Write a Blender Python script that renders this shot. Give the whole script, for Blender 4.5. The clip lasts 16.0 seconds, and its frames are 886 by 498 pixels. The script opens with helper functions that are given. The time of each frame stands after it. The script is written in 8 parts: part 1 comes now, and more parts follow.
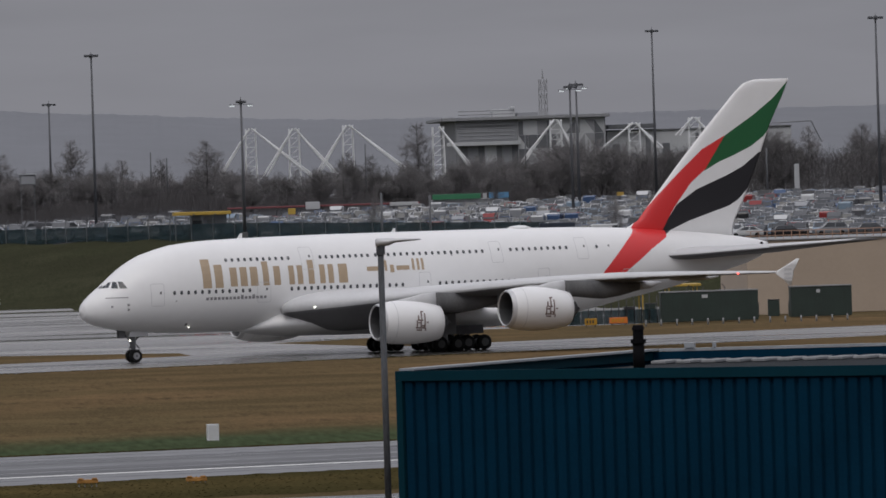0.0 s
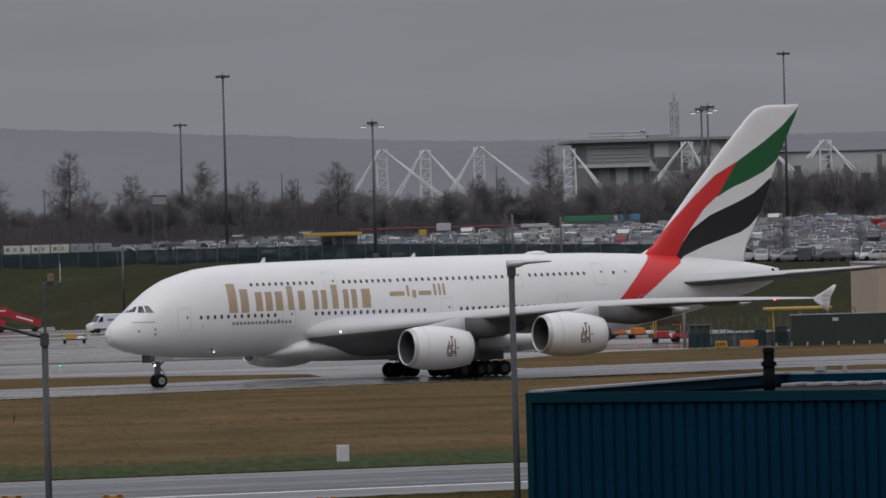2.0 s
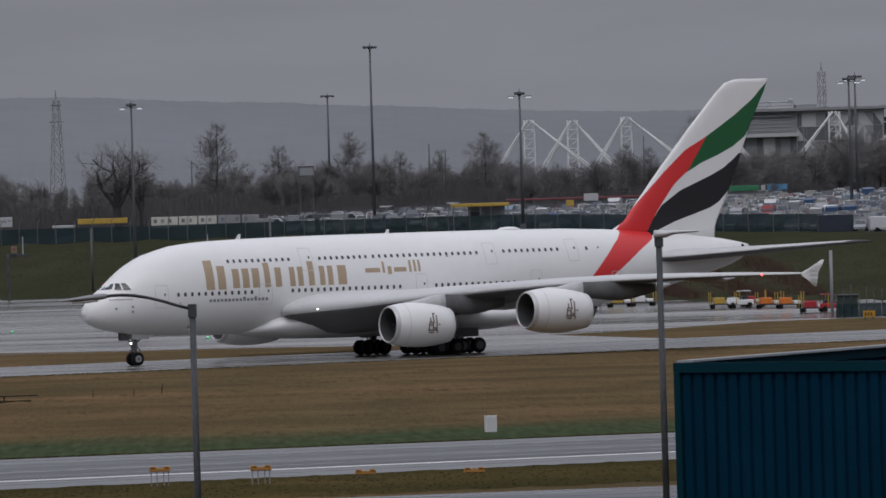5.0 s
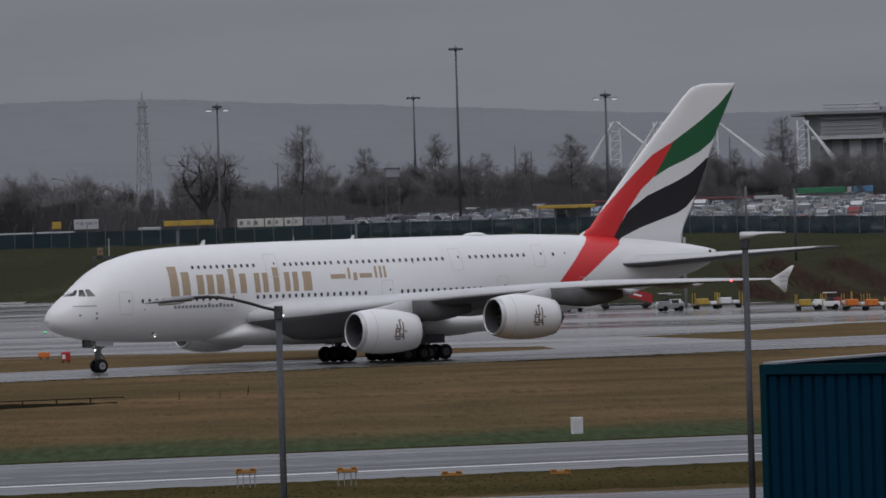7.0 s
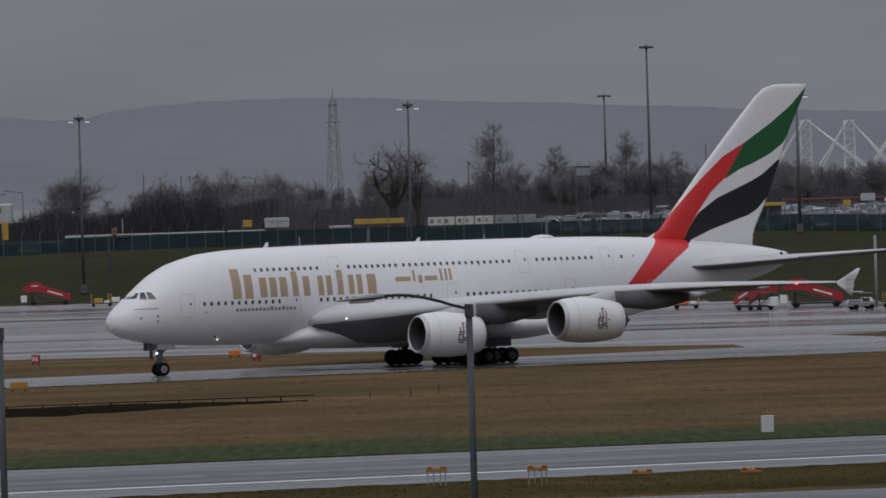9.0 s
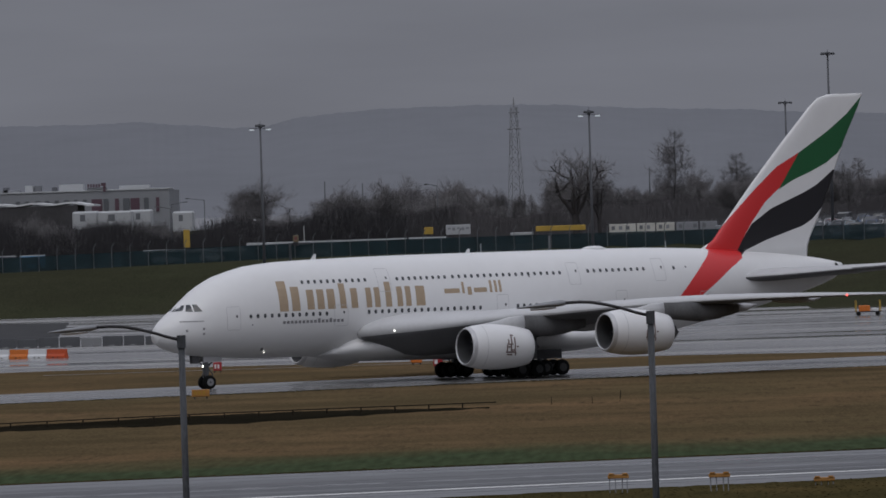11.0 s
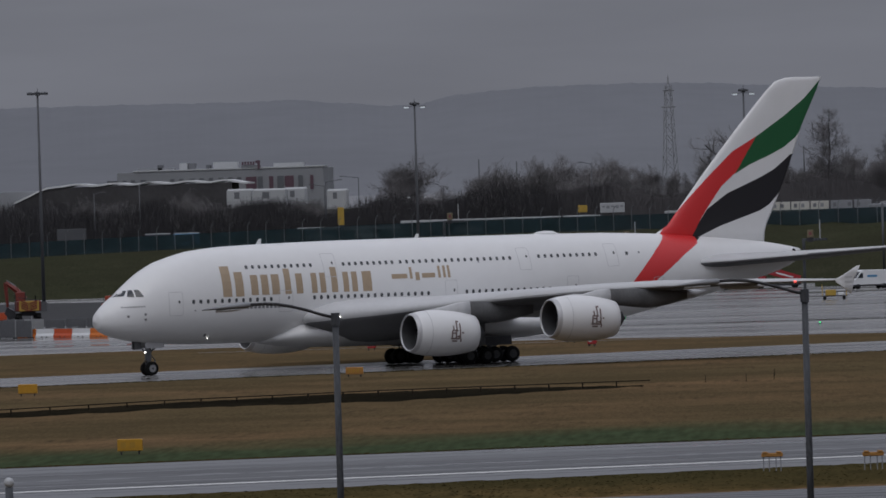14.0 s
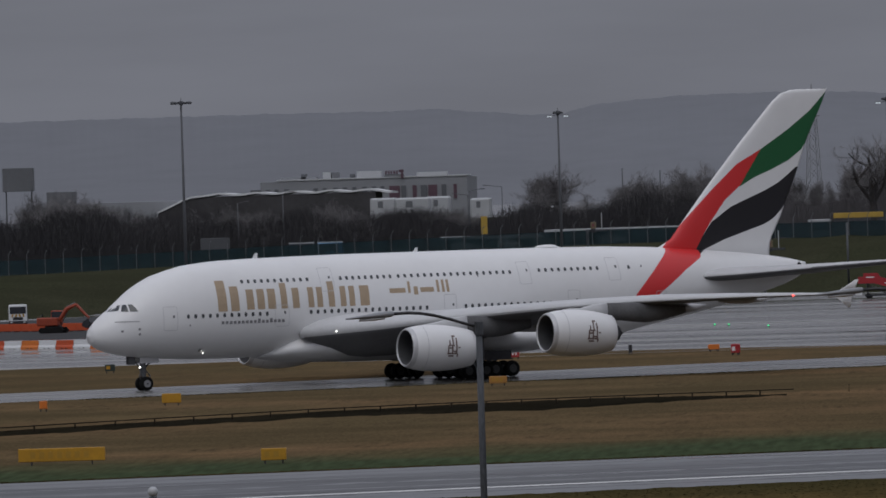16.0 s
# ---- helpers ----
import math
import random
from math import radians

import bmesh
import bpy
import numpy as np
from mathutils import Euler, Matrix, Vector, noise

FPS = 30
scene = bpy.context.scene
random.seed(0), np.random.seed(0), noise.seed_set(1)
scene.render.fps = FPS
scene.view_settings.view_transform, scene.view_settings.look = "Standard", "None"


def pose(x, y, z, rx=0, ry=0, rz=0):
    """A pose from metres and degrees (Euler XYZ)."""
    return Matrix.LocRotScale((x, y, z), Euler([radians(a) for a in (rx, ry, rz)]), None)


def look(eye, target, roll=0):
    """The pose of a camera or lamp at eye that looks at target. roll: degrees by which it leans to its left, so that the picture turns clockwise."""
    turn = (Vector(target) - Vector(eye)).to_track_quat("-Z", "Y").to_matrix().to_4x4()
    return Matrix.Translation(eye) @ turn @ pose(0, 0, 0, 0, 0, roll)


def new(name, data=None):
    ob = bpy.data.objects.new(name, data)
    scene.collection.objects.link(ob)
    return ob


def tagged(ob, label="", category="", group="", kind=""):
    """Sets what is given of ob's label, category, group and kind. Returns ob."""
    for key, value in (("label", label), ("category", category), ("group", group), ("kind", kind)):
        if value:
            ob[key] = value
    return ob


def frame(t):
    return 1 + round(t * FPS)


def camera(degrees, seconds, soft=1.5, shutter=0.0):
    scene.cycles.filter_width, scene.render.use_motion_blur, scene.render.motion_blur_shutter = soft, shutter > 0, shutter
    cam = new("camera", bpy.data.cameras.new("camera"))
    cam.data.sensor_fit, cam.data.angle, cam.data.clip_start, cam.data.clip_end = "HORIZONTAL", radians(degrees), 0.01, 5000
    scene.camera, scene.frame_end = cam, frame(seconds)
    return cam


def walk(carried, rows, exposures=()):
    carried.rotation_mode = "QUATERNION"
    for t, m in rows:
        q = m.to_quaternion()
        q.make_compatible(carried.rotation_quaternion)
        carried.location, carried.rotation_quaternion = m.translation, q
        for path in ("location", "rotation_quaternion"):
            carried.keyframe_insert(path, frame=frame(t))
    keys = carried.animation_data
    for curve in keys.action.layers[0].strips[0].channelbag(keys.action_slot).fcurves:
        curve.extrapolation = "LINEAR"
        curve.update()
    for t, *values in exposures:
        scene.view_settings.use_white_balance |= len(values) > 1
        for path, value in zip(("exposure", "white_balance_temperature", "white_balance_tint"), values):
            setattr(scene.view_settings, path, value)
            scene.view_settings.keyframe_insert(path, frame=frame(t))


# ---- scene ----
FOV = 5.2684
EYE = (0.0, 0.0, 15.057)
# seconds, pan to the left, tilt up, lean, in degrees
PAN = [
    (0.0, -3.0961, -0.3745, -1.811),
    (0.5, -2.9575, -0.3755, -1.720),
    (1.0, -2.7360, -0.3258, -1.662),
    (1.5, -2.5152, -0.2503, -1.608),
    (2.0, -2.3217, -0.2228, -1.600),
    (2.5, -2.2488, -0.3212, -1.657),
    (3.0, -2.1457, -0.3954, -1.643),
    (3.5, -1.9507, -0.4126, -1.679),
    (4.0, -1.7368, -0.4057, -1.698),
    (4.2, -1.6763, -0.3957, -1.698),
    (6.3, -1.1272, -0.3631, -1.815),
    (6.5, -1.0936, -0.3631, -1.815),
    (7.0, -0.9285, -0.3471, -1.758),
    (7.5, -0.6742, -0.3615, -1.793),
    (8.0, -0.3477, -0.3693, -1.793),
    (8.5, -0.0686, -0.3440, -1.756),
    (9.0, 0.2050, -0.3234, -1.760),
    (9.2, 0.2874, -0.3167, -1.760),
    (11.3, 1.3674, -0.2446, -1.859),
    (11.5, 1.4044, -0.2446, -1.859),
    (12.0, 1.6796, -0.2398, -1.863),
    (12.5, 1.9944, -0.2474, -1.818),
    (13.0, 2.0248, -0.3277, -1.783),
    (13.5, 2.1143, -0.3679, -1.783),
    (14.0, 2.2028, -0.3505, -1.770),
    (14.5, 2.3643, -0.3039, -1.787),
    (15.0, 2.6768, -0.2713, -1.835),
    (15.5, 2.9477, -0.2847, -1.774),
    (16.0, 3.0542, -0.2704, -1.819),
]


def aim(pan, tilt, lean):
    """The camera's pose: it stands in one place and turns."""
    turn = Matrix.Rotation(radians(pan), 4, "Z") @ Matrix.Rotation(radians(90 + tilt), 4, "X") @ Matrix.Rotation(radians(lean), 4, "Z")
    return Matrix.Translation(EYE) @ turn


cam = camera(FOV, 16.0, soft=1.65)
walk(cam, [(t, aim(a, b, c)) for t, a, b, c in PAN], [(0.0, 0.13, 6760, 10), (1.0, 0.12, 6760, 10), (2.0, 0.06, 6720, 10), (4.0, 0.09, 6560, 10), (7.0, -0.06, 6500, 10), (9.0, -0.18, 6470, 10), (12.0, -0.33, 6400, 10), (16.0, -0.33, 6400, 10)])

# ---- light: a low overcast, brightest overhead and behind the viewer ----
world = bpy.data.worlds.new("overcast")
scene.world = world
world.use_nodes = True
wn, wl = world.node_tree.nodes, world.node_tree.links
wn.clear()
w_out = wn.new("ShaderNodeOutputWorld")
w_bg = wn.new("ShaderNodeBackground")
w_sky = wn.new("ShaderNodeTexSky")
w_sky.sky_type = "NISHITA"
w_sky.sun_disc = False
w_sky.sun_elevation = radians(55)
w_sky.sun_rotation = radians(160)
w_sky.air_density = 1.0
w_sky.dust_density = 6.0
w_co = wn.new("ShaderNodeTexCoord")
w_sep = wn.new("ShaderNodeSeparateXYZ")
w_up = wn.new("ShaderNodeMapRange")
w_up.interpolation_type = "SMOOTHSTEP"
w_up.inputs["From Min"].default_value = -0.02
w_up.inputs["From Max"].default_value = 0.85
w_up.inputs["To Min"].default_value = 0.235
w_up.inputs["To Max"].default_value = 0.86
w_hs = wn.new("ShaderNodeHueSaturation")
w_hs.inputs["Saturation"].default_value = 0.10
w_map = wn.new("ShaderNodeMapping")
w_map.inputs["Scale"].default_value = (14, 14, 90)
w_cl = wn.new("ShaderNodeTexNoise")
w_cl.inputs["Scale"].default_value = 1.0
w_cl.inputs["Detail"].default_value = 5.0
w_cr = wn.new("ShaderNodeMapRange")
w_cr.inputs["From Min"].default_value = 0.3
w_cr.inputs["From Max"].default_value = 0.7
w_cr.inputs["To Min"].default_value = 0.90
w_cr.inputs["To Max"].default_value = 1.10
w_m1 = wn.new("ShaderNodeMath")
w_m1.operation = "MULTIPLY"
w_gain = wn.new("ShaderNodeVectorMath")
w_gain.operation = "SCALE"
w_gain.inputs["Scale"].default_value = 0.06
w_m2 = wn.new("ShaderNodeMix")
w_m2.data_type, w_m2.blend_type = "RGBA", "MIX"
w_m2.inputs[0].default_value = 0.9
w_tint = wn.new("ShaderNodeMix")
w_tint.data_type, w_tint.blend_type = "RGBA", "MULTIPLY"
w_tint.inputs[0].default_value = 1.0
w_tint.inputs[7].default_value = (0.945, 0.975, 1.12, 1)
wl.new(w_co.outputs["Generated"], w_sep.inputs[0])
wl.new(w_sep.outputs["Z"], w_up.inputs["Value"])
wl.new(w_co.outputs["Generated"], w_map.inputs[0])
wl.new(w_map.outputs[0], w_cl.inputs["Vector"])
wl.new(w_cl.outputs["Fac"], w_cr.inputs["Value"])
wl.new(w_up.outputs[0], w_m1.inputs[0])
wl.new(w_cr.outputs[0], w_m1.inputs[1])
wl.new(w_sky.outputs[0], w_hs.inputs["Color"])
wl.new(w_hs.outputs[0], w_gain.inputs[0])
wl.new(w_gain.outputs[0], w_m2.inputs[6])
wl.new(w_m1.outputs[0], w_m2.inputs[7])
wl.new(w_m2.outputs[2], w_tint.inputs[6])
wl.new(w_tint.outputs[2], w_bg.inputs["Color"])
w_bg.inputs["Strength"].default_value = 1.0
wl.new(w_bg.outputs[0], w_out.inputs["Surface"])

sun = new("sun", bpy.data.lights.new("sun", "SUN"))
sun.data.energy, sun.data.angle, sun.data.color = 0.75, radians(40), (1.0, 0.965, 0.92)
sun.matrix_basis = look((0, 0, 100), (0 + 0.342 * 60, 0.94 * 60, 100 - 86))


# ---- materials ----
def mat(name, base, rough=0.6, metal=0.0, vary=0.12, scale=2.0, fine=30.0, bump=0.0, spread=0.0, emit=None, power=0.0, stretch=(1, 1, 1), alt=None, per_object=0.0, spec=0.5):
    """A node material: base colour with variation at two scales, uneven roughness and fine relief."""
    m = bpy.data.materials.new(name)
    m.use_nodes = True
    n, l = m.node_tree.nodes, m.node_tree.links
    b = n["Principled BSDF"]
    b.inputs["Metallic"].default_value = metal
    b.inputs["Roughness"].default_value = rough
    b.inputs["Specular IOR Level"].default_value = spec
    co = n.new("ShaderNodeTexCoord")
    mp = n.new("ShaderNodeMapping")
    mp.inputs["Scale"].default_value = stretch
    l.new(co.outputs["Object"], mp.inputs[0])
    big, small = n.new("ShaderNodeTexNoise"), n.new("ShaderNodeTexNoise")
    big.inputs["Scale"].default_value, small.inputs["Scale"].default_value = scale, fine
    big.inputs["Detail"].default_value = small.inputs["Detail"].default_value = 4.0
    l.new(mp.outputs[0], big.inputs["Vector"])
    l.new(mp.outputs[0], small.inputs["Vector"])
    add = n.new("ShaderNodeMath")
    add.operation = "MULTIPLY_ADD"
    add.inputs[1].default_value = 0.5
    l.new(small.outputs["Fac"], add.inputs[0])
    l.new(big.outputs["Fac"], add.inputs[2])
    rng = n.new("ShaderNodeMapRange")
    rng.inputs["From Min"].default_value, rng.inputs["From Max"].default_value = 0.5, 1.0
    l.new(add.outputs[0], rng.inputs["Value"])
    mix = n.new("ShaderNodeMix")
    mix.data_type = "RGBA"
    lo = [max(0.0, c * (1 - vary)) for c in base]
    hi = [min(1.0, c * (1 + vary)) for c in (alt or base)]
    mix.inputs[6].default_value, mix.inputs[7].default_value = (*lo, 1), (*hi, 1)
    l.new(rng.outputs[0], mix.inputs[0])
    col = mix.outputs[2]
    if per_object:
        info, hs, r2 = n.new("ShaderNodeObjectInfo"), n.new("ShaderNodeHueSaturation"), n.new("ShaderNodeMapRange")
        r2.inputs["To Min"].default_value, r2.inputs["To Max"].default_value = 1 - per_object, 1 + per_object
        l.new(info.outputs["Random"], r2.inputs["Value"])
        l.new(r2.outputs[0], hs.inputs["Value"])
        l.new(col, hs.inputs["Color"])
        col = hs.outputs[0]
    l.new(col, b.inputs["Base Color"])
    if spread:
        r3 = n.new("ShaderNodeMapRange")
        r3.inputs["From Min"].default_value, r3.inputs["From Max"].default_value = 0.35, 0.65
        r3.inputs["To Min"].default_value, r3.inputs["To Max"].default_value = max(0.02, rough - spread), min(1.0, rough + spread)
        l.new(big.outputs["Fac"], r3.inputs["Value"])
        l.new(r3.outputs[0], b.inputs["Roughness"])
    if bump:
        bp = n.new("ShaderNodeBump")
        bp.inputs["Strength"].default_value = bump
        bp.inputs["Distance"].default_value = 0.05
        l.new(small.outputs["Fac"], bp.inputs["Height"])
        l.new(bp.outputs[0], b.inputs["Normal"])
    if emit:
        b.inputs["Emission Color"].default_value = (*emit, 1)
        b.inputs["Emission Strength"].default_value = power
    return m


M = {
    "white": mat("white_paint", (0.70, 0.70, 0.70), 0.42, vary=0.03, scale=0.25, fine=1.2, stretch=(1, 1, 2)),
    "offwhite": mat("grey_white_paint", (0.56, 0.56, 0.57), 0.45, vary=0.06, scale=0.4, fine=3, spec=0.3),
    "belly": mat("belly_paint", (0.40, 0.40, 0.41), 0.5, vary=0.10, scale=0.4, fine=3, spec=0.25),
    # darker than the wing tops: shade of the undersides, put into the colour
    "wing": mat("shaded_wing_grey", (0.142, 0.144, 0.149), 0.55, vary=0.10, scale=0.3, fine=4, spec=0.2),
    "gold": mat("gold_paint", (0.375, 0.285, 0.19), 0.35, vary=0.05),
    "red": mat("red_paint", (0.55, 0.035, 0.04), 0.35, vary=0.05),
    "black": mat("black_paint", (0.02, 0.02, 0.024), 0.35, vary=0.1),
    "outline": mat("panel_gap", (0.50, 0.50, 0.51), 0.6, vary=0.05),
    "glassdark": mat("cabin_glass", (0.03, 0.033, 0.04), 0.12, vary=0.1),
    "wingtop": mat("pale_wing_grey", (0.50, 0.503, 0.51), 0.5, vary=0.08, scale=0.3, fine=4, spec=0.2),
    "pylonmetal": mat("dark_pylon_metal", (0.11, 0.11, 0.113), 0.6, vary=0.25, scale=0.6, fine=5, spec=0.15),
    "rubber": mat("tyre_rubber", (0.011, 0.011, 0.011), 0.8, vary=0.2, spec=0.12),
    "alloy": mat("wheel_alloy", (0.34, 0.34, 0.35), 0.35, metal=0.6, vary=0.1),
    "alloydark": mat("brake_dusted_alloy", (0.05, 0.05, 0.05), 0.5, metal=0.3, vary=0.2),
    "steel": mat("gear_steel", (0.16, 0.165, 0.17), 0.4, metal=0.7, vary=0.15),
    "darkmetal": mat("dark_metal", (0.05, 0.05, 0.055), 0.45, metal=0.6, vary=0.2),
    "lining": mat("inlet_lining", (0.085, 0.087, 0.092), 0.5, metal=0.2, vary=0.15, scale=1.5, fine=12),
    "fan": mat("fan_blades", (0.035, 0.036, 0.04), 0.4, metal=0.5, vary=0.2),
    "lip": mat("polished_lip", (0.50, 0.50, 0.51), 0.4, metal=0.2, vary=0.05),
    "emblem": mat("emblem_grey", (0.15, 0.105, 0.095), 0.5, vary=0.1),
    "lampwhite": mat("lit_lamp", (0.9, 0.9, 0.9), 0.3, emit=(1.0, 0.98, 0.9), power=3.5),
    "lampred": mat("red_lamp", (0.6, 0.05, 0.05), 0.3, emit=(1.0, 0.1, 0.08), power=3.0),
    "lampgreen": mat("green_lamp", (0.05, 0.5, 0.2), 0.3, emit=(0.1, 1.0, 0.35), power=0.8),
}


# ---- mesh helpers ----
def mesh_from(name, verts, faces, material=None, smooth=True):
    me = bpy.data.meshes.new(name)
    me.from_pydata([tuple(v) for v in verts], [], faces)
    me.validate()
    if smooth:
        me.polygons.foreach_set("use_smooth", [True] * len(me.polygons))
    if material:
        me.materials.append(material)
    return me


def put(name, me, parent=None, m=None, label="", category="", group="", kind=""):
    ob = new(name, me)
    if parent is not None:
        ob.parent = parent
    if m is not None:
        ob.matrix_basis = m
    return tagged(ob, label, category, group, kind)


def bm_mesh(bm, name, material=None, smooth=False):
    bmesh.ops.recalc_face_normals(bm, faces=bm.faces)
    me = bpy.data.meshes.new(name)
    bm.to_mesh(me)
    bm.free()
    if smooth:
        me.polygons.foreach_set("use_smooth", [True] * len(me.polygons))
    if material:
        me.materials.append(material)
    return me


def part(name, bm, material, parent, label="", m=None, smooth=False):
    return put(name, bm_mesh(bm, name, material, smooth), parent, m, label)


def add_box(bm, x0, x1, y0, y1, z0, z1, bevel=0.0):
    r = bmesh.ops.create_cube(bm, size=1.0)
    vs = r["verts"]
    for v in vs:
        v.co = Vector(((x0 + x1) / 2 + v.co.x * (x1 - x0), (y0 + y1) / 2 + v.co.y * (y1 - y0), (z0 + z1) / 2 + v.co.z * (z1 - z0)))
    if bevel:
        es = list({e for v in vs for e in v.link_edges})
        bmesh.ops.bevel(bm, geom=es, offset=bevel, segments=1, affect="EDGES")
    return vs


def box_bm(x0, x1, y0, y1, z0, z1, bevel=0.0):
    bm = bmesh.new()
    add_box(bm, x0, x1, y0, y1, z0, z1, bevel)
    return bm


def add_tube(bm, a, b, ra, rb=None, seg=8, caps=True):
    """A tapered round bar from a to b."""
    a, b = Vector(a), Vector(b)
    rb = ra if rb is None else rb
    q = (b - a).to_track_quat("Z", "Y")
    rings = []
    for p, r in ((a, ra), (b, rb)):
        rings.append([bm.verts.new(p + q @ Vector((r * math.cos(2 * math.pi * k / seg), r * math.sin(2 * math.pi * k / seg), 0))) for k in range(seg)])
    for k in range(seg):
        bm.faces.new((rings[0][k], rings[0][(k + 1) % seg], rings[1][(k + 1) % seg], rings[1][k]))
    if caps:
        bm.faces.new(rings[0][::-1])
        bm.faces.new(rings[1])


def tube_bm(a, b, ra, rb=None, seg=8):
    bm = bmesh.new()
    add_tube(bm, a, b, ra, rb, seg)
    return bm


def loft(name, rings, material, caps=True, smooth=True):
    """A skin through closed rings of equal length."""
    n = len(rings[0])
    verts = [v for r in rings for v in r]
    faces = []
    for i in range(len(rings) - 1):
        for k in range(n):
            faces.append((i * n + k, i * n + (k + 1) % n, (i + 1) * n + (k + 1) % n, (i + 1) * n + k))
    if caps:
        faces.append(tuple(range(n))[::-1])
        faces.append(tuple((len(rings) - 1) * n + k for k in range(n)))
    bm = bmesh.new()
    vs = [bm.verts.new(v) for v in verts]
    for f in faces:
        try:
            bm.faces.new([vs[k] for k in f])
        except ValueError:
            pass
    return bm_mesh(bm, name, material, smooth)


def lathe(name, profile, material, seg=32, axis="x", smooth=True, closed=False):
    """Turned about the x axis: profile of (x, r)."""
    rings = []
    for x, r in profile:
        ring = []
        for k in range(seg):
            a = 2 * math.pi * k / seg
            if axis == "x":
                ring.append((x, r * math.cos(a), r * math.sin(a)))
            elif axis == "y":
                ring.append((r * math.cos(a), x, r * math.sin(a)))
            else:
                ring.append((r * math.cos(a), r * math.sin(a), x))
        rings.append(ring)
    return loft(name, rings, material, caps=not closed, smooth=smooth)


def interp(x, xs, ys):
    return float(np.interp(x, xs, ys))


def smooth01(x, a, b):
    t = min(1.0, max(0.0, (x - a) / (b - a)))
    return t * t * (3 - 2 * t)


# ---- ground ----
def foot(x):
    """Where the grass bank starts to rise beyond the apron."""
    return interp(x, (-400, -160, -120, -40, -5, 17, 50, 100, 300), (1330, 1330, 1490, 1480, 1420, 1324, 1226, 1120, 1120))


def fence_y(x):
    return interp(x, (-260, -120, -40, 17, 46, 100, 160, 400), (1570, 1570, 1560, 1480, 1415, 1270, 1230, 1230))


def fence_z(x):
    return interp(x, (-250, -150, -110, -60, 0, 46, 100), (4.3, 5.6, 6.6, 7.6, 7.9, 8.2, 7.0))


def height(x, y):
    f = foot(x)
    if y <= f:
        return 0.0
    zf, fy = fence_z(x), fence_y(x)
    if y <= fy:
        return zf * smooth01(y, f - 20, fy - 5)
    z = zf + 4.2 * smooth01(y, fy, fy + 330) + (y - fy) * 0.0006 + 1.1 * smooth01(y, fy + 3, fy + 24) * smooth01(x, -28, -14) * (1 - smooth01(x, 36, 58))
    if y > 2200:
        z -= 6 * smooth01(y, 2200, 2900)
    return z


def grass_material(name, tones, verge=None):
    """Winter grass: three tones mottled at two scales; verge: the tone of the strip along the runway."""
    m = bpy.data.materials.new(name)
    m.use_nodes = True
    n, l = m.node_tree.nodes, m.node_tree.links
    b = n["Principled BSDF"]
    b.inputs["Roughness"].default_value = 1.0
    b.inputs["Specular IOR Level"].default_value = 0.0
    co = n.new("ShaderNodeTexCoord")

    def noise_at(stretch, scale, detail=6.0):
        mp, t = n.new("ShaderNodeMapping"), n.new("ShaderNodeTexNoise")
        mp.inputs["Scale"].default_value = stretch
        t.inputs["Scale"].default_value, t.inputs["Detail"].default_value = scale, detail
        l.new(co.outputs["Object"], mp.inputs[0])
        l.new(mp.outputs[0], t.inputs["Vector"])
        return t.outputs["Fac"]

    def span(v, lo, hi):
        r = n.new("ShaderNodeMapRange")
        r.inputs["From Min"].default_value, r.inputs["From Max"].default_value = lo, hi
        l.new(v, r.inputs["Value"])
        return r.outputs[0]

    def blend(f, a, c):
        x = n.new("ShaderNodeMix")
        x.data_type = "RGBA"
        for k, v in ((6, a), (7, c)):
            if isinstance(v, tuple):
                x.inputs[k].default_value = (*v, 1)
            else:
                l.new(v, x.inputs[k])
        l.new(f, x.inputs[0])
        return x.outputs[2]

    patches = span(noise_at((1, 0.35, 1), 0.035), 0.36, 0.64)
    tufts = span(noise_at((1, 0.07, 1), 1.6), 0.30, 0.70)
    strands = span(noise_at((0.25, 0.12, 1), 0.8), 0.35, 0.65)
    col = blend(patches, tones[0], tones[1])
    dark = blend(strands, tones[2], col)
    col = blend(tufts, dark, col)
    bands = span(noise_at((0.30, 0.42, 1), 0.10, 5.0), 0.38, 0.66)
    col = blend(bands, col, tuple(0.55 * a + 0.30 * b for a, b in zip(tones[1], tones[2])))
    fine = span(noise_at((1, 0.10, 1), 5.0, 3.0), 0.32, 0.68)
    shade = n.new("ShaderNodeMix")
    shade.data_type, shade.blend_type = "RGBA", "MULTIPLY"
    shade.inputs[0].default_value = 1.0
    l.new(col, shade.inputs[6])
    l.new(blend(fine, (0.84, 0.84, 0.83), (1.15, 1.15, 1.14)), shade.inputs[7])
    col = shade.outputs[2]
    if verge:
        sep = n.new("ShaderNodeSeparateXYZ")
        l.new(co.outputs["Object"], sep.inputs[0])
        d = n.new("ShaderNodeMath")
        d.operation = "MULTIPLY_ADD"
        d.inputs[1].default_value = -0.36
        l.new(sep.outputs["X"], d.inputs[0])
        l.new(sep.outputs["Y"], d.inputs[2])
        e = n.new("ShaderNodeMath")
        e.operation = "MULTIPLY_ADD"
        e.inputs[1].default_value = 44.0
        l.new(noise_at((1, 0.5, 1), 0.06), e.inputs[0])
        l.new(d.outputs[0], e.inputs[2])
        near = span(e.outputs[0], 632.0, 602.0)
        south = span(d.outputs[0], 545.0, 555.0)
        k = n.new("ShaderNodeMath")
        k.operation = "MULTIPLY"
        l.new(near, k.inputs[0])
        l.new(south, k.inputs[1])
        g = blend(tufts, tuple(c * 0.6 for c in verge), verge)
        col = blend(k.outputs[0], col, g)
    l.new(col, b.inputs["Base Color"])
    return m


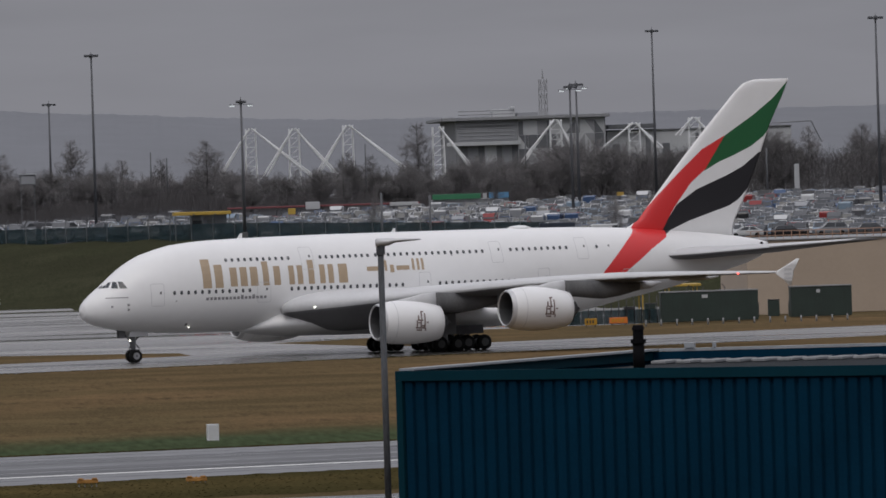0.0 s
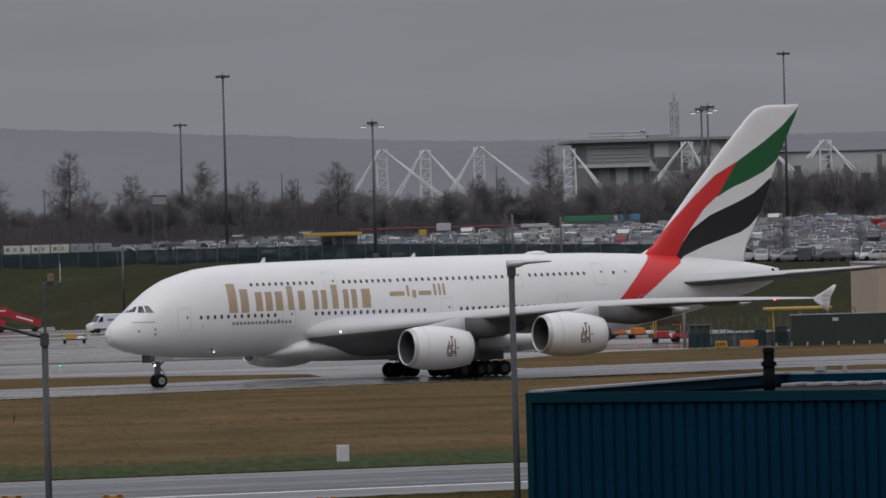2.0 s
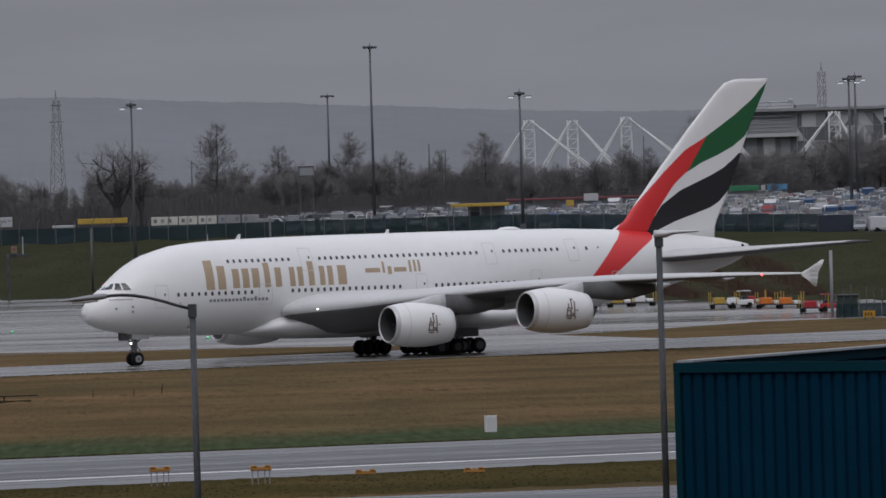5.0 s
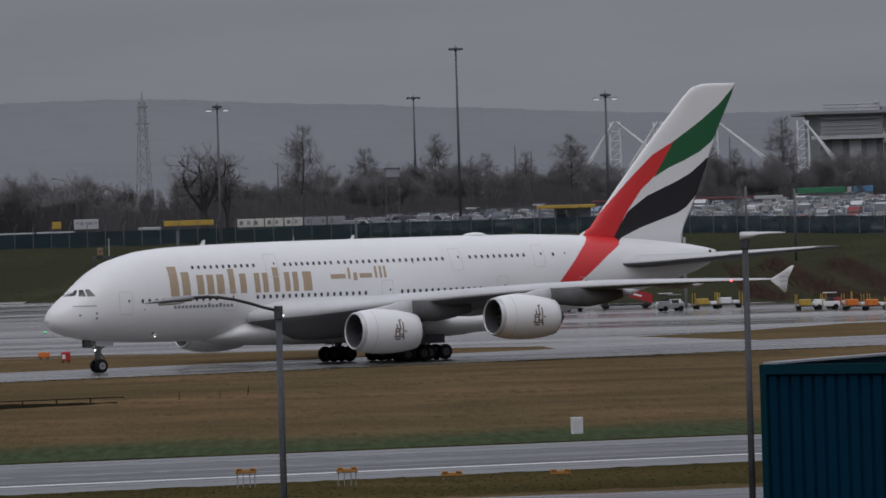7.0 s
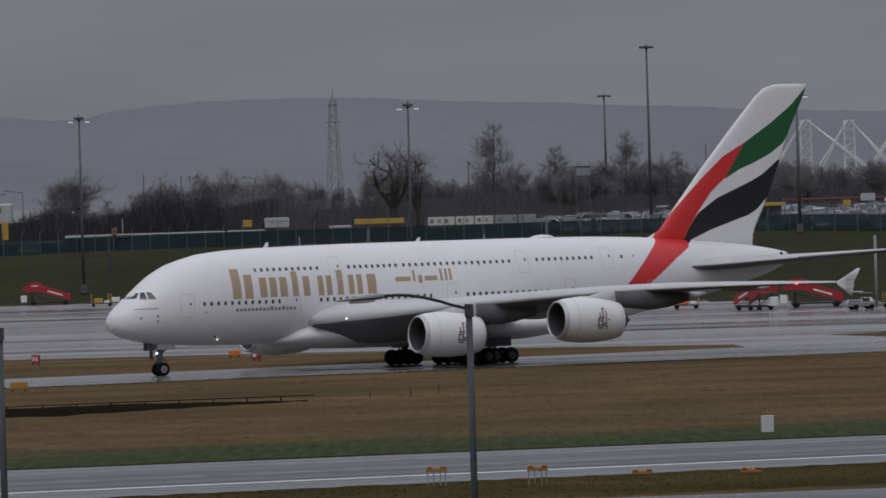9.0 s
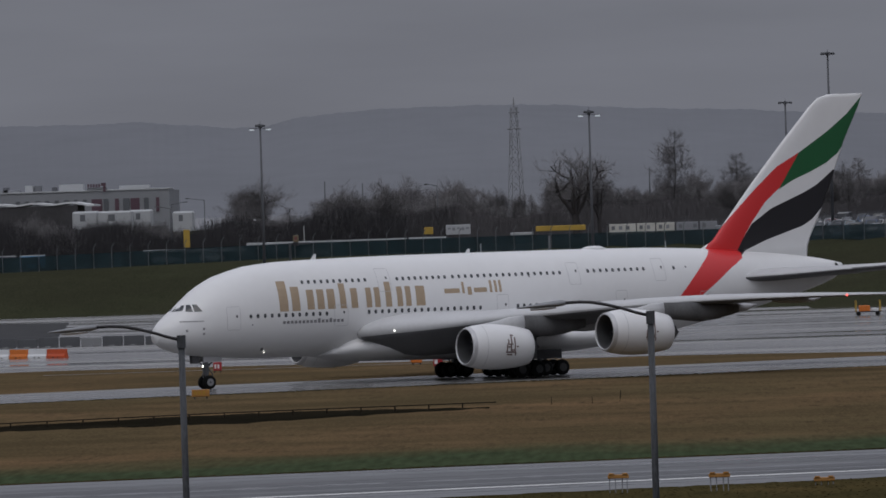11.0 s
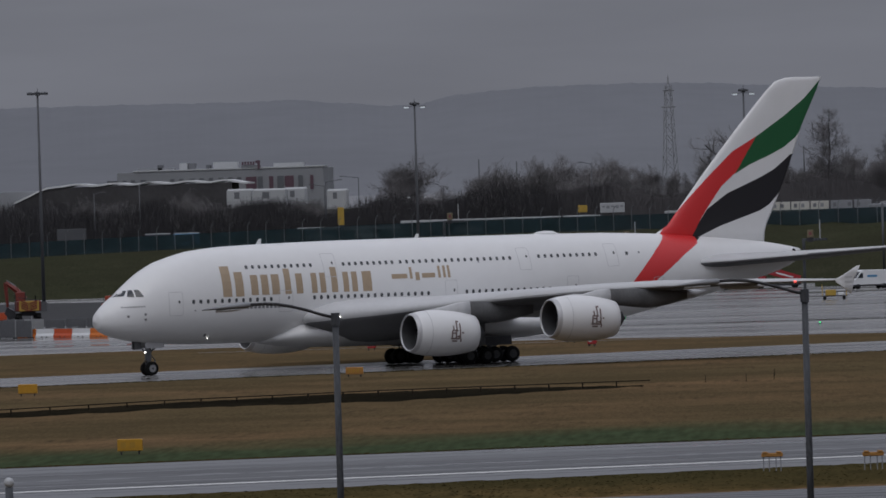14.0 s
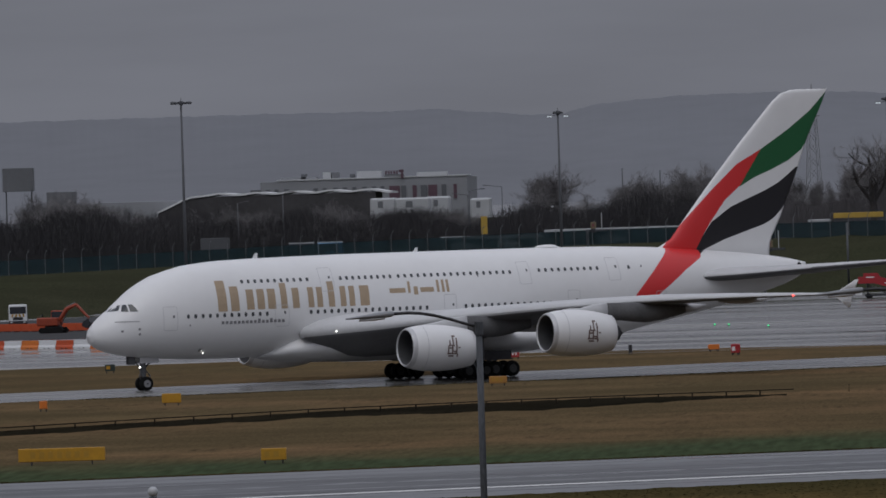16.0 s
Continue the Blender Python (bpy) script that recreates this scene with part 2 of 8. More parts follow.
M["grass"] = grass_material("winter_grass", ((0.160, 0.104, 0.057), (0.111, 0.084, 0.045), (0.065, 0.048, 0.029)), (0.060, 0.078, 0.042))
M["rough_grass"] = grass_material("rough_edge_grass", ((0.108, 0.074, 0.032), (0.062, 0.053, 0.023), (0.028, 0.025, 0.012)))
M["carpark"] = mat("car_park_asphalt", (0.050, 0.050, 0.053), 1.0, vary=0.25, scale=0.05, fine=0.8, spec=0.0)
M["bank"] = grass_material("bank_grass", ((0.040, 0.043, 0.025), (0.046, 0.046, 0.029), (0.028, 0.030, 0.018)))
M["concrete_wet"] = mat("wet_apron_concrete", (0.172, 0.166, 0.156), 0.2, vary=0.32, scale=0.07, fine=0.7, spread=0.14, stretch=(0.12, 0.7, 1))
M["asphalt_wet"] = mat("wet_taxiway_asphalt", (0.130, 0.126, 0.120), 0.24, vary=0.32, scale=0.10, fine=1.5, spread=0.14, stretch=(0.16, 1, 1))
M["shoulder"] = mat("wet_pale_shoulder", (0.105, 0.107, 0.112), 0.34, vary=0.3, scale=0.08, fine=1.2, spread=0.10, stretch=(0.12, 0.8, 1))
M["asphalt_damp"] = mat("damp_asphalt", (0.050, 0.051, 0.054), 0.42, vary=0.2, scale=0.08, fine=2, spread=0.10, stretch=(0.25, 1, 1))
M["road_wet"] = mat("wet_service_road", (0.050, 0.051, 0.054), 0.40, vary=0.45, scale=0.35, fine=2, spread=0.30, stretch=(0.10, 1, 1))
M["joint"] = mat("dark_joint", (0.04, 0.04, 0.041), 0.42, vary=0.3, scale=0.1, fine=1)
M["marking"] = mat("marking_paint", (0.62, 0.62, 0.60), 0.45, vary=0.12, scale=0.5, fine=6)


def build_ground():
    xs = list(range(-700, -300, 50)) + list(range(-300, 320, 10)) + list(range(350, 701, 50))
    ys = [-600, -300, 0, 200, 400, 600, 800, 1000, 1060] + list(range(1090, 1900, 15)) + list(range(1950, 4900, 150))
    verts = [(x * (1 if y < 1900 else 1 + (y - 1900) / 2200.0), y, height(x, y)) for y in ys for x in xs]
    n = len(xs)
    faces = [(j * n + i, j * n + i + 1, (j + 1) * n + i + 1, (j + 1) * n + i) for j in range(len(ys) - 1) for i in range(n - 1)]
    me = mesh_from("ground", verts, faces, M["grass"])
    me.materials.append(M["bank"])
    me.materials.append(M["carpark"])
    mid = [(sum(verts[i][0] for i in f) / 4, sum(verts[i][1] for i in f) / 4) for f in faces]
    me.polygons.foreach_set("material_index", [2 if y > fence_y(x) + 8 and y < 1900 else 1 if y > 1095 else 0 for x, y in mid])
    put("ground", me, label="flat winter airfield grass rising to a bank", category="ground", kind="structure")


def sheet(name, outline, z, material, label, category, kind="structure", thick=0.0):
    """A level paved sheet with the given outline."""
    bm = bmesh.new()
    vs = [bm.verts.new((x, y, z)) for x, y in outline]
    f = bm.faces.new(vs)
    f.normal_update()
    if f.normal.z < 0:
        f.normal_flip()
    me = bpy.data.meshes.new(name)
    bm.to_mesh(me)
    bm.free()
    me.materials.append(material)
    return put(name, me, label=label, category=category, kind=kind)


def taxi_near(x):
    return 829 + 0.635 * x


def taxi_far(x):
    return 878 + 0.72 * x


def runway_far(x):
    return 562 + 0.36 * x


def runway_near(x):
    return 505 + 0.50 * x


def lines(xs, f, off=0.0):
    return [(x, f(x) + off) for x in xs]


build_ground()
XS = [-220, -160, -100, -50, 0, 50, 100, 160, 220]
sheet("taxiway", lines(XS, taxi_near) + lines(XS[::-1], taxi_far), 0.008, M["asphalt_wet"], "wet grey asphalt taxiway shining under cloud", "taxiway")
sheet("apron", [(-400, 1330), (-260, 760), (-150, 900), (-93, 948), (-60, 958), (-27, 948), (-11, 938), (8, 928), (24, 913), (25, 890), (45, 908), (34, 955), (42, 962), (58, 1000), (85, 1010), (100, 1118), (50, 1228), (17, 1326), (-5, 1422), (-40, 1482), (-120, 1492), (-160, 1332)], 0.004, M["concrete_wet"], "wet concrete apron with dark joints", "apron")
sheet("runway", lines(XS, runway_near) + lines(XS[::-1], runway_far), 0.006, M["asphalt_damp"], "damp grey asphalt strip with white edge lines", "road")
sheet("service_road", [(-200, 300), (200, 300), (200, 560), (22, 473), (1, 469), (-200, 380)], 0.006, M["road_wet"], "damp asphalt service road beside the grass", "road")


def ragged(xs, f, wide, seed):
    rnd = random.Random(seed)
    return [(x, f(x) + wide * (rnd.random() - 0.5)) for x in xs]


FINE = [x * 0.8 for x in range(-140, 141)]
sheet("grass_edge", ragged(FINE, lambda x: 471 + 0.42 * x, 3.0, 3) + ragged(FINE[::-1], runway_near, 2.5, 4), 0.009, M["rough_grass"], "rough brown grass edge beside the asphalt strip", "grass")


def across(f):
    """A line along the strip, f of the way from its far to its near edge."""
    return lambda x: runway_far(x) + (runway_near(x) - runway_far(x)) * f


sheet("shoulder", lines(FINE, across(0.004)) + ragged(FINE[::-1], across(0.20), 2.0, 8), 0.009, M["shoulder"], "pale wet shoulder of the asphalt strip", "road")
sheet("shoulder", ragged(FINE, across(0.80), 1.6, 9) + lines(FINE[::-1], across(0.999)), 0.008, M["shoulder"], "pale wet shoulder of the asphalt strip", "road")
sheet("wet_streak", ragged(FINE, across(0.44), 2.2, 12) + ragged(FINE[::-1], across(0.475), 2.2, 13), 0.009, M["shoulder"], "pale wet streak along the asphalt strip", "marking")
for f0, f1, mk, seed in ((0.27, 0.285, "shoulder", 31), (0.33, 0.352, "joint", 32), (0.56, 0.575, "joint", 33), (0.60, 0.622, "shoulder", 34), (0.68, 0.69, "joint", 35), (0.09, 0.105, "joint", 36), (0.86, 0.875, "joint", 37)):
    sheet("wet_streak", ragged(FINE, across(f0), 0.8, seed) + ragged(FINE[::-1], across(f1), 0.8, seed + 50), 0.011, M[mk], "uneven wet streak along the asphalt strip", "marking")
for f0, f1 in ((0.735, 0.765),):
    sheet("edge_marking", lines(XS, across(f0)) + lines(XS[::-1], across(f1)), 0.013, M["marking"], "worn white painted edge line", "marking")
# dark joints and puddle streaks of the apron slabs
rnd = random.Random(5)
for k in range(46):
    y = 930 + k * 12.5 + rnd.random() * 5
    x0 = -150 + rnd.random() * 120
    x1 = x0 + 40 + rnd.random() * 110
    def inside(x):
        return y > taxi_far(x) + 22 and y < foot(x) - 4 and (x < 30 or y > 1010 + (x - 30)) and x < 70
    seg = [x for x in range(int(x0), int(x1), 4) if inside(x)]
    if len(seg) > 3:
        w = 0.5 + rnd.random() * 1.6
        sheet("slab_joint", [(x, y + 0.03 * x) for x in seg] + [(x, y + 0.03 * x + w) for x in seg[::-1]], 0.009, M["joint"], "dark wet joint between apron slabs", "marking")


def build_tufts():
    """Rough grass tufts along the paved edges and the ditch."""
    rn = random.Random(19)
    verts, faces = [], []
    for k in range(16000):
        x = rn.uniform(-75, 75)
        r = rn.random()
        if r < 0.35:
            y = rn.uniform(472 + 0.42 * x, runway_near(x) - 0.3)
        elif r < 0.8:
            y = runway_far(x) + abs(rn.gauss(0, 0.9)) + 0.2
        else:
            y = taxi_near(x) - abs(rn.gauss(0, 1.5)) - 0.3
        h = rn.uniform(0.02, 0.06) if r < 0.6 else rn.uniform(0.03, 0.09)
        w = rn.uniform(0.04, 0.16)
        dx = rn.gauss(0, 0.08)
        i = len(verts)
        verts.extend(((x - w, y, 0.0), (x + w, y, 0.0), (x + dx, y, h)))
        faces.append((i, i + 1, i + 2))
    put("grass_tufts", mesh_from("grass_tufts", verts, faces, M["rough_grass"], False), label="rough winter grass tufts", category="grass", kind="stuff")


build_tufts()


def build_scrub():
    """Reddish bare bramble on the foot of the bank."""
    rn = random.Random(23)
    verts, faces = [], []
    for _ in range(9000):
        x = rn.uniform(58, 76)
        y = foot(x) + rn.uniform(0, 1) ** 1.3 * 75 + 6 * math.sin(x * 0.8)
        z = height(x, y)
        h = (0.3 + 0.9 * max(0.0, math.sin(x * 0.9 + y * 0.05) + 0.4)) * rn.uniform(0.3, 1.0)
        w, k = rn.uniform(0.02, 0.06), len(verts)
        verts.extend(((x - w, y, z - 0.05), (x + w, y, z - 0.05), (x + rn.gauss(0, 0.5), y + rn.gauss(0, 0.3), z + h)))
        faces.append((k, k + 1, k + 2))
    put("bramble", mesh_from("bramble", verts, faces, M["bramble"], False), label="bare reddish-brown bramble on the grass bank", category="bush", kind="stuff")


M["bramble"] = mat("bare_bramble", (0.075, 0.050, 0.040), 1.0, vary=0.3, scale=0.3, fine=3, spec=0.0)
build_scrub()


# ---- the airliner: x aft from the nose, y to starboard, z up ----
FX = [0.0, 0.25, 0.7, 1.4, 2.4, 3.4, 4.4, 6.3, 9.1, 11.9, 15.9, 20, 24, 32, 43.5, 50, 55.0, 60.0, 64.0, 67.0, 69.5, 70.4]
FT = [4.80, 5.45, 5.93, 6.50, 7.22, 8.02, 8.82, 9.78, 10.51, 10.78, 10.90, 10.96, 11.0, 11.0, 10.98, 10.90, 10.70, 10.30, 9.95, 9.60, 9.18, 8.90]
FB = [4.80, 4.12, 3.78, 3.46, 3.18, 2.98, 2.85, 2.68, 2.52, 2.48, 2.48, 2.48, 2.48, 2.48, 2.60, 3.00, 4.06, 5.00, 5.95, 6.70, 7.45, 8.25]
FW = [0.0, 0.72, 1.14, 1.60, 2.05, 2.42, 2.72, 3.08, 3.36, 3.48, 3.55, 3.57, 3.57, 3.57, 3.55, 3.35, 2.95, 2.35, 1.75, 1.20, 0.60, 0.28]


def hull(x):
    """Top, bottom and half width of the fuselage at x."""
    return interp(x, FX, FT), interp(x, FX, FB), interp(x, FX, FW)


def section(a, hw, zt, zb):
    """A point of the ovoid section at the angle a from the widest side."""
    zc = zb + 0.44 * (zt - zb)
    c, s = math.cos(a), math.sin(a)
    e = 0.92
    y = hw * math.copysign(abs(c) ** e, c)
    z = zc + (zt - zc if s > 0 else zc - zb) * math.copysign(abs(s) ** 0.97, s)
    return y, z


def skin_y(x, z):
    """Half width of the fuselage at x and the height z."""
    zt, zb, hw = hull(x)
    zc = zb + 0.44 * (zt - zb)
    s = (z - zc) / (zt - zc if z > zc else zc - zb)
    s = max(-0.999, min(0.999, s))
    s = math.copysign(abs(s) ** (1 / 0.97), s)
    c = math.sqrt(1 - s * s)
    return hw * c ** 0.92


def add_patch(bm, x0, x1, z0, z1, off=0.012, side=-1, slant=0.0, nx=1, nz=3):
    """A painted patch or panel that follows the fuselage's side."""
    grid = []
    for j in range(nz + 1):
        z = z0 + (z1 - z0) * j / nz
        row = []
        for i in range(nx + 1):
            x = x0 + (x1 - x0) * i / nx + slant * (z - z0)
            row.append(bm.verts.new((x, side * (skin_y(x, z) + off), z)))
        grid.append(row)
    for j in range(nz):
        for i in range(nx):
            q = (grid[j][i], grid[j][i + 1], grid[j + 1][i + 1], grid[j + 1][i])
            bm.faces.new(q if side < 0 else q[::-1])


def add_outline(bm, x0, x1, z0, z1, r, w, off, side):
    """A thin rounded outline on the fuselage's side."""
    def loop(d):
        pts = []
        for cx, cz, a0 in ((x1 - r, z1 - r, 0), (x0 + r, z1 - r, 90), (x0 + r, z0 + r, 180), (x1 - r, z0 + r, 270)):
            for k in range(4):
                a = radians(a0 + 30 * k)
                pts.append((cx + (r - d) * math.cos(a), cz + (r - d) * math.sin(a)))
        full = []
        for (xa, za), (xb, zb) in zip(pts, pts[1:] + pts[:1]):
            n = max(1, int(abs(zb - za) / 0.3))
            full += [(xa + (xb - xa) * k / n, za + (zb - za) * k / n) for k in range(n)]
        return [bm.verts.new((x, side * (skin_y(x, z) + off), z)) for x, z in full]
    a, b = loop(0.0), loop(w)
    for k in range(min(len(a), len(b))):
        j = (k + 1) % len(a)
        bm.faces.new((a[k], a[j], b[j], b[k]))


def flat_mesh(bm, name, material):
    me = bpy.data.meshes.new(name)
    bm.to_mesh(me)
    bm.free()
    me.materials.append(material)
    return me


def livery_material():
    """White, with the red band that climbs over the rear fuselage into the fin, and the green and black stripes of the fin."""
    m = mat("white_paint_with_stripes", (0.715, 0.715, 0.715), 0.34, vary=0.03, scale=0.25, fine=1.2)
    n, l = m.node_tree.nodes, m.node_tree.links
    b = n["Principled BSDF"]
    base = b.inputs["Base Color"].links[0].from_socket
    co = n.new("ShaderNodeTexCoord")
    sep = n.new("ShaderNodeSeparateXYZ")
    l.new(co.outputs["Object"], sep.inputs[0])

    def edge(pts, along="Z"):
        """The curve's value at this point: pts of (position along, value)."""
        lo, hi = pts[0][0], pts[-1][0]
        mr = n.new("ShaderNodeMapRange")
        mr.inputs["From Min"].default_value, mr.inputs["From Max"].default_value = lo, hi
        l.new(sep.outputs[along] if isinstance(along, str) else along, mr.inputs["Value"])
        cr = n.new("ShaderNodeValToRGB")
        el = cr.color_ramp.elements
        vs = [v for _, v in pts]
        v0, v1 = min(vs), max(vs)
        while len(el) < len(pts):
            el.new(0.5)
        for e, (p, v) in zip(el, pts):
            e.position = (p - lo) / (hi - lo)
            k = (v - v0) / (v1 - v0)
            e.color = (k, k, k, 1)
        l.new(mr.outputs[0], cr.inputs["Fac"])
        out = n.new("ShaderNodeMath")
        out.operation = "MULTIPLY_ADD"
        out.inputs[1].default_value, out.inputs[2].default_value = v1 - v0, v0
        l.new(cr.outputs["Color"], out.inputs[0])
        return out.outputs[0]

    def test(a, op, c):
        k = n.new("ShaderNodeMath")
        k.operation = op
        for i, v in enumerate((a, c)):
            if isinstance(v, (int, float)):
                k.inputs[i].default_value = v
            else:
                l.new(v, k.inputs[i])
        return k.outputs[0]

    def both(*q):
        r = q[0]
        for k in q[1:]:
            r = test(r, "MULTIPLY", k)
        return r

    X, Z = sep.outputs["X"], sep.outputs["Z"]
    red_l = edge([(2.0, 47.5), (6.5, 51.4), (8.0, 52.9), (9.3, 54.3), (10.6, 56.0), (13.4, 58.8), (15.7, 61.3), (17.7, 63.7), (18.95, 66.2), (20.0, 69.0)])
    red_r = edge([(2.0, 47.6), (6.7, 54.1), (7.7, 55.6), (8.7, 57.1), (9.5, 58.6), (9.7, 59.0), (11.5, 60.0), (12.8, 60.9), (14.6, 62.4), (15.85, 64.0), (18.95, 66.2)])
    gr_u = edge([(64.0, 17.7), (66.2, 18.94), (69.2, 20.70), (71.4, 22.23), (73.2, 23.95)], "X")
    gr_l = edge([(64.0, 15.74), (65.5, 16.5), (67.3, 17.15), (69.1, 17.92), (70.4, 18.8), (71.3, 19.9)], "X")
    # on the hull the black band runs out towards the crown
    wide = test(test(test(sep.outputs["Y"], "ABSOLUTE", 0.0), "SUBTRACT", 0.45), "MAXIMUM", 0.0)
    XB = test(X, "ADD", test(wide, "MULTIPLY", 0.57))
    bl_u = edge([(58.6, 9.4), (60.0, 11.5), (60.9, 12.68), (63.0, 14.0), (66.6, 15.35), (68.0, 16.0), (69.1, 16.76), (69.8, 17.3)], XB)
    bl_l = edge([(57.0, 8.2), (59.0, 9.3), (59.9, 10.2), (62.3, 11.16), (66.5, 12.4), (67.5, 12.95), (68.6, 14.0)], XB)
    red_on = both(test(X, "GREATER_THAN", red_l), test(X, "LESS_THAN", red_r), test(Z, "LESS_THAN", 18.9), test(Z, "GREATER_THAN", 5.9))
    green_on = both(test(Z, "LESS_THAN", gr_u), test(Z, "GREATER_THAN", gr_l), test(X, "GREATER_THAN", red_r), test(Z, "GREATER_THAN", 15.7))
    black_on = both(test(Z, "LESS_THAN", bl_u), test(Z, "GREATER_THAN", bl_l), test(X, "GREATER_THAN", red_r), test(Z, "GREATER_THAN", 9.35))
    cur = base
    for on, c in ((black_on, (0.014, 0.014, 0.018)), (green_on, (0.012, 0.10, 0.035)), (red_on, (0.60, 0.030, 0.032))):
        mx = n.new("ShaderNodeMix")
        mx.data_type = "RGBA"
        mx.inputs[7].default_value = (*c, 1)
        l.new(on, mx.inputs[0])
        l.new(cur, mx.inputs[6])
        cur = mx.outputs[2]
    l.new(cur, b.inputs["Base Color"])
    return m


M["livery"] = livery_material()
M["cabinwin"] = mat("cabin_window", (0.075, 0.078, 0.085), 0.2, vary=0.1)
M["soot_port"] = mat("sooty_port", (0.006, 0.006, 0.006), 0.8, spec=0.05)
M["letter"] = mat("grey_lettering", (0.20, 0.20, 0.21), 0.5, vary=0.1)



def airfoil(x0, chord, y, z, thick, n=10, twist=0.0, low=1.0):
    """A closed aerofoil ring in the xz plane at span y; low: how much deeper the underside is."""
    up, lo = [], []
    for i in range(n + 1):
        c = 0.5 * (1 - math.cos(math.pi * i / n))
        t = 5 * thick * (0.2969 * math.sqrt(c) - 0.126 * c - 0.3516 * c * c + 0.2843 * c ** 3 - 0.1036 * c ** 4)
        cam_line = 0.02 * math.sin(math.pi * c)
        dz = -twist * (c - 0.3) * chord
        up.append((x0 + c * chord, y, z + (t + cam_line) * chord + dz))
        k = 1 + (low - 1) * smooth01(c, 0.02, 0.28)
        lo.append((x0 + c * chord, y, z + (-t * k + cam_line * (2 - k)) * chord + dz))
    return up + lo[-2:0:-1]


def wing_at(y):
    """Leading edge, chord, height and thickness of the wing at the span y (without sign)."""
    x = interp(y, (2.6, 4.3, 5.5, 7.0, 8.0, 14.0, 25.7, 39.0), (18.6, 18.2, 20.0, 22.7, 24.2, 29.2, 38.8, 50.0))
    te = interp(y, (3.0, 8.0, 14.0, 25.7, 39.0), (38.6, 39.8, 41.4, 47.0, 52.0))
    z = interp(y, (3.0, 8.0, 14.0, 20.0, 25.7, 32.0, 39.0), (4.15, 4.75, 5.42, 5.95, 6.28, 6.45, 6.46))
    th = interp(y, (3.0, 14.0, 39.0), (0.135, 0.115, 0.09))
    return x, te - x, z, th


def belly_of_wing(y):
    """How much deeper the wing's underside is towards the root."""
    return interp(y, (2.6, 5.0, 8.0, 11.0, 14.5), (1.55, 1.65, 1.6, 1.3, 1.0))


def nacelle(side, y, x, z, plane, name="engine"):
    """One engine: cowl, inlet lip, fan, spinner, hot section, plug, pylon."""
    eng = put(name, lathe("engine", [(0.40, 1.70), (0.9, 1.83), (1.7, 1.94), (2.8, 1.97), (3.9, 1.92), (4.8, 1.81), (5.6, 1.66), (6.15, 1.53), (6.17, 1.49), (6.0, 1.46), (4.6, 1.40), (3.0, 1.30)], M["white"], 56, closed=True), plane, pose(x, side * y, z, 0, 2.0, 0), "white engine cowling")
    put("inlet_lip", lathe("inlet_lip", [(0.40, 1.70), (0.18, 1.65), (0.05, 1.58), (0.0, 1.53), (0.03, 1.485), (0.12, 1.455)], M["lip"], 56, closed=True), eng, None, "grey polished inlet lip")
    put("inlet_duct", lathe("inlet_duct", [(0.12, 1.455), (0.4, 1.43), (0.9, 1.46), (1.35, 1.50), (1.6, 1.50), (1.65, 0.0)], M["lining"], 48, closed=True), eng, None, "dark grey inlet lining")
    put("cowl_seam", lathe("cowl_seam", [(1.30, 1.896), (1.31, 1.902), (1.345, 1.904), (1.355, 1.90)], M["outline"], 56, closed=True), eng)
    bm = bmesh.new()
    for k in range(24):
        a = 2 * math.pi * k / 24
        vs = []
        for r, da, dx in ((0.4, 0.0, 0.0), (1.47, 0.12, 0.0), (1.47, 0.26, 0.22), (0.4, 0.2, 0.22)):
            vs.append(bm.verts.new((1.35 + dx, r * math.cos(a + da), r * math.sin(a + da))))
        bm.faces.new(vs)
    put("fan", flat_mesh(bm, "fan", M["fan"]), eng, None, "dark fan blades")
    put("spinner", lathe("spinner", [(0.9, 0.02), (1.05, 0.2), (1.35, 0.42)], M["darkmetal"], 20), eng)
    put("core_cowl", lathe("core_cowl", [(5.0, 1.05), (6.1, 0.98), (6.6, 0.80), (6.95, 0.62), (6.95, 0.55), (6.3, 0.55)], M["darkmetal"], 28, closed=True), eng, None, "dark metal exhaust cowl")
    put("exhaust_plug", lathe("exhaust_plug", [(6.3, 0.42), (6.9, 0.40), (7.2, 0.25), (7.5, 0.04)], M["darkmetal"], 20), eng)
    # pylon up to the wing: a rounded pale nose, then dark metal back to the underside
    wx, wc, wz, wt = wing_at(y)
    zz = wz - z
    le = wx - x
    rings = []
    for px, z0, z1, hw in ((1.7, 1.90, 1.95, 0.06), (2.4, 1.7, 2.06, 0.22), (3.4, 1.5, zz - 0.22, 0.36), (4.6, 1.4, zz + 0.08, 0.42), (5.8, 1.2, zz + 0.22, 0.42), (le - 0.2, 0.95, zz + 0.24, 0.40), (le + 0.8, 0.90, zz + 0.2, 0.38), (le + 2.4, 1.15, zz + 0.1, 0.30), (le + 4.6, 1.7, zz, 0.10)):
        z1 = max(z1, z0 + 0.05)
        mid = z0 + 0.55 * (z1 - z0)
        rings.append([(px, -hw, z0), (px, hw, z0), (px, hw, mid), (px, hw * 0.72, z1 - 0.06), (px, hw * 0.3, z1), (px, -hw * 0.3, z1), (px, -hw * 0.72, z1 - 0.06), (px, -hw, mid)])
    put("pylon", loft("pylon", rings[:5], M["wingtop"]), eng, None, "pale pylon over the engine")
    put("pylon_fairing", loft("pylon_fairing", rings[4:], M["pylonmetal"]), eng, None, "dark metal pylon under the wing")
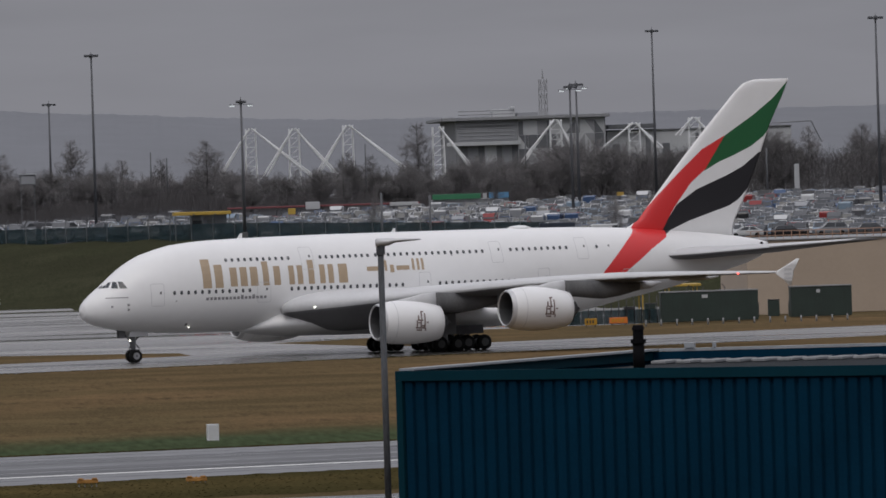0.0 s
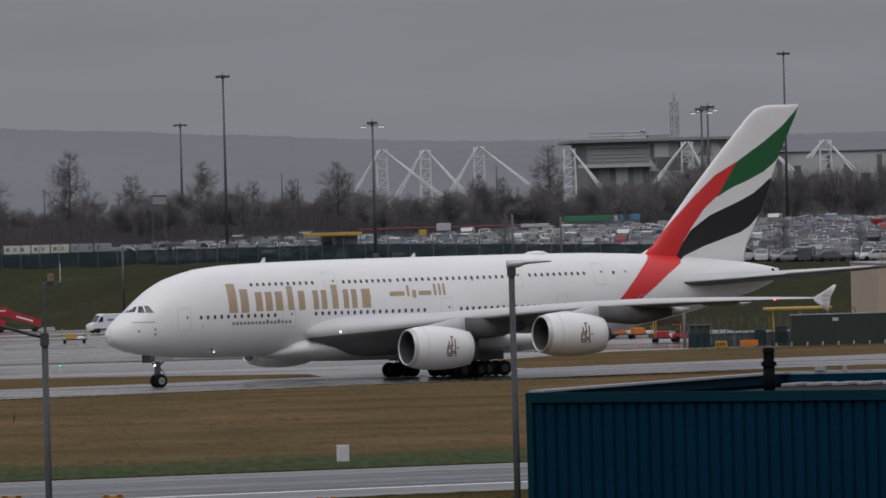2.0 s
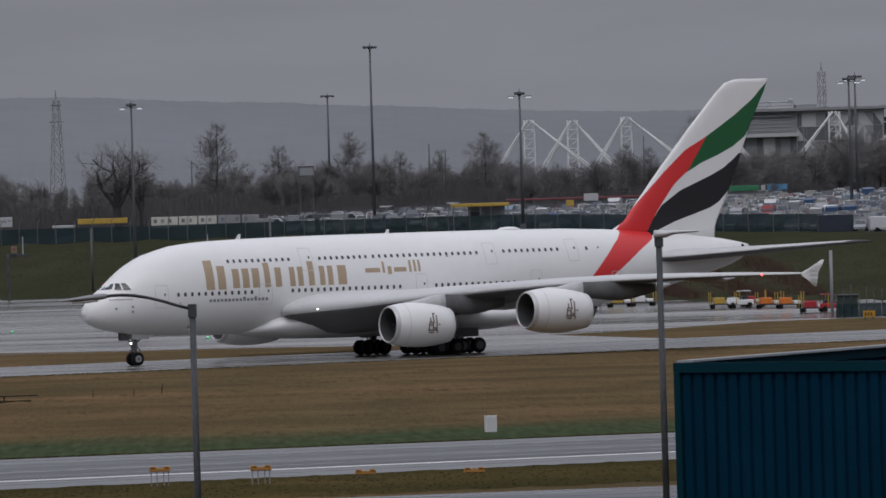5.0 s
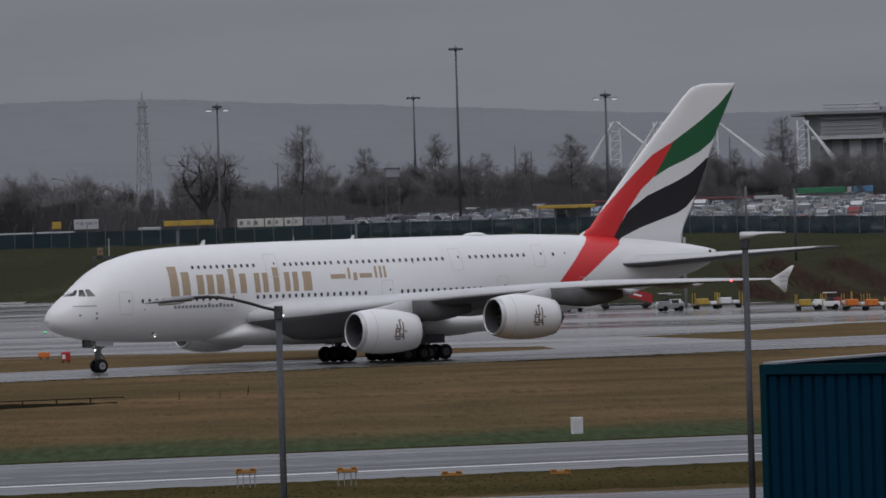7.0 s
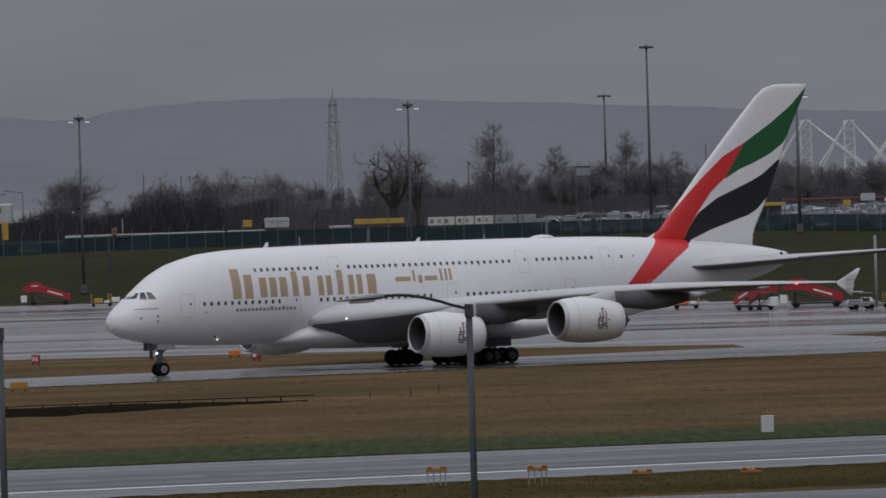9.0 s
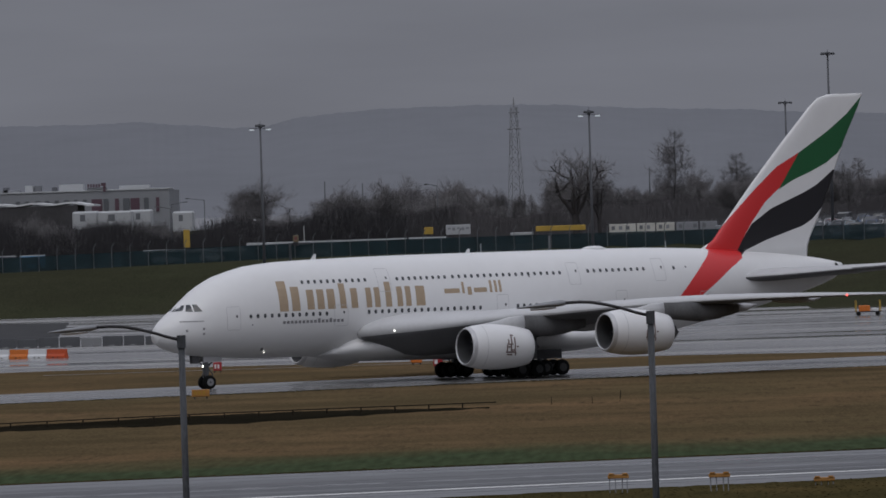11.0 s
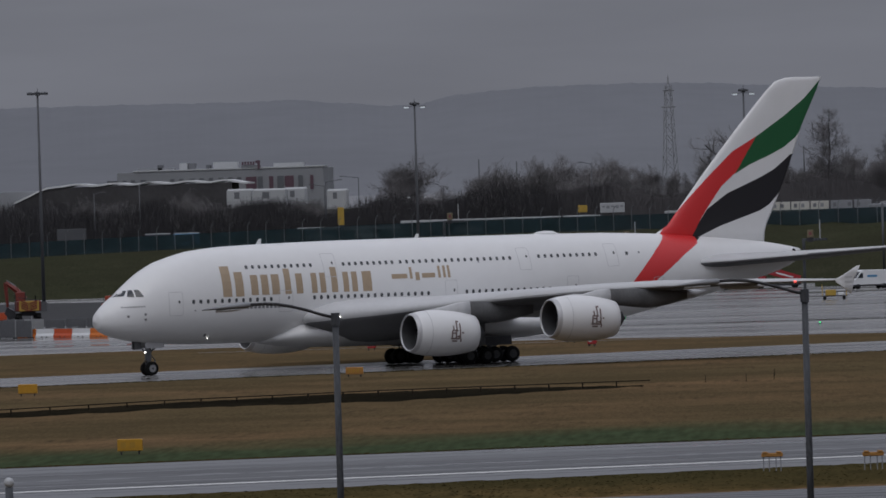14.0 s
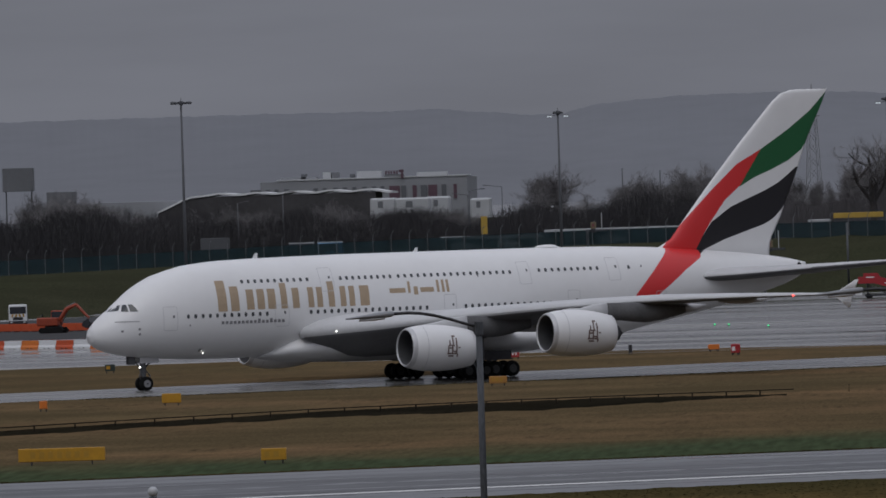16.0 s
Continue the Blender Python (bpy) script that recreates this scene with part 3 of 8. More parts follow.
    # round emblem of bars on the outer side
    for ex, ez, w, h in ((3.62, 0.62, 0.10, 0.70), (3.95, 0.52, 0.10, 0.62), (3.30, 0.42, 0.10, 0.42), (3.45, 0.20, 0.62, 0.11), (3.95, -0.10, 0.12, 0.85), (3.55, -0.10, 0.10, 0.62), (3.15, -0.16, 0.11, 0.62), (3.50, -0.48, 0.95, 0.11), (3.42, -0.68, 0.55, 0.09), (4.22, 0.02, 0.20, 0.10), (3.35, -0.02, 0.52, 0.09), (3.78, -0.30, 0.30, 0.09), (4.05, -0.62, 0.10, 0.28), (3.70, 0.98, 0.30, 0.08)):
        w, h = max(w, 0.14), max(h, 0.13)
        grid = []
        bm = bmesh.new()
        for j in range(5):
            zz = ez + h * (j / 4 - 0.5)
            for i in range(2):
                xx = ex + w * (i - 0.5)
                rr = interp(xx, (1.7, 2.8, 3.9, 4.8), (1.94, 1.97, 1.92, 1.81)) + 0.014
                grid.append(bm.verts.new((xx, side * math.sqrt(rr * rr - zz * zz), zz)))
        for j in range(4):
            bm.faces.new((grid[2 * j], grid[2 * j + 1], grid[2 * j + 3], grid[2 * j + 2]))
        put("emblem_bar", flat_mesh(bm, "emblem_bar", M["emblem"]), eng, None, "dark reddish bar of a plain emblem")
    return eng


WHEELS = []


def wheel_meshes(r, w, rim_mat):
    tyre = lathe("tyre", [(-w * 0.5, r * 0.52), (-w * 0.5, r * 0.80), (-w * 0.36, r * 0.97), (0, r), (w * 0.36, r * 0.97), (w * 0.5, r * 0.80), (w * 0.5, r * 0.52)], M["rubber"], 28, axis="y")
    bm = bmesh.new()
    for s in (-1, 1):
        add_tube(bm, (0, s * w * 0.30, 0), (0, s * (w * 0.5 + 0.012), 0), r * 0.56, r * 0.52, 20)
    rim = bm_mesh(bm, "rim", rim_mat)
    bm = bmesh.new()
    for s in (-1, 1):
        add_tube(bm, (0, 0, 0), (0, s * (w * 0.5 + 0.06), 0), r * 0.16, r * 0.13, 10)
    hub = bm_mesh(bm, "hub", M["darkmetal"])
    return tyre, rim, hub


def add_wheel(plane, meshes, x, y, r):
    w = put("wheel", meshes[0], plane, pose(x, y, r), "black tyre on a grey alloy wheel")
    put("rim", meshes[1], w)
    put("hub", meshes[2], w)
    WHEELS.append((w, x, y, r))


def build_airliner():
    plane = new("airliner")
    tagged(plane, "white four-engined double-deck airliner with gold bars, striped fin, taxiing", "airplane")
    # fuselage
    xs = []
    for a, b in zip(FX[:-1], FX[1:]):
        k = max(2, int((b - a) / 1.0)) if a > 6 else 4
        xs += [a + (b - a) * i / k for i in range(k)]
    xs.append(70.4)
    # smooth the stations' curves
    def sm(x, tab):
        w = min(0.6, 0.25 * x + 0.02)
        return sum(interp(x + d * w, FX, tab) for d in (-1, -0.5, 0, 0.5, 1)) / 5
    rings = []
    for x in xs:
        zt, zb, hw = (sm(x, FT), sm(x, FB), sm(x, FW)) if x > 0.3 else hull(x)
        hw = max(hw, 0.02)
        if zt - zb < 0.03:
            zt, zb = zt + 0.02, zb - 0.02
        rings.append([(x, *section(2 * math.pi * k / 64, hw, zt, zb)) for k in range(64)])
    body = put("fuselage", loft("fuselage", rings, M["livery"]), plane)
    # belly fairing
    rings = []
    for x, hw, zb, zt in ((15.6, 0.8, 2.46, 2.75), (16.6, 2.2, 2.28, 3.3), (17.8, 3.3, 2.1, 4.0), (19.3, 4.1, 1.95, 4.5), (21.5, 4.5, 1.86, 4.8), (25, 4.5, 1.8, 4.9), (32, 4.2, 1.75, 4.9), (38, 4.05, 1.85, 4.8), (42, 3.7, 2.05, 4.6), (46, 2.9, 2.5, 4.2), (49.5, 1.0, 2.95, 3.6)):
        rings.append([(x, hw * math.copysign(abs(math.cos(a)) ** 0.85, math.cos(a)), (zt + zb) / 2 + (zt - zb) / 2 * math.copysign(abs(math.sin(a)) ** 0.95, math.sin(a))) for a in [2 * math.pi * k / 40 for k in range(40)]])
    put("belly_fairing", loft("belly_fairing", rings, M["white"]), plane, None, "white belly fairing")
    # wings with winglets, flap track fairings, engines
    for side in (-1, 1):
        rings = []
        for y in (2.6, 3.5, 4.3, 4.9, 5.5, 7, 8, 9.5, 11, 14, 17.5, 21, 25.7, 30, 34, 37.5, 39.0):
            x, c, z, th = wing_at(y)
            rings.append(airfoil(x, c, side * y, z, th, 16, 0.02, belly_of_wing(y)))
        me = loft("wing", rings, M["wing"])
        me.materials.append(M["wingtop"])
        # undersides keep the darker grey as shade; pale wraps the lit root edge
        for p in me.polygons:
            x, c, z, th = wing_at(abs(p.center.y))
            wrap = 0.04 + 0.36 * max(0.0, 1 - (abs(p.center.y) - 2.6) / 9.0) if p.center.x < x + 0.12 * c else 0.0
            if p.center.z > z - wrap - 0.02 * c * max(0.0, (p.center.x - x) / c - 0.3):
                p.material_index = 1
        wing = put("wing", me, plane, None, "pale grey swept wing, underside shade put into its colour")
        # bright leading edge
        bm = bmesh.new()
        prev = None
        for y in (15.5, 17.5, 21, 25.7, 30, 34, 37.5, 39.0):
            x, c, z, th = wing_at(y)
            r = airfoil(x, c, side * y, z, th, 16, 0.02, belly_of_wing(y))
            n = len(r)
            vs = [bm.verts.new((r[k][0] - 0.015, r[k][1], r[k][2] + (0.012 if k in (1, 2) else -0.012 if k == n - 1 else 0))) for k in (0, 1, 2)]
            if prev:
                for k in range(2):
                    bm.faces.new((prev[k], prev[k + 1], vs[k + 1], vs[k]))
            prev = vs
        put("slat", bm_mesh(bm, "slat", M["wingtop"], True), wing, None, "bare pale leading edge")
        rings = []
        for z, x0, c in ((5.33, 51.25, 0.25), (5.85, 50.7, 0.95), (6.3, 50.05, 1.75), (6.55, 50.0, 1.85), (7.0, 50.95, 1.15), (7.64, 52.05, 0.32)):
            a = airfoil(x0, c, 0, 0, 0.08, 6)
            lean = 0.16 * (z - 6.5)
            rings.append([(p[0], side * (39.2 + abs(lean)) + p[2] * 0.8, z) for p in a])
        put("winglet", loft("winglet", rings, M["white"]), wing, None, "white winglet fence")
        bm = bmesh.new()
        for zz in (5.9, 6.3, 6.7):
            add_box(bm, 50.75, 51.5, side * 39.52 - 0.01, side * 39.52 + 0.01, zz - 0.1, zz + 0.1)
        put("winglet_emblem", bm_mesh(bm, "winglet_emblem", M["outline"]), wing)
        for y in (9.5, 17.6, 22.5, 29.2):
            x, c, z, th = wing_at(y)
            k = 1.0 if y < 25 else 0.5
            rings = [[(px, side * y + w * math.cos(a), pz + w * 1.1 * math.sin(a)) for a in [2 * math.pi * q / 12 for q in range(12)]] for px, w, pz in ((x + c * 0.45, 0.06, z - 0.25), (x + c * 0.6, 0.36 * k, z - 0.55 * k), (x + c * 0.85, 0.42 * k, z - 0.62 * k), (x + c * 1.08, 0.3 * k, z - 0.5 * k), (x + c * 1.2, 0.05, z - 0.32 * k))]
            put("flap_fairing", loft("flap_fairing", rings, M["belly"]), wing, None, "pale flap track fairing")
        nacelle(side, 14.85, 22.38, 3.02 + (0.2 if side > 0 else 0.0), plane)
        nacelle(side, 25.7, 29.9, 3.98, plane)
        # tailplane
        rings = []
        for y, x0, c, z, th in ((0.6, 56.6, 13.4, 7.86, 0.085), (2.2, 58.4, 11.9, 7.94, 0.095), (4, 60.9, 9.6, 8.06, 0.10), (9, 65.8, 6.4, 8.45, 0.09), (15.1, 71.0, 3.4, 8.88, 0.08)):
            rings.append(airfoil(x0, c, side * y, z, th, 14))
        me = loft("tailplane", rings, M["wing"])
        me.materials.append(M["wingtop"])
        # top faces get the lit pale grey, the rest keep the shaded tone
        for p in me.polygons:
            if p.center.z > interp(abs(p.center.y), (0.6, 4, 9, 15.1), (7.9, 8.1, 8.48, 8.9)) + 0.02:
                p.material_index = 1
        put("tailplane", me, plane, None, "grey swept tailplane, shade below put into its colour")
    # fin with dorsal fillet
    rings = []
    for z, x0, x1, th in ((9.2, 54.0, 66.8, 0.055), (10.6, 55.6, 66.95, 0.075), (11.3, 56.9, 67.2, 0.085), (12.86, 58.2, 68.05, 0.095), (16.44, 61.3, 69.7, 0.095), (19.8, 64.4, 71.05, 0.09), (23.0, 67.5, 72.75, 0.085), (23.75, 68.4, 73.05, 0.08), (24.06, 69.5, 73.2, 0.06), (24.1, 70.2, 73.2, 0.02)):
        rings.append([(p[0], p[2], z) for p in airfoil(x0, x1 - x0, 0, 0, th, 12)])
    for r in rings:
        for k, p in enumerate(r):
            r[k] = (p[0], p[1] - 0.02 * math.sin(math.pi * min(1, max(0, (p[0] - r[0][0]) / 10))), p[2])
    put("fin", loft("fin", rings, M["livery"]), plane, None, "white fin with red, green and black stripes")
    # windows
    slot = bmesh.new()
    rim = [(math.copysign(abs(math.cos(q)) ** 0.7, math.cos(q)) * 0.135, math.copysign(abs(math.sin(q)) ** 0.7, math.sin(q)) * 0.185) for q in [2 * math.pi * k / 12 for k in range(12)]]
    for d, rev in ((-0.02, 1), (0.02, -1)):
        slot.faces.new([slot.verts.new((px, d, pz)) for px, pz in rim][::rev])
    win = bm_mesh(slot, "window", M["cabinwin"])
    runs = ((6.19, 7.95, 15.3, 12), (6.20, 19.5, 30.7, 18), (6.21, 34.5, 42.8, 14), (6.19, 46.6, 50.2, 6), (8.97, 13.3, 19.5, 11), (8.97, 22.7, 27.5, 9), (8.98, 28.3, 39.2, 18), (9.05, 42.1, 47.9, 10), (9.04, 51.1, 51.1, 1))
    for side in (-1, 1):
        for z, x0, x1, n in runs:
            for k in range(n):
                x = x0 + (x1 - x0) * (k / (n - 1) if n > 1 else 0)
                y = skin_y(x, z)
                lean = math.degrees(math.atan2(skin_y(x, z - 0.2) - skin_y(x, z + 0.2), 0.4))
                put("window", win, plane, pose(x, side * (y + 0.0), z, side * lean, 0, 0))
    # cockpit glazing, doors, titles, small marks
    for side in (-1, 1):
        for c in ([(1.80, 6.80), (2.36, 6.86), (2.74, 7.34), (2.50, 7.30)], [(2.52, 6.80), (3.02, 6.76), (3.06, 7.37), (2.82, 7.36)], [(3.13, 6.77), (3.74, 6.77), (3.46, 7.38), (3.17, 7.37)]):
            bm = bmesh.new()
            g = []
            for j in range(5):
                v = j / 4
                for i in range(5):
                    u = i / 4
                    x = (c[0][0] * (1 - u) + c[1][0] * u) * (1 - v) + (c[3][0] * (1 - u) + c[2][0] * u) * v
                    z = (c[0][1] * (1 - u) + c[1][1] * u) * (1 - v) + (c[3][1] * (1 - u) + c[2][1] * u) * v
                    g.append(bm.verts.new((x, side * (skin_y(x, z) + 0.035), z)))
            for j in range(4):
                for i in range(4):
                    bm.faces.new((g[j * 5 + i], g[j * 5 + i + 1], g[j * 5 + i + 6], g[j * 5 + i + 5]))
            put("cockpit_window", flat_mesh(bm, "cockpit_window", M["glassdark"]), plane, None, "dark cockpit window")
        for x0, x1, z0, z1 in ((5.75, 7.0, 5.04, 7.08), (16.05, 17.42, 5.06, 6.9), (32.4, 33.6, 5.2, 7.28), (44.6, 45.8, 5.2, 7.25), (53.6, 54.7, 5.3, 6.9), (20.7, 22.0, 7.9, 9.93), (40.0, 41.2, 7.9, 9.85), (48.9, 50.1, 7.95, 9.95)):
            bm = bmesh.new()
            add_outline(bm, x0, x1, z0, z1, 0.16, 0.04, 0.014, side)
            door = put("door", flat_mesh(bm, "door", M["outline"]), plane, None, "white door with a grey outline")
            bm = bmesh.new()
            add_patch(bm, (x0 + x1) / 2 + 0.2, (x0 + x1) / 2 + 0.36, z0 + 1.08, z0 + 1.3, 0.016, side, nz=1)
            put("door_window", flat_mesh(bm, "door_window", M["cabinwin"]), door)
        # title in plain gold bars, the first the tallest
        z0, z1 = 6.58, 8.30
        bars = [(10.75, 11.6, 6.50, 9.12), (11.95, 12.75, 6.50, 8.6), (13.45, 14.15, z0, z1), (14.45, 15.15, z0, z1), (15.45, 16.2, z0, z1), (16.7, 17.3, z0, 8.75), (17.8, 18.45, z0, z1), (19.3, 19.85, z0, z1), (20.15, 20.7, z0, z1), (21.25, 21.85, z0, 8.75), (22.4, 22.95, z0, z1), (23.25, 23.8, z0, z1), (24.3, 25.2, z0, z1)]
        for x0, x1, a, b in bars:
            bm = bmesh.new()
            add_patch(bm, x0, x1, a, b, 0.014, side, nx=2, nz=4)
            put("title_bar", flat_mesh(bm, "title_bar", M["gold"]), plane, None, "gold painted bar of the title")
        for x0, x1, a, b in ((27.2, 28.75, 7.55, 7.95), (29.0, 29.25, 7.5, 8.5), (29.55, 29.95, 7.35, 8.05), (30.2, 31.5, 7.55, 7.95), (31.8, 32.05, 7.5, 8.55), (32.3, 32.55, 7.5, 8.55), (32.75, 33.0, 7.5, 8.55)):
            bm = bmesh.new()
            add_patch(bm, x0, x1, a, b, 0.014, side, nz=2)
            put("small_title_bar", flat_mesh(bm, "small_title_bar", M["gold"]), plane, None, "small gold painted bar")
        x = 11.0
        for k in range(16):
            bm = bmesh.new()
            add_patch(bm, x, x + 0.26, 5.43, 5.68 + (0.12 if k in (9, 12) else 0), 0.014, side, nz=1)
            put("lettering_bar", flat_mesh(bm, "lettering_bar", M["letter"]), plane, None, "small dark lettering bar")
            x += 0.38
        for k in range(9):
            bm = bmesh.new()
            add_patch(bm, 1.86 + 0.21 * k, 2.02 + 0.21 * k, 5.88, 5.97, 0.018, side, nz=1)
            put("lettering_bar", flat_mesh(bm, "lettering_bar", M["letter"]), plane, None, "small dark lettering bar")
        for x, z, r in ((2.3, 5.13, 0.09), (3.69, 5.26, 0.09), (3.70, 4.83, 0.09), (8.1, 5.44, 0.06), (9.45, 3.30, 0.12), (36.0, 8.75, 0.07), (52.4, 9.1, 0.09)):
            bm = bmesh.new()
            add_patch(bm, x - r, x + r, z - r, z + r, 0.018, side, nz=1)
            put("sensor_port", flat_mesh(bm, "sensor_port", M["letter"]), plane, None, "small dark sensor port")
    # aerials and dome
    rings = [[(x, w * math.cos(a), z0 + h * math.sin(a)) for a in [math.pi * 2 * k / 16 for k in range(16)]] for x, w, z0, h in ((43.3, 0.1, 10.95, 0.03), (43.8, 0.55, 10.95, 0.22), (44.5, 0.7, 10.95, 0.28), (45.2, 0.6, 10.95, 0.24), (45.9, 0.1, 10.92, 0.03))]
    put("antenna_dome", loft("antenna_dome", rings, M["white"]), plane)
    for x in (15.8, 31.3):
        rings = [[(x + 0.35 * k + c * (0.55 - 0.3 * k), 0.03 * math.copysign(1, s) if s else 0, 10.85 + 0.5 * k) for c, s in ((0, 0), (0.5, 1), (1, 0), (0.5, -1))] for k in (0, 1)]
        put("blade_antenna", loft("blade_antenna", rings, M["white"], smooth=False), plane)
    # landing gear
    nose_w, main_w = wheel_meshes(0.61, 0.42, M["alloy"]), wheel_meshes(0.70, 0.50, M["alloydark"])
    for s in (-1, 1):
        add_wheel(plane, nose_w, 5.2, s * 0.42, 0.61)
    bm = bmesh.new()
    add_tube(bm, (5.2, -0.65, 0.61), (5.2, 0.65, 0.61), 0.09)
    add_tube(bm, (5.2, 0, 0.55), (5.15, 0, 2.0), 0.16, 0.16, 12)
    add_tube(bm, (5.15, 0, 1.25), (5.1, 0, 3.2), 0.25, 0.27, 12)
    add_tube(bm, (5.2, 0, 1.9), (6.6, 0, 3.0), 0.08)
    add_tube(bm, (5.0, 0, 0.8), (4.75, 0, 1.3), 0.05)
    add_tube(bm, (4.75, 0, 1.3), (5.0, 0, 1.7), 0.05)
    add_tube(bm, (5.12, -0.34, 1.62), (5.12, 0.34, 1.62), 0.16, 0.16, 10)
    add_box(bm, 4.86, 5.34, -0.22, 0.22, 1.72, 2.02, 0.04)
    add_tube(bm, (5.3, -0.16, 0.75), (5.75, -0.1, 1.25), 0.05)
    add_tube(bm, (5.75, -0.1, 1.25), (5.3, -0.16, 1.75), 0.05)
    add_tube(bm, (5.0, 0.2, 1.9), (4.3, 0.3, 2.8), 0.07)
    part("nose_gear_leg", bm, M["steel"], plane, "grey steel nose gear leg")
    for s in (-1, 1):
        part("gear_door", box_bm(3.7, 4.3, s * 0.25 - 0.02, s * 0.25 + 0.02, 2.25, 2.95, 0.01), M["wing"], plane, "dark nose gear door hanging open")
        part("gear_door", box_bm(4.5, 6.3, s * 0.72 - 0.02, s * 0.72 + 0.02, 2.35, 2.85, 0.01), M["offwhite"], plane)
        if s < 0:
            lamp = tube_bm((4.95, 0, 2.0), (4.80, 0, 2.0), 0.085, 0.085, 12)
            part("taxi_light", lamp, M["lampwhite"], plane, "lit white taxi light")
        bm = bmesh.new()
        bmesh.ops.create_uvsphere(bm, u_segments=10, v_segments=6, radius=0.05)
        part("landing_light", bm, M["lampwhite"], plane, "lit white lamp", pose(9.75, s * 2.12, 3.03))
        bm = bmesh.new()
        bmesh.ops.create_uvsphere(bm, u_segments=10, v_segments=6, radius=0.065)
        part("root_light", bm, M["lampwhite"], plane, "lit white wing lamp", pose(20.64, s * 5.92, 4.50))
        bm = bmesh.new()
        bmesh.ops.create_uvsphere(bm, u_segments=12, v_segments=8, radius=0.23)
        part("exhaust_port", bm, M["soot_port"], plane, "black round exhaust port", pose(69.6, s * 0.36, 8.72))
        bm = bmesh.new()
        bmesh.ops.create_uvsphere(bm, u_segments=8, v_segments=6, radius=0.10)
        x, c, z, th = wing_at(36.4)
        part("navigation_light", bm, M["lampred" if s < 0 else "lampgreen"], plane, "small lit wing lamp", pose(x - 0.05, s * 36.4, z))
        # wing gear, four wheels
        for x in (32.7, 34.4):
            for d in (-0.68, 0.68):
                add_wheel(plane, main_w, x, s * 6.23 + d, 0.70)
        bm = bmesh.new()
        add_box(bm, 32.5, 34.6, s * 6.23 - 0.16, s * 6.23 + 0.16, 0.62, 0.92, 0.05)
        for x in (32.7, 34.4):
            add_tube(bm, (x, s * 6.23 - 0.9, 0.7), (x, s * 6.23 + 0.9, 0.7), 0.1)
        add_tube(bm, (33.55, s * 6.23, 0.8), (33.4, s * 5.9, 4.2), 0.24, 0.30, 12)
        add_tube(bm, (33.55, s * 6.0, 1.0), (34.6, s * 5.8, 3.6), 0.11, 0.11, 8)
        add_tube(bm, (33.3, s * 6.45, 1.0), (33.0, s * 6.45, 2.6), 0.07, 0.07, 8)
        add_tube(bm, (33.5, s * 6.1, 2.2), (33.4, s * 3.6, 3.6), 0.12)
        part("wing_gear_leg", bm, M["steel"], plane, "grey steel wing gear leg")
        part("gear_door", box_bm(32.6, 34.4, s * 6.75 - 0.03, s * 6.75 + 0.03, 1.55, 4.4, 0.01), M["wing"], plane)
        # body gear, six wheels
        for x in (35.5, 37.2, 38.9):
            for d in (-0.77, 0.77):
                add_wheel(plane, main_w, x, s * 2.63 + d, 0.70)
        bm = bmesh.new()
        add_box(bm, 35.3, 39.1, s * 2.63 - 0.17, s * 2.63 + 0.17, 0.62, 0.94, 0.05)
        for x in (35.5, 37.2, 38.9):
            add_tube(bm, (x, s * 2.63 - 1.0, 0.7), (x, s * 2.63 + 1.0, 0.7), 0.1)
        add_tube(bm, (37.2, s * 2.63, 0.8), (37.0, s * 2.63, 2.6), 0.25, 0.28, 12)
        add_tube(bm, (37.3, s * 2.63, 1.2), (39.2, s * 2.63, 2.4), 0.11)
        add_tube(bm, (36.4, s * 2.63, 1.1), (35.4, s * 2.3, 2.5), 0.10)
        for x in (35.5, 37.2, 38.9):
            add_tube(bm, (x, s * 2.63 - 0.55, 0.7), (x, s * 2.63 + 0.55, 0.7), 0.3, 0.3, 14)
            add_tube(bm, (x + 0.25, s * 2.63 - 0.3, 0.95), (x + 0.9, s * 2.63 - 0.2, 1.15), 0.05)
        for d in (-1.28, 1.28):
            part("gear_door", box_bm(34.8, 38.6, s * 2.63 + d - 0.03, s * 2.63 + d + 0.03, 1.5, 2.3, 0.01), M["darkmetal"], plane, "dark body gear door hanging open")
        part("body_gear_leg", bm, M["steel"], plane, "grey steel body gear leg")
    return plane


airliner = build_airliner()


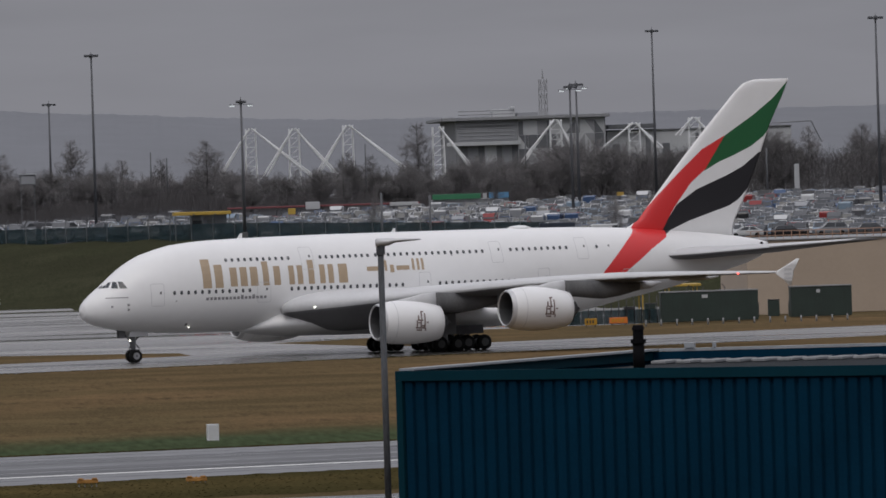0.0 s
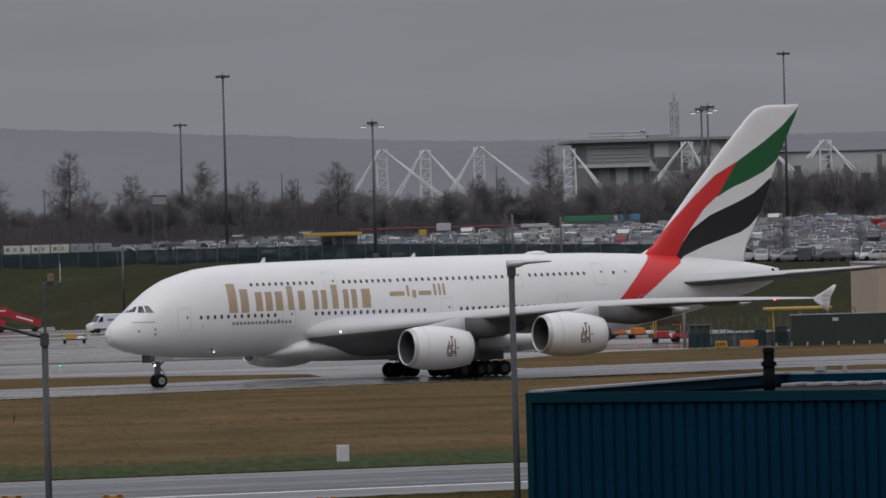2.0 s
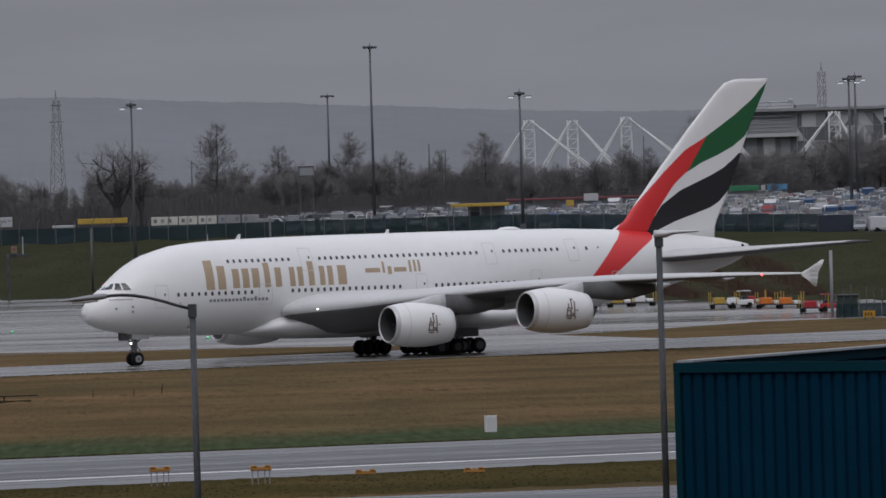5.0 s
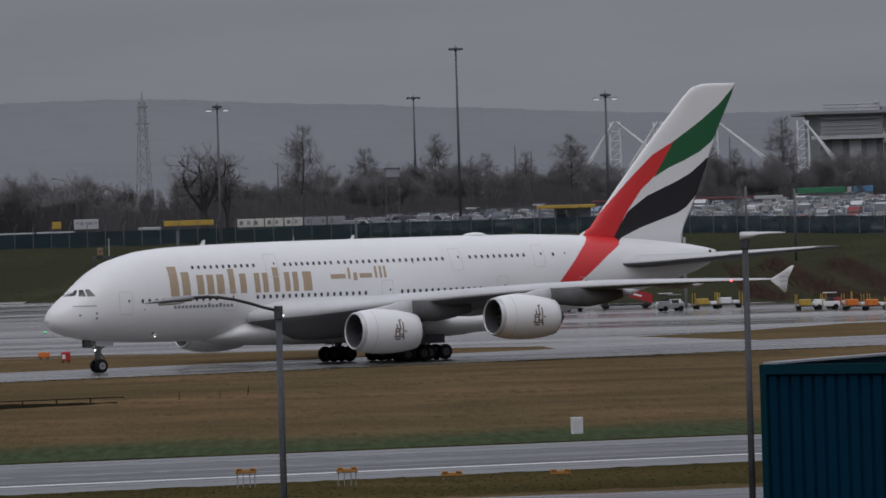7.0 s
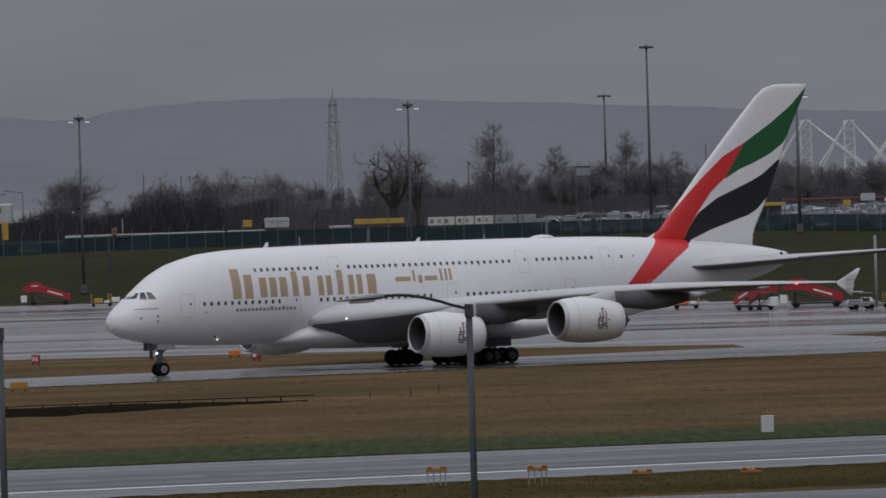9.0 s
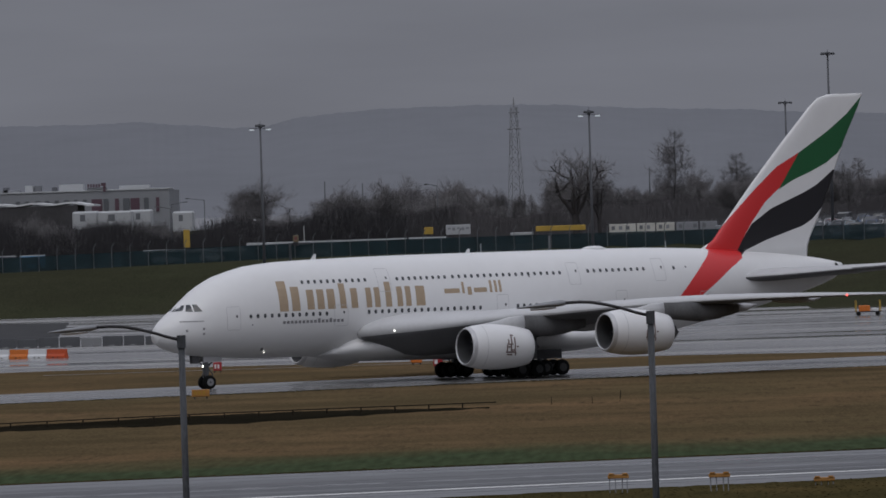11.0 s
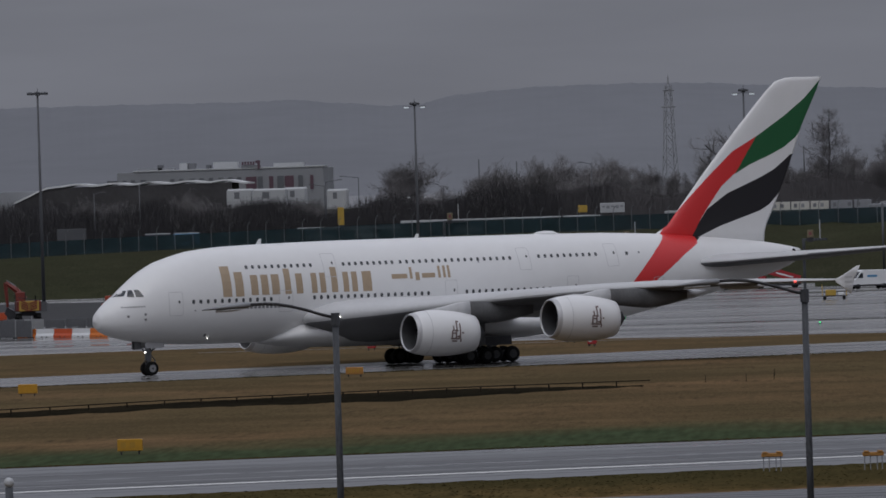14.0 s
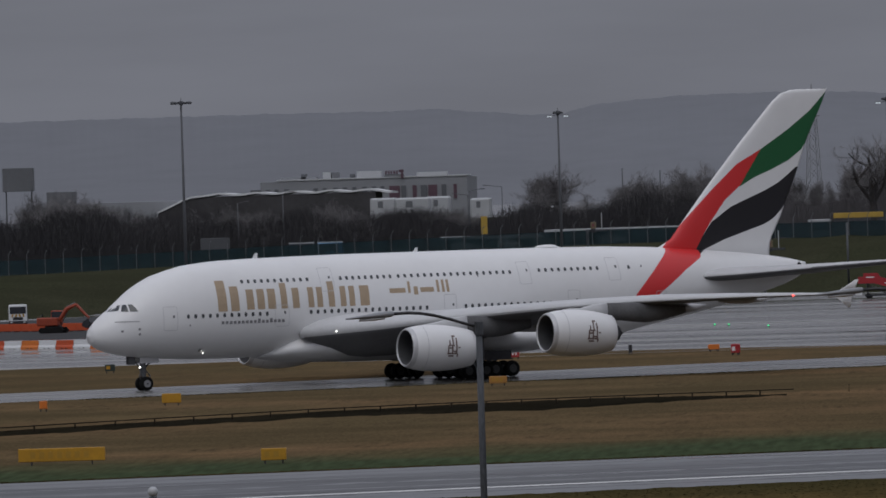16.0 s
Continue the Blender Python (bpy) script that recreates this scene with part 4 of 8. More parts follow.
# ---- beyond the apron: hills, halls, masts, trees, car park ----
M.update({
    # the hill's pale grey holds the haze of the distance
    "hill": mat("haze_coloured_hill", (0.174, 0.180, 0.194), 1.0, vary=0.06, scale=0.004, fine=0.05, stretch=(1, 0.3, 1), alt=(0.179, 0.185, 0.199), spec=0.0),
    "galv": mat("galvanised_steel", (0.10, 0.10, 0.105), 0.55, metal=0.3, vary=0.15, scale=1, fine=8),
    "mast": mat("mast_steel", (0.075, 0.078, 0.085), 0.6, vary=0.15, scale=0.3, fine=4),
    # steel of the far towers, lightened in colour to imitate haze
    "hazesteel": mat("haze_paled_steel", (0.26, 0.264, 0.275), 0.7, vary=0.1, spec=0.1),
    "lampglow": mat("pale_floodlight", (0.6, 0.62, 0.65), 0.3, emit=(0.85, 0.95, 1.0), power=0.4),
    "truss": mat("white_truss_paint", (0.66, 0.67, 0.68), 0.5, vary=0.08, scale=0.4, fine=3),
    "bark": mat("wet_bark", (0.062, 0.058, 0.057), 0.9, vary=0.25, scale=0.6, fine=5, spec=0.1),
    "twig": mat("bare_twigs", (0.185, 0.178, 0.178), 0.95, vary=0.25, scale=0.2, fine=2, per_object=0.2, spec=0.0),
    # a darker tone of the wood, for the stretch at negative x
    "darkwood": mat("dark_bare_wood", (0.042, 0.041, 0.043), 1.0, vary=0.35, scale=0.05, fine=0.6, spec=0.0),
    "wood": mat("far_bare_wood", (0.085, 0.081, 0.083), 1.0, vary=0.3, scale=0.05, fine=0.6, spec=0.0),
    "fence": mat("dark_green_mesh", (0.024, 0.045, 0.052), 0.7, vary=0.25, scale=0.3, fine=5, spec=0.1),
    "fpost": mat("fence_post", (0.115, 0.121, 0.126), 0.6, vary=0.15),
    "hallgrey": mat("grey_cladding", (0.23, 0.237, 0.25), 0.6, vary=0.08, scale=0.1, fine=1),
    "hallpale": mat("pale_cladding", (0.24, 0.248, 0.262), 0.6, vary=0.06, scale=0.1, fine=1),
    # dark cladding is lifted in tone, as haze over the far halls
    "halldark": mat("dark_cladding", (0.14, 0.145, 0.155), 0.5, vary=0.12, scale=0.1, fine=1),
    "hallwhite": mat("white_cladding", (0.41, 0.42, 0.43), 0.5, vary=0.06, scale=0.1, fine=1),
    "hallblack": mat("black_cladding", (0.105, 0.11, 0.12), 0.6, vary=0.1, scale=0.1, fine=1),
    # dark cladding again, paled further so that its colour carries the haze
    "hallmist": mat("haze_paled_dark_cladding", (0.235, 0.24, 0.25), 0.6, vary=0.08, scale=0.1, fine=1),
    "hallplum": mat("plum_cladding", (0.10, 0.055, 0.072), 0.5, vary=0.1),
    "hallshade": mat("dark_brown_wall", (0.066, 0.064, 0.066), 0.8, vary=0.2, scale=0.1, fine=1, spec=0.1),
    "cabin": mat("cream_cabin_paint", (0.50, 0.49, 0.44), 0.6, vary=0.15, scale=0.5, fine=4),
    "hallred": mat("red_cladding", (0.17, 0.045, 0.05), 0.5, vary=0.1),
    "amber": mat("amber_sign_face", (0.36, 0.20, 0.02), 0.5, vary=0.12, scale=0.6, fine=6),
    # yellow dulled a little, distant haze mixed into the colour
    "yellow": mat("yellow_paint", (0.42, 0.275, 0.045), 0.5, vary=0.12, scale=0.6, fine=6),
    "orange": mat("orange_paint", (0.60, 0.16, 0.02), 0.5, vary=0.12, scale=0.6, fine=6),
    "barrierred": mat("orange_red_plastic", (0.50, 0.075, 0.018), 0.5, vary=0.12, scale=1.0, fine=6),
    "digger": mat("faded_orange_machine", (0.27, 0.042, 0.015), 0.5, vary=0.2, scale=0.8, fine=5),
    "diggerred": mat("dark_red_machine", (0.15, 0.024, 0.016), 0.5, vary=0.2, scale=0.8, fine=5),
    "redp": mat("red_vehicle_paint", (0.33, 0.022, 0.028), 0.35, vary=0.1),
    "whitep": mat("white_vehicle_paint", (0.68, 0.69, 0.70), 0.3, vary=0.05, scale=0.6, fine=5),
    "bluep": mat("blue_paint", (0.10, 0.25, 0.42), 0.4, vary=0.08),
    "greenp": mat("green_shop_paint", (0.03, 0.17, 0.08), 0.5, vary=0.08),
    "tan": mat("tan_render", (0.36, 0.29, 0.225), 0.8, vary=0.06, scale=0.15, fine=2, bump=0.1),
    "railwood": mat("faded_rail_paint", (0.40, 0.25, 0.18), 0.7, vary=0.15, scale=0.5, fine=5),
    "contgreen": mat("dark_green_steel", (0.018, 0.032, 0.026), 0.55, vary=0.2, scale=0.4, fine=4),
    "concrete": mat("pale_concrete", (0.22, 0.225, 0.23), 0.7, vary=0.12, scale=0.3, fine=3),
    "teal": mat("teal_sheet_steel", (0.0013, 0.0225, 0.047), 0.75, vary=0.18, scale=0.5, fine=12, spec=0.03),
    "tealtrim": mat("teal_trim", (0.002, 0.027, 0.041), 0.65, vary=0.12, scale=0.5, fine=10, spec=0.05),
    "lamppost": mat("weathered_galvanised_post", (0.060, 0.064, 0.070), 0.65, vary=0.6, scale=1.2, fine=14, stretch=(3, 3, 0.6), spec=0.2),
    "soot": mat("sooty_black_steel", (0.006, 0.006, 0.007), 0.8, vary=0.2, spec=0.05),
    "lamparm": mat("dark_arm", (0.010, 0.010, 0.012), 0.5, vary=0.2),
    "earth": mat("dark_wet_earth", (0.030, 0.024, 0.018), 1.0, vary=0.3, scale=0.3, fine=3, bump=0.4, spec=0.0),
})


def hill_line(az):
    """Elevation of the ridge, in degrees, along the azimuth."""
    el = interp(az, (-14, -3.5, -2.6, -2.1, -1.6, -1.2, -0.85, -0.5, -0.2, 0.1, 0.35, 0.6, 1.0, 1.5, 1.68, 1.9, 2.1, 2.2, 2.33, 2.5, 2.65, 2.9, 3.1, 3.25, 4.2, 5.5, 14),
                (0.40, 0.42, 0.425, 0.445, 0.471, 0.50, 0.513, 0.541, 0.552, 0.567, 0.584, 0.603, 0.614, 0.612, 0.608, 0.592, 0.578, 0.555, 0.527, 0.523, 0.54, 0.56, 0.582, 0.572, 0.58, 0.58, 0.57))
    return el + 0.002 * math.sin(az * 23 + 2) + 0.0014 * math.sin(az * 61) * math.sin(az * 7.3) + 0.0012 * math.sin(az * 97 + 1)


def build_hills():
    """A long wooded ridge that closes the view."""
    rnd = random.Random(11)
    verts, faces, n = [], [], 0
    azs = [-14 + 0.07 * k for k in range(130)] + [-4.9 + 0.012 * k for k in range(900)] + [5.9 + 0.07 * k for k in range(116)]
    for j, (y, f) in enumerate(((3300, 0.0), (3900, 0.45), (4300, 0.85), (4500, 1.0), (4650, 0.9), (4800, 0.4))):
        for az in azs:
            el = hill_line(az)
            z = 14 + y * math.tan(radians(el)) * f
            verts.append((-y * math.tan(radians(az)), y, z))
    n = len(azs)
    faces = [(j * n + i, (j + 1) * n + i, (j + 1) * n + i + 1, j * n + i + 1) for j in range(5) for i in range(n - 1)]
    put("hill_ridge", mesh_from("hill_ridge", verts, faces, M["hill"]), label="wooded hill ridge in the distance, haze put into its grey", category="hill", kind="structure")


def mast(x, y, top, heads=6, wide=0.75, collar=False, lit=True, name="floodlight_mast"):
    """A tapered mast with a compact crown of lamps, and where lit two pale lamps on short arms below it."""
    z0 = height(x, y)
    m = put(name, bm_mesh(tube_bm((0, 0, -0.2), (0, 0, top - z0), 0.27, 0.13, 10), "pole", M["mast"], True), None, pose(x, y, z0), "tall grey steel floodlight mast with a compact lamp crown", "mast", "airfield masts")
    h = top - z0
    part("base_box", box_bm(-0.45, 0.45, -0.45, 0.45, 0, 1.3, 0.04), M["galv"], m)
    bm = bmesh.new()
    add_tube(bm, (0, 0, h - 0.5), (0, 0, h + 0.05), 0.30, 0.26, 12)
    add_tube(bm, (0, 0, h + 0.05), (0, 0, h + 0.5), 0.05, 0.03, 6)
    part("lamp_ring", bm, M["mast"], m)
    for k in range(heads):
        a = 2 * math.pi * k / heads + 0.3
        part("arm", tube_bm((0, 0, h - 0.15), (wide * math.cos(a), wide * math.sin(a), h - 0.1), 0.06, 0.06, 6), M["mast"], m)
        part("floodlight", box_bm(-0.26, 0.26, -0.24, 0.24, -0.15, 0.15, 0.03), M["mast"], m, "grey floodlight", pose(wide * math.cos(a), wide * math.sin(a), h - 0.2, 14, 0, math.degrees(a)))
    if lit:
        for sx in (-1, 1):
            part("side_arm", tube_bm((0, 0, h - 0.55), (sx * 1.1, 0, h - 0.66), 0.04, 0.04, 6), M["mast"], m)
            lamp = part("side_lamp", box_bm(-0.42, 0.42, -0.26, 0.26, -0.07, 0.07, 0.02), M["mast"], m, "pale lamp", pose(sx * 1.28, 0, h - 0.68, 18, 0, 0))
            part("lens", box_bm(-0.38, 0.38, -0.30, -0.263, -0.13, 0.05), M["lampglow"], lamp, "pale lit lens")
    if collar:
        bm = bmesh.new()
        add_tube(bm, (-1.4, 0, h * 0.46), (1.4, 0, h * 0.46), 0.05, 0.05, 6)
        part("collar_arm", bm, M["mast"], m)
        for dx in (-1.3, 1.3):
            part("collar_lamp", box_bm(dx - 0.2, dx + 0.2, -0.15, 0.15, h * 0.46 - 0.12, h * 0.46 + 0.1, 0.02), M["hallwhite"], m, "small pale lamp halfway up")
    return m


def slim_pole(x, y, top, r=0.12, lean=0.0, label="slim dark pole beyond the fence", arm=0.0):
    z0 = height(x, y)
    p = put("slim_pole", bm_mesh(tube_bm((0, 0, -0.2), (0, 0, top - z0), r, r * 0.7, 8), "slim_pole", M["mast"], True), None, pose(x, y, z0), label, "pole")
    if arm:
        part("arm", tube_bm((0, 0, top - z0 - 0.1), (arm, 0, top - z0 + 0.25), 0.06, 0.05, 6), M["mast"], p)
        part("lamp_head", box_bm(arm - 0.1, arm + 0.8 * math.copysign(1, arm), -0.15, 0.15, top - z0 + 0.2, top - z0 + 0.35, 0.02) if arm > 0 else box_bm(arm - 0.7, arm + 0.1, -0.15, 0.15, top - z0 + 0.2, top - z0 + 0.35, 0.02), M["galv"], p)


def lattice(name, x, y, top, w0, w1, label, mat_name="mast", arms=()):
    """A tapering lattice tower."""
    z0 = height(x, y)
    h = top - z0
    tower = put(name, None, None, pose(x, y, z0, 0, 0, 20), label, "tower")
    steps = 9
    for sx in (-1, 1):
        for sy in (-1, 1):
            part("leg", tube_bm((sx * w0, sy * w0, -0.2), (sx * w1, sy * w1, h), 0.085, 0.06, 5), M[mat_name], tower)
    bm = bmesh.new()
    for k in range(steps):
        a, b = k / steps, (k + 1) / steps
        wa, wb = w0 + (w1 - w0) * a, w0 + (w1 - w0) * b
        for p, q in (((-1, -1), (1, -1)), ((1, -1), (1, 1)), ((1, 1), (-1, 1)), ((-1, 1), (-1, -1))):
            add_tube(bm, (p[0] * wa, p[1] * wa, h * a), (q[0] * wb, q[1] * wb, h * b), 0.055, 0.055, 4)
            add_tube(bm, (q[0] * wa, q[1] * wa, h * a), (p[0] * wb, p[1] * wb, h * b), 0.055, 0.055, 4)
    part("spire", tube_bm((0, 0, h), (0, 0, h + 2.4), 0.28, 0.05, 5), M[mat_name], tower)
    part("bracing", bm, M[mat_name], tower)
    for f, w in arms:
        part("cross_arm", tube_bm((-w, 0, h * f), (w, 0, h * f), 0.16, 0.16, 6), M[mat_name], tower)


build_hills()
mast(27.23, 1500.0, 37.24, 8, 0.85, False, False)
mast(46.63, 1390.0, 28.34, 4, 0.5)
mast(23.80, 1750.0, 32.25, 4, 1.0, False, False)
mast(-9.72, 1430.0, 28.72, 4, 0.5)
mast(-61.06, 1490.0, 28.78, 4, 0.5, True)
mast(-106.66, 1330.0, 30.33, 6, 1.2, False, False)
mast(125.53, 1640.0, 40.60, 6, 0.9, False, False)
mast(98.33, 1450.0, 29.59, 4, 0.7)
mast(104.07, 1520.0, 30.62, 6, 0.9)
mast(139.95, 1400.0, 37.84, 6, 0.9, False, False)
for p in ((40.78, 1700.0, 22.63), (43.64, 1700.0, 21.54), (-60.32, 1750.0, 20.43), (-53.45, 1750.0, 19.90), (-1.21, 1720.0, 20.98), (81.06, 1750.0, 23.17), (132.20, 1500.0, 19.43), (110.25, 1750.0, 23.80), (123.96, 1750.0, 20.28)):
    slim_pole(*p, 0.16)
for p, a in (((-77.15, 1640.0, 17.67), -2.5), ((-37.40, 1640.0, 18.81), -1.5), ((-82.97, 1640.0, 16.42), -2.0), ((-83.26, 1650.0, 17.10), 2.0), ((-113.22, 1620.0, 17.59), 1.2), ((-120.91, 1620.0, 16.21), 1.2)):
    slim_pole(*p, 0.11, arm=a, label="grey street lamp among the trees")
lattice("lattice_mast", 159.27, 2450.0, 41.55, 1.0, 0.8, "grey lattice mast, its steel paled for haze", "hazesteel")
lattice("electricity_pylon", -33.53, 2300.0, 38.53, 1.7, 0.65, "grey lattice electricity pylon, its steel paled for haze", "hazesteel", arms=((0.80, 1.8), (0.95, 1.4)))


def truss(ax, ay, az, ties):
    """A white latticed roof mast with paired tie bars."""
    z0 = height(ax, ay)
    t = put("roof_mast", None, None, pose(ax, ay, z0), "white steel latticed roof mast with paired tie bars", "mast", "roof masts")
    h = az - z0
    for dx in (-1.3, 1.3):
        for dy in (-1.2, 1.2):
            part("leg", tube_bm((dx, dy, 0), (dx * 0.85, dy * 0.6, h), 0.2, 0.16, 6), M["truss"], t)
    n = 8
    for k in range(n):
        a, b = h * k / n, h * (k + 1) / n
        part("rung", tube_bm((-1.25, -1.2, a), (1.25, -1.2, a), 0.06, 0.06, 4), M["truss"], t)
        part("lacing_bar", tube_bm((-1.25, -1.2, a), (1.25, -1.2, b), 0.06, 0.06, 4), M["truss"], t)
    for (bx, bz) in ties:
        dx, dz = bx - ax, bz - z0
        for dy, o in ((-1.2, 0.0), (1.2, 1.1)):
            part("tie_bar", tube_bm((0.25 * math.copysign(1, dx), dy, h), (dx + o, dy, dz), 0.24, 0.24, 6), M["truss"], t)


truss(75.79, 2200.0, 29.56, ((63.86, 12.24), (90.77, 16.94)))
truss(85.73, 2200.0, 29.25, ((95.70, 17.30), (77.87, 17.87)))
truss(98.03, 2200.0, 29.64, ((89.22, 16.99), (111.91, 18.09)))
truss(107.92, 2000.0, 27.38, ((115.82, 16.43),))
truss(132.46, 2000.0, 28.14, ((122.92, 17.14), (137.90, 17.38)))
truss(148.82, 2000.0, 26.92, ((136.26, 17.66), (153.72, 21.59)))
truss(161.36, 2000.0, 27.71, ((157.34, 24.07), (166.70, 21.18)))


def block(name, x0, x1, y0, y1, z0, z1, m, parent=None, label="", category="", group="", bevel=0.05):
    return put(name, bm_mesh(box_bm(x0, x1, y0, y1, z0, z1, bevel), name, m), parent, None, label, category, group)


def patterned_hall():
    """The dark hall with white and red cladding panels."""
    x0, x1, zt = 113.89, 147.62, 29.46
    zb = height((x0 + x1) / 2, 2060) - 1
    y = 2060
    xm = 128.04
    zm = 23.75
    h = block("exhibition_hall", x0 + 1, x1 - 0.5, y, y + 60, zb, zt - 0.6, M["hallmist"], None, "dark grey hall with white and red cladding panels", "building")
    block("roof", x0 - 2.0, x1 + 0.4, y - 1.5, y + 61, zt - 0.6, zt + 0.1, M["hallmist"], h)
    block("wall_panel", x0 + 1.2, xm, y - 0.5, y - 0.03, zm + 0.6, zt - 2.6, M["hallgrey"], h, "grey louvred wall")
    for k in range(9):
        block("louvre", x0 + 1.6, xm - 0.6, y - 0.62, y - 0.5, zm + 1.0 + k * 0.75, zm + 1.2 + k * 0.75, M["hallmist"], h)
    block("ledge", x0 - 1.0, xm + 0.5, y - 2.0, y - 0.03, zm - 0.3, zm + 0.5, M["hallwhite"], h, "pale ledge")
    # lower storey: tall pale and dark bays under the ledge
    xa = x0 + 2.0
    for k, wide in enumerate((1.6, 2.2, 1.4, 2.6, 1.2, 2.0, 1.5)):
        block("bay_panel", xa, xa + wide - 0.15, y - 0.16, y - 0.03, zb + 1.0, zm - 0.4, (M["halldark"], M["hallgrey"], M["hallblack"], M["hallwhite"])[k % 4], h, bevel=0)
        xa += wide
    # white wall with black and grey polygons
    block("pattern_wall", xm + 0.25, x1 - 0.7, y - 0.10, y - 0.01, zb + 2.0, zt - 0.75, M["hallwhite"], h, "white patterned wall", bevel=0)
    rnd = random.Random(8)
    cols, rows = 9, 5
    w, hh = (x1 - 1.2 - xm) / cols, (zt - 1.0 - zb - 3) / rows
    for i in range(cols):
        for j in range(rows):
            r = rnd.random()
            if r > 0.66 + 0.02 * i:
                continue
            xa, za = xm + 0.35 + i * w, zb + 3 + j * hh
            a, b, c, d = (xa, za), (xa + w * 0.97, za), (xa + w * 0.97, za + hh * 0.97), (xa, za + hh * 0.97)
            ps = rnd.choice(((a, b, c, d), (a, b, c, d), (a, b, c), (a, b, d), (b, c, d), (a, (xa + w * 0.5, za), (xa + w * 0.5, za + hh), d)))
            bm = bmesh.new()
            f = [bm.verts.new((px, y - 0.20, pz)) for px, pz in ps]
            g = [bm.verts.new((px, y - 0.11, pz)) for px, pz in ps]
            bm.faces.new(f)
            for k in range(len(ps)):
                bm.faces.new((f[k], f[(k + 1) % len(ps)], g[(k + 1) % len(ps)], g[k]))
            part("cladding_panel", bm, M["hallred"] if (i, j) == (4, 4) else M["hallblack"] if r < 0.44 else M["hallmist"], h)
    xa, xb = 123.40, 128.25
    block("plant_room", xa, xb, y + 8, y + 16, zt, zt + 1.7, M["hallwhite"], h, "white plant room on the roof")
    block("plant_room", xb - 1.2, xb, y + 7.5, y + 8, zt + 1.7, zt + 2.2, M["hallwhite"], h)
    block("plant_room", xb + 0.5, xb + 5, y + 8, y + 16, zt, zt + 0.9, M["hallpale"], h)
    # lower wing: white wall, black polygons, a dark roof canopy
    xc = 171.88
    zw = 26.03
    lw = block("hall_wing", x1 + 0.5, xc + 16, y + 10, y + 50, zb, zw - 0.4, M["hallwhite"], None, "long white hall wing with dark bays and roof edge", "building")
    block("roof_edge", x1 + 0.4, xc + 16.2, y + 9.6, y + 50, zw - 0.39, zw - 0.1, M["halldark"], lw, "dark roof edge")
    for k in range(9):
        xa = x1 + 1.6 + k * 3.6
        block("bay", xa, xa + (1.6, 2.2, 1.1)[k % 3], y + 9.85, y + 9.97, zb + 4 + 2.2 * (k % 3), zw - 1.2 - 2.0 * ((k + 1) % 3), M["hallblack"] if k % 2 else M["halldark"], lw, bevel=0)
    block("canopy", x1 + 0.6, x1 + 11, y + 8, y + 20, zw + 0.2, zw + 1.1, M["hallblack"], lw, "dark roof canopy")
    gx = 184.3
    part("gantry_beam", tube_bm((gx, y + 12, zw + 0.4), (gx + 8.2, y + 12, zw + 0.6), 0.14, 0.14, 6), M["halldark"], lw)
    part("gantry_leg", tube_bm((gx + 8.2, y + 12, zw + 0.6), (gx + 10.4, y + 12, zw - 4.0), 0.14, 0.14, 6), M["halldark"], lw)


patterned_hall()


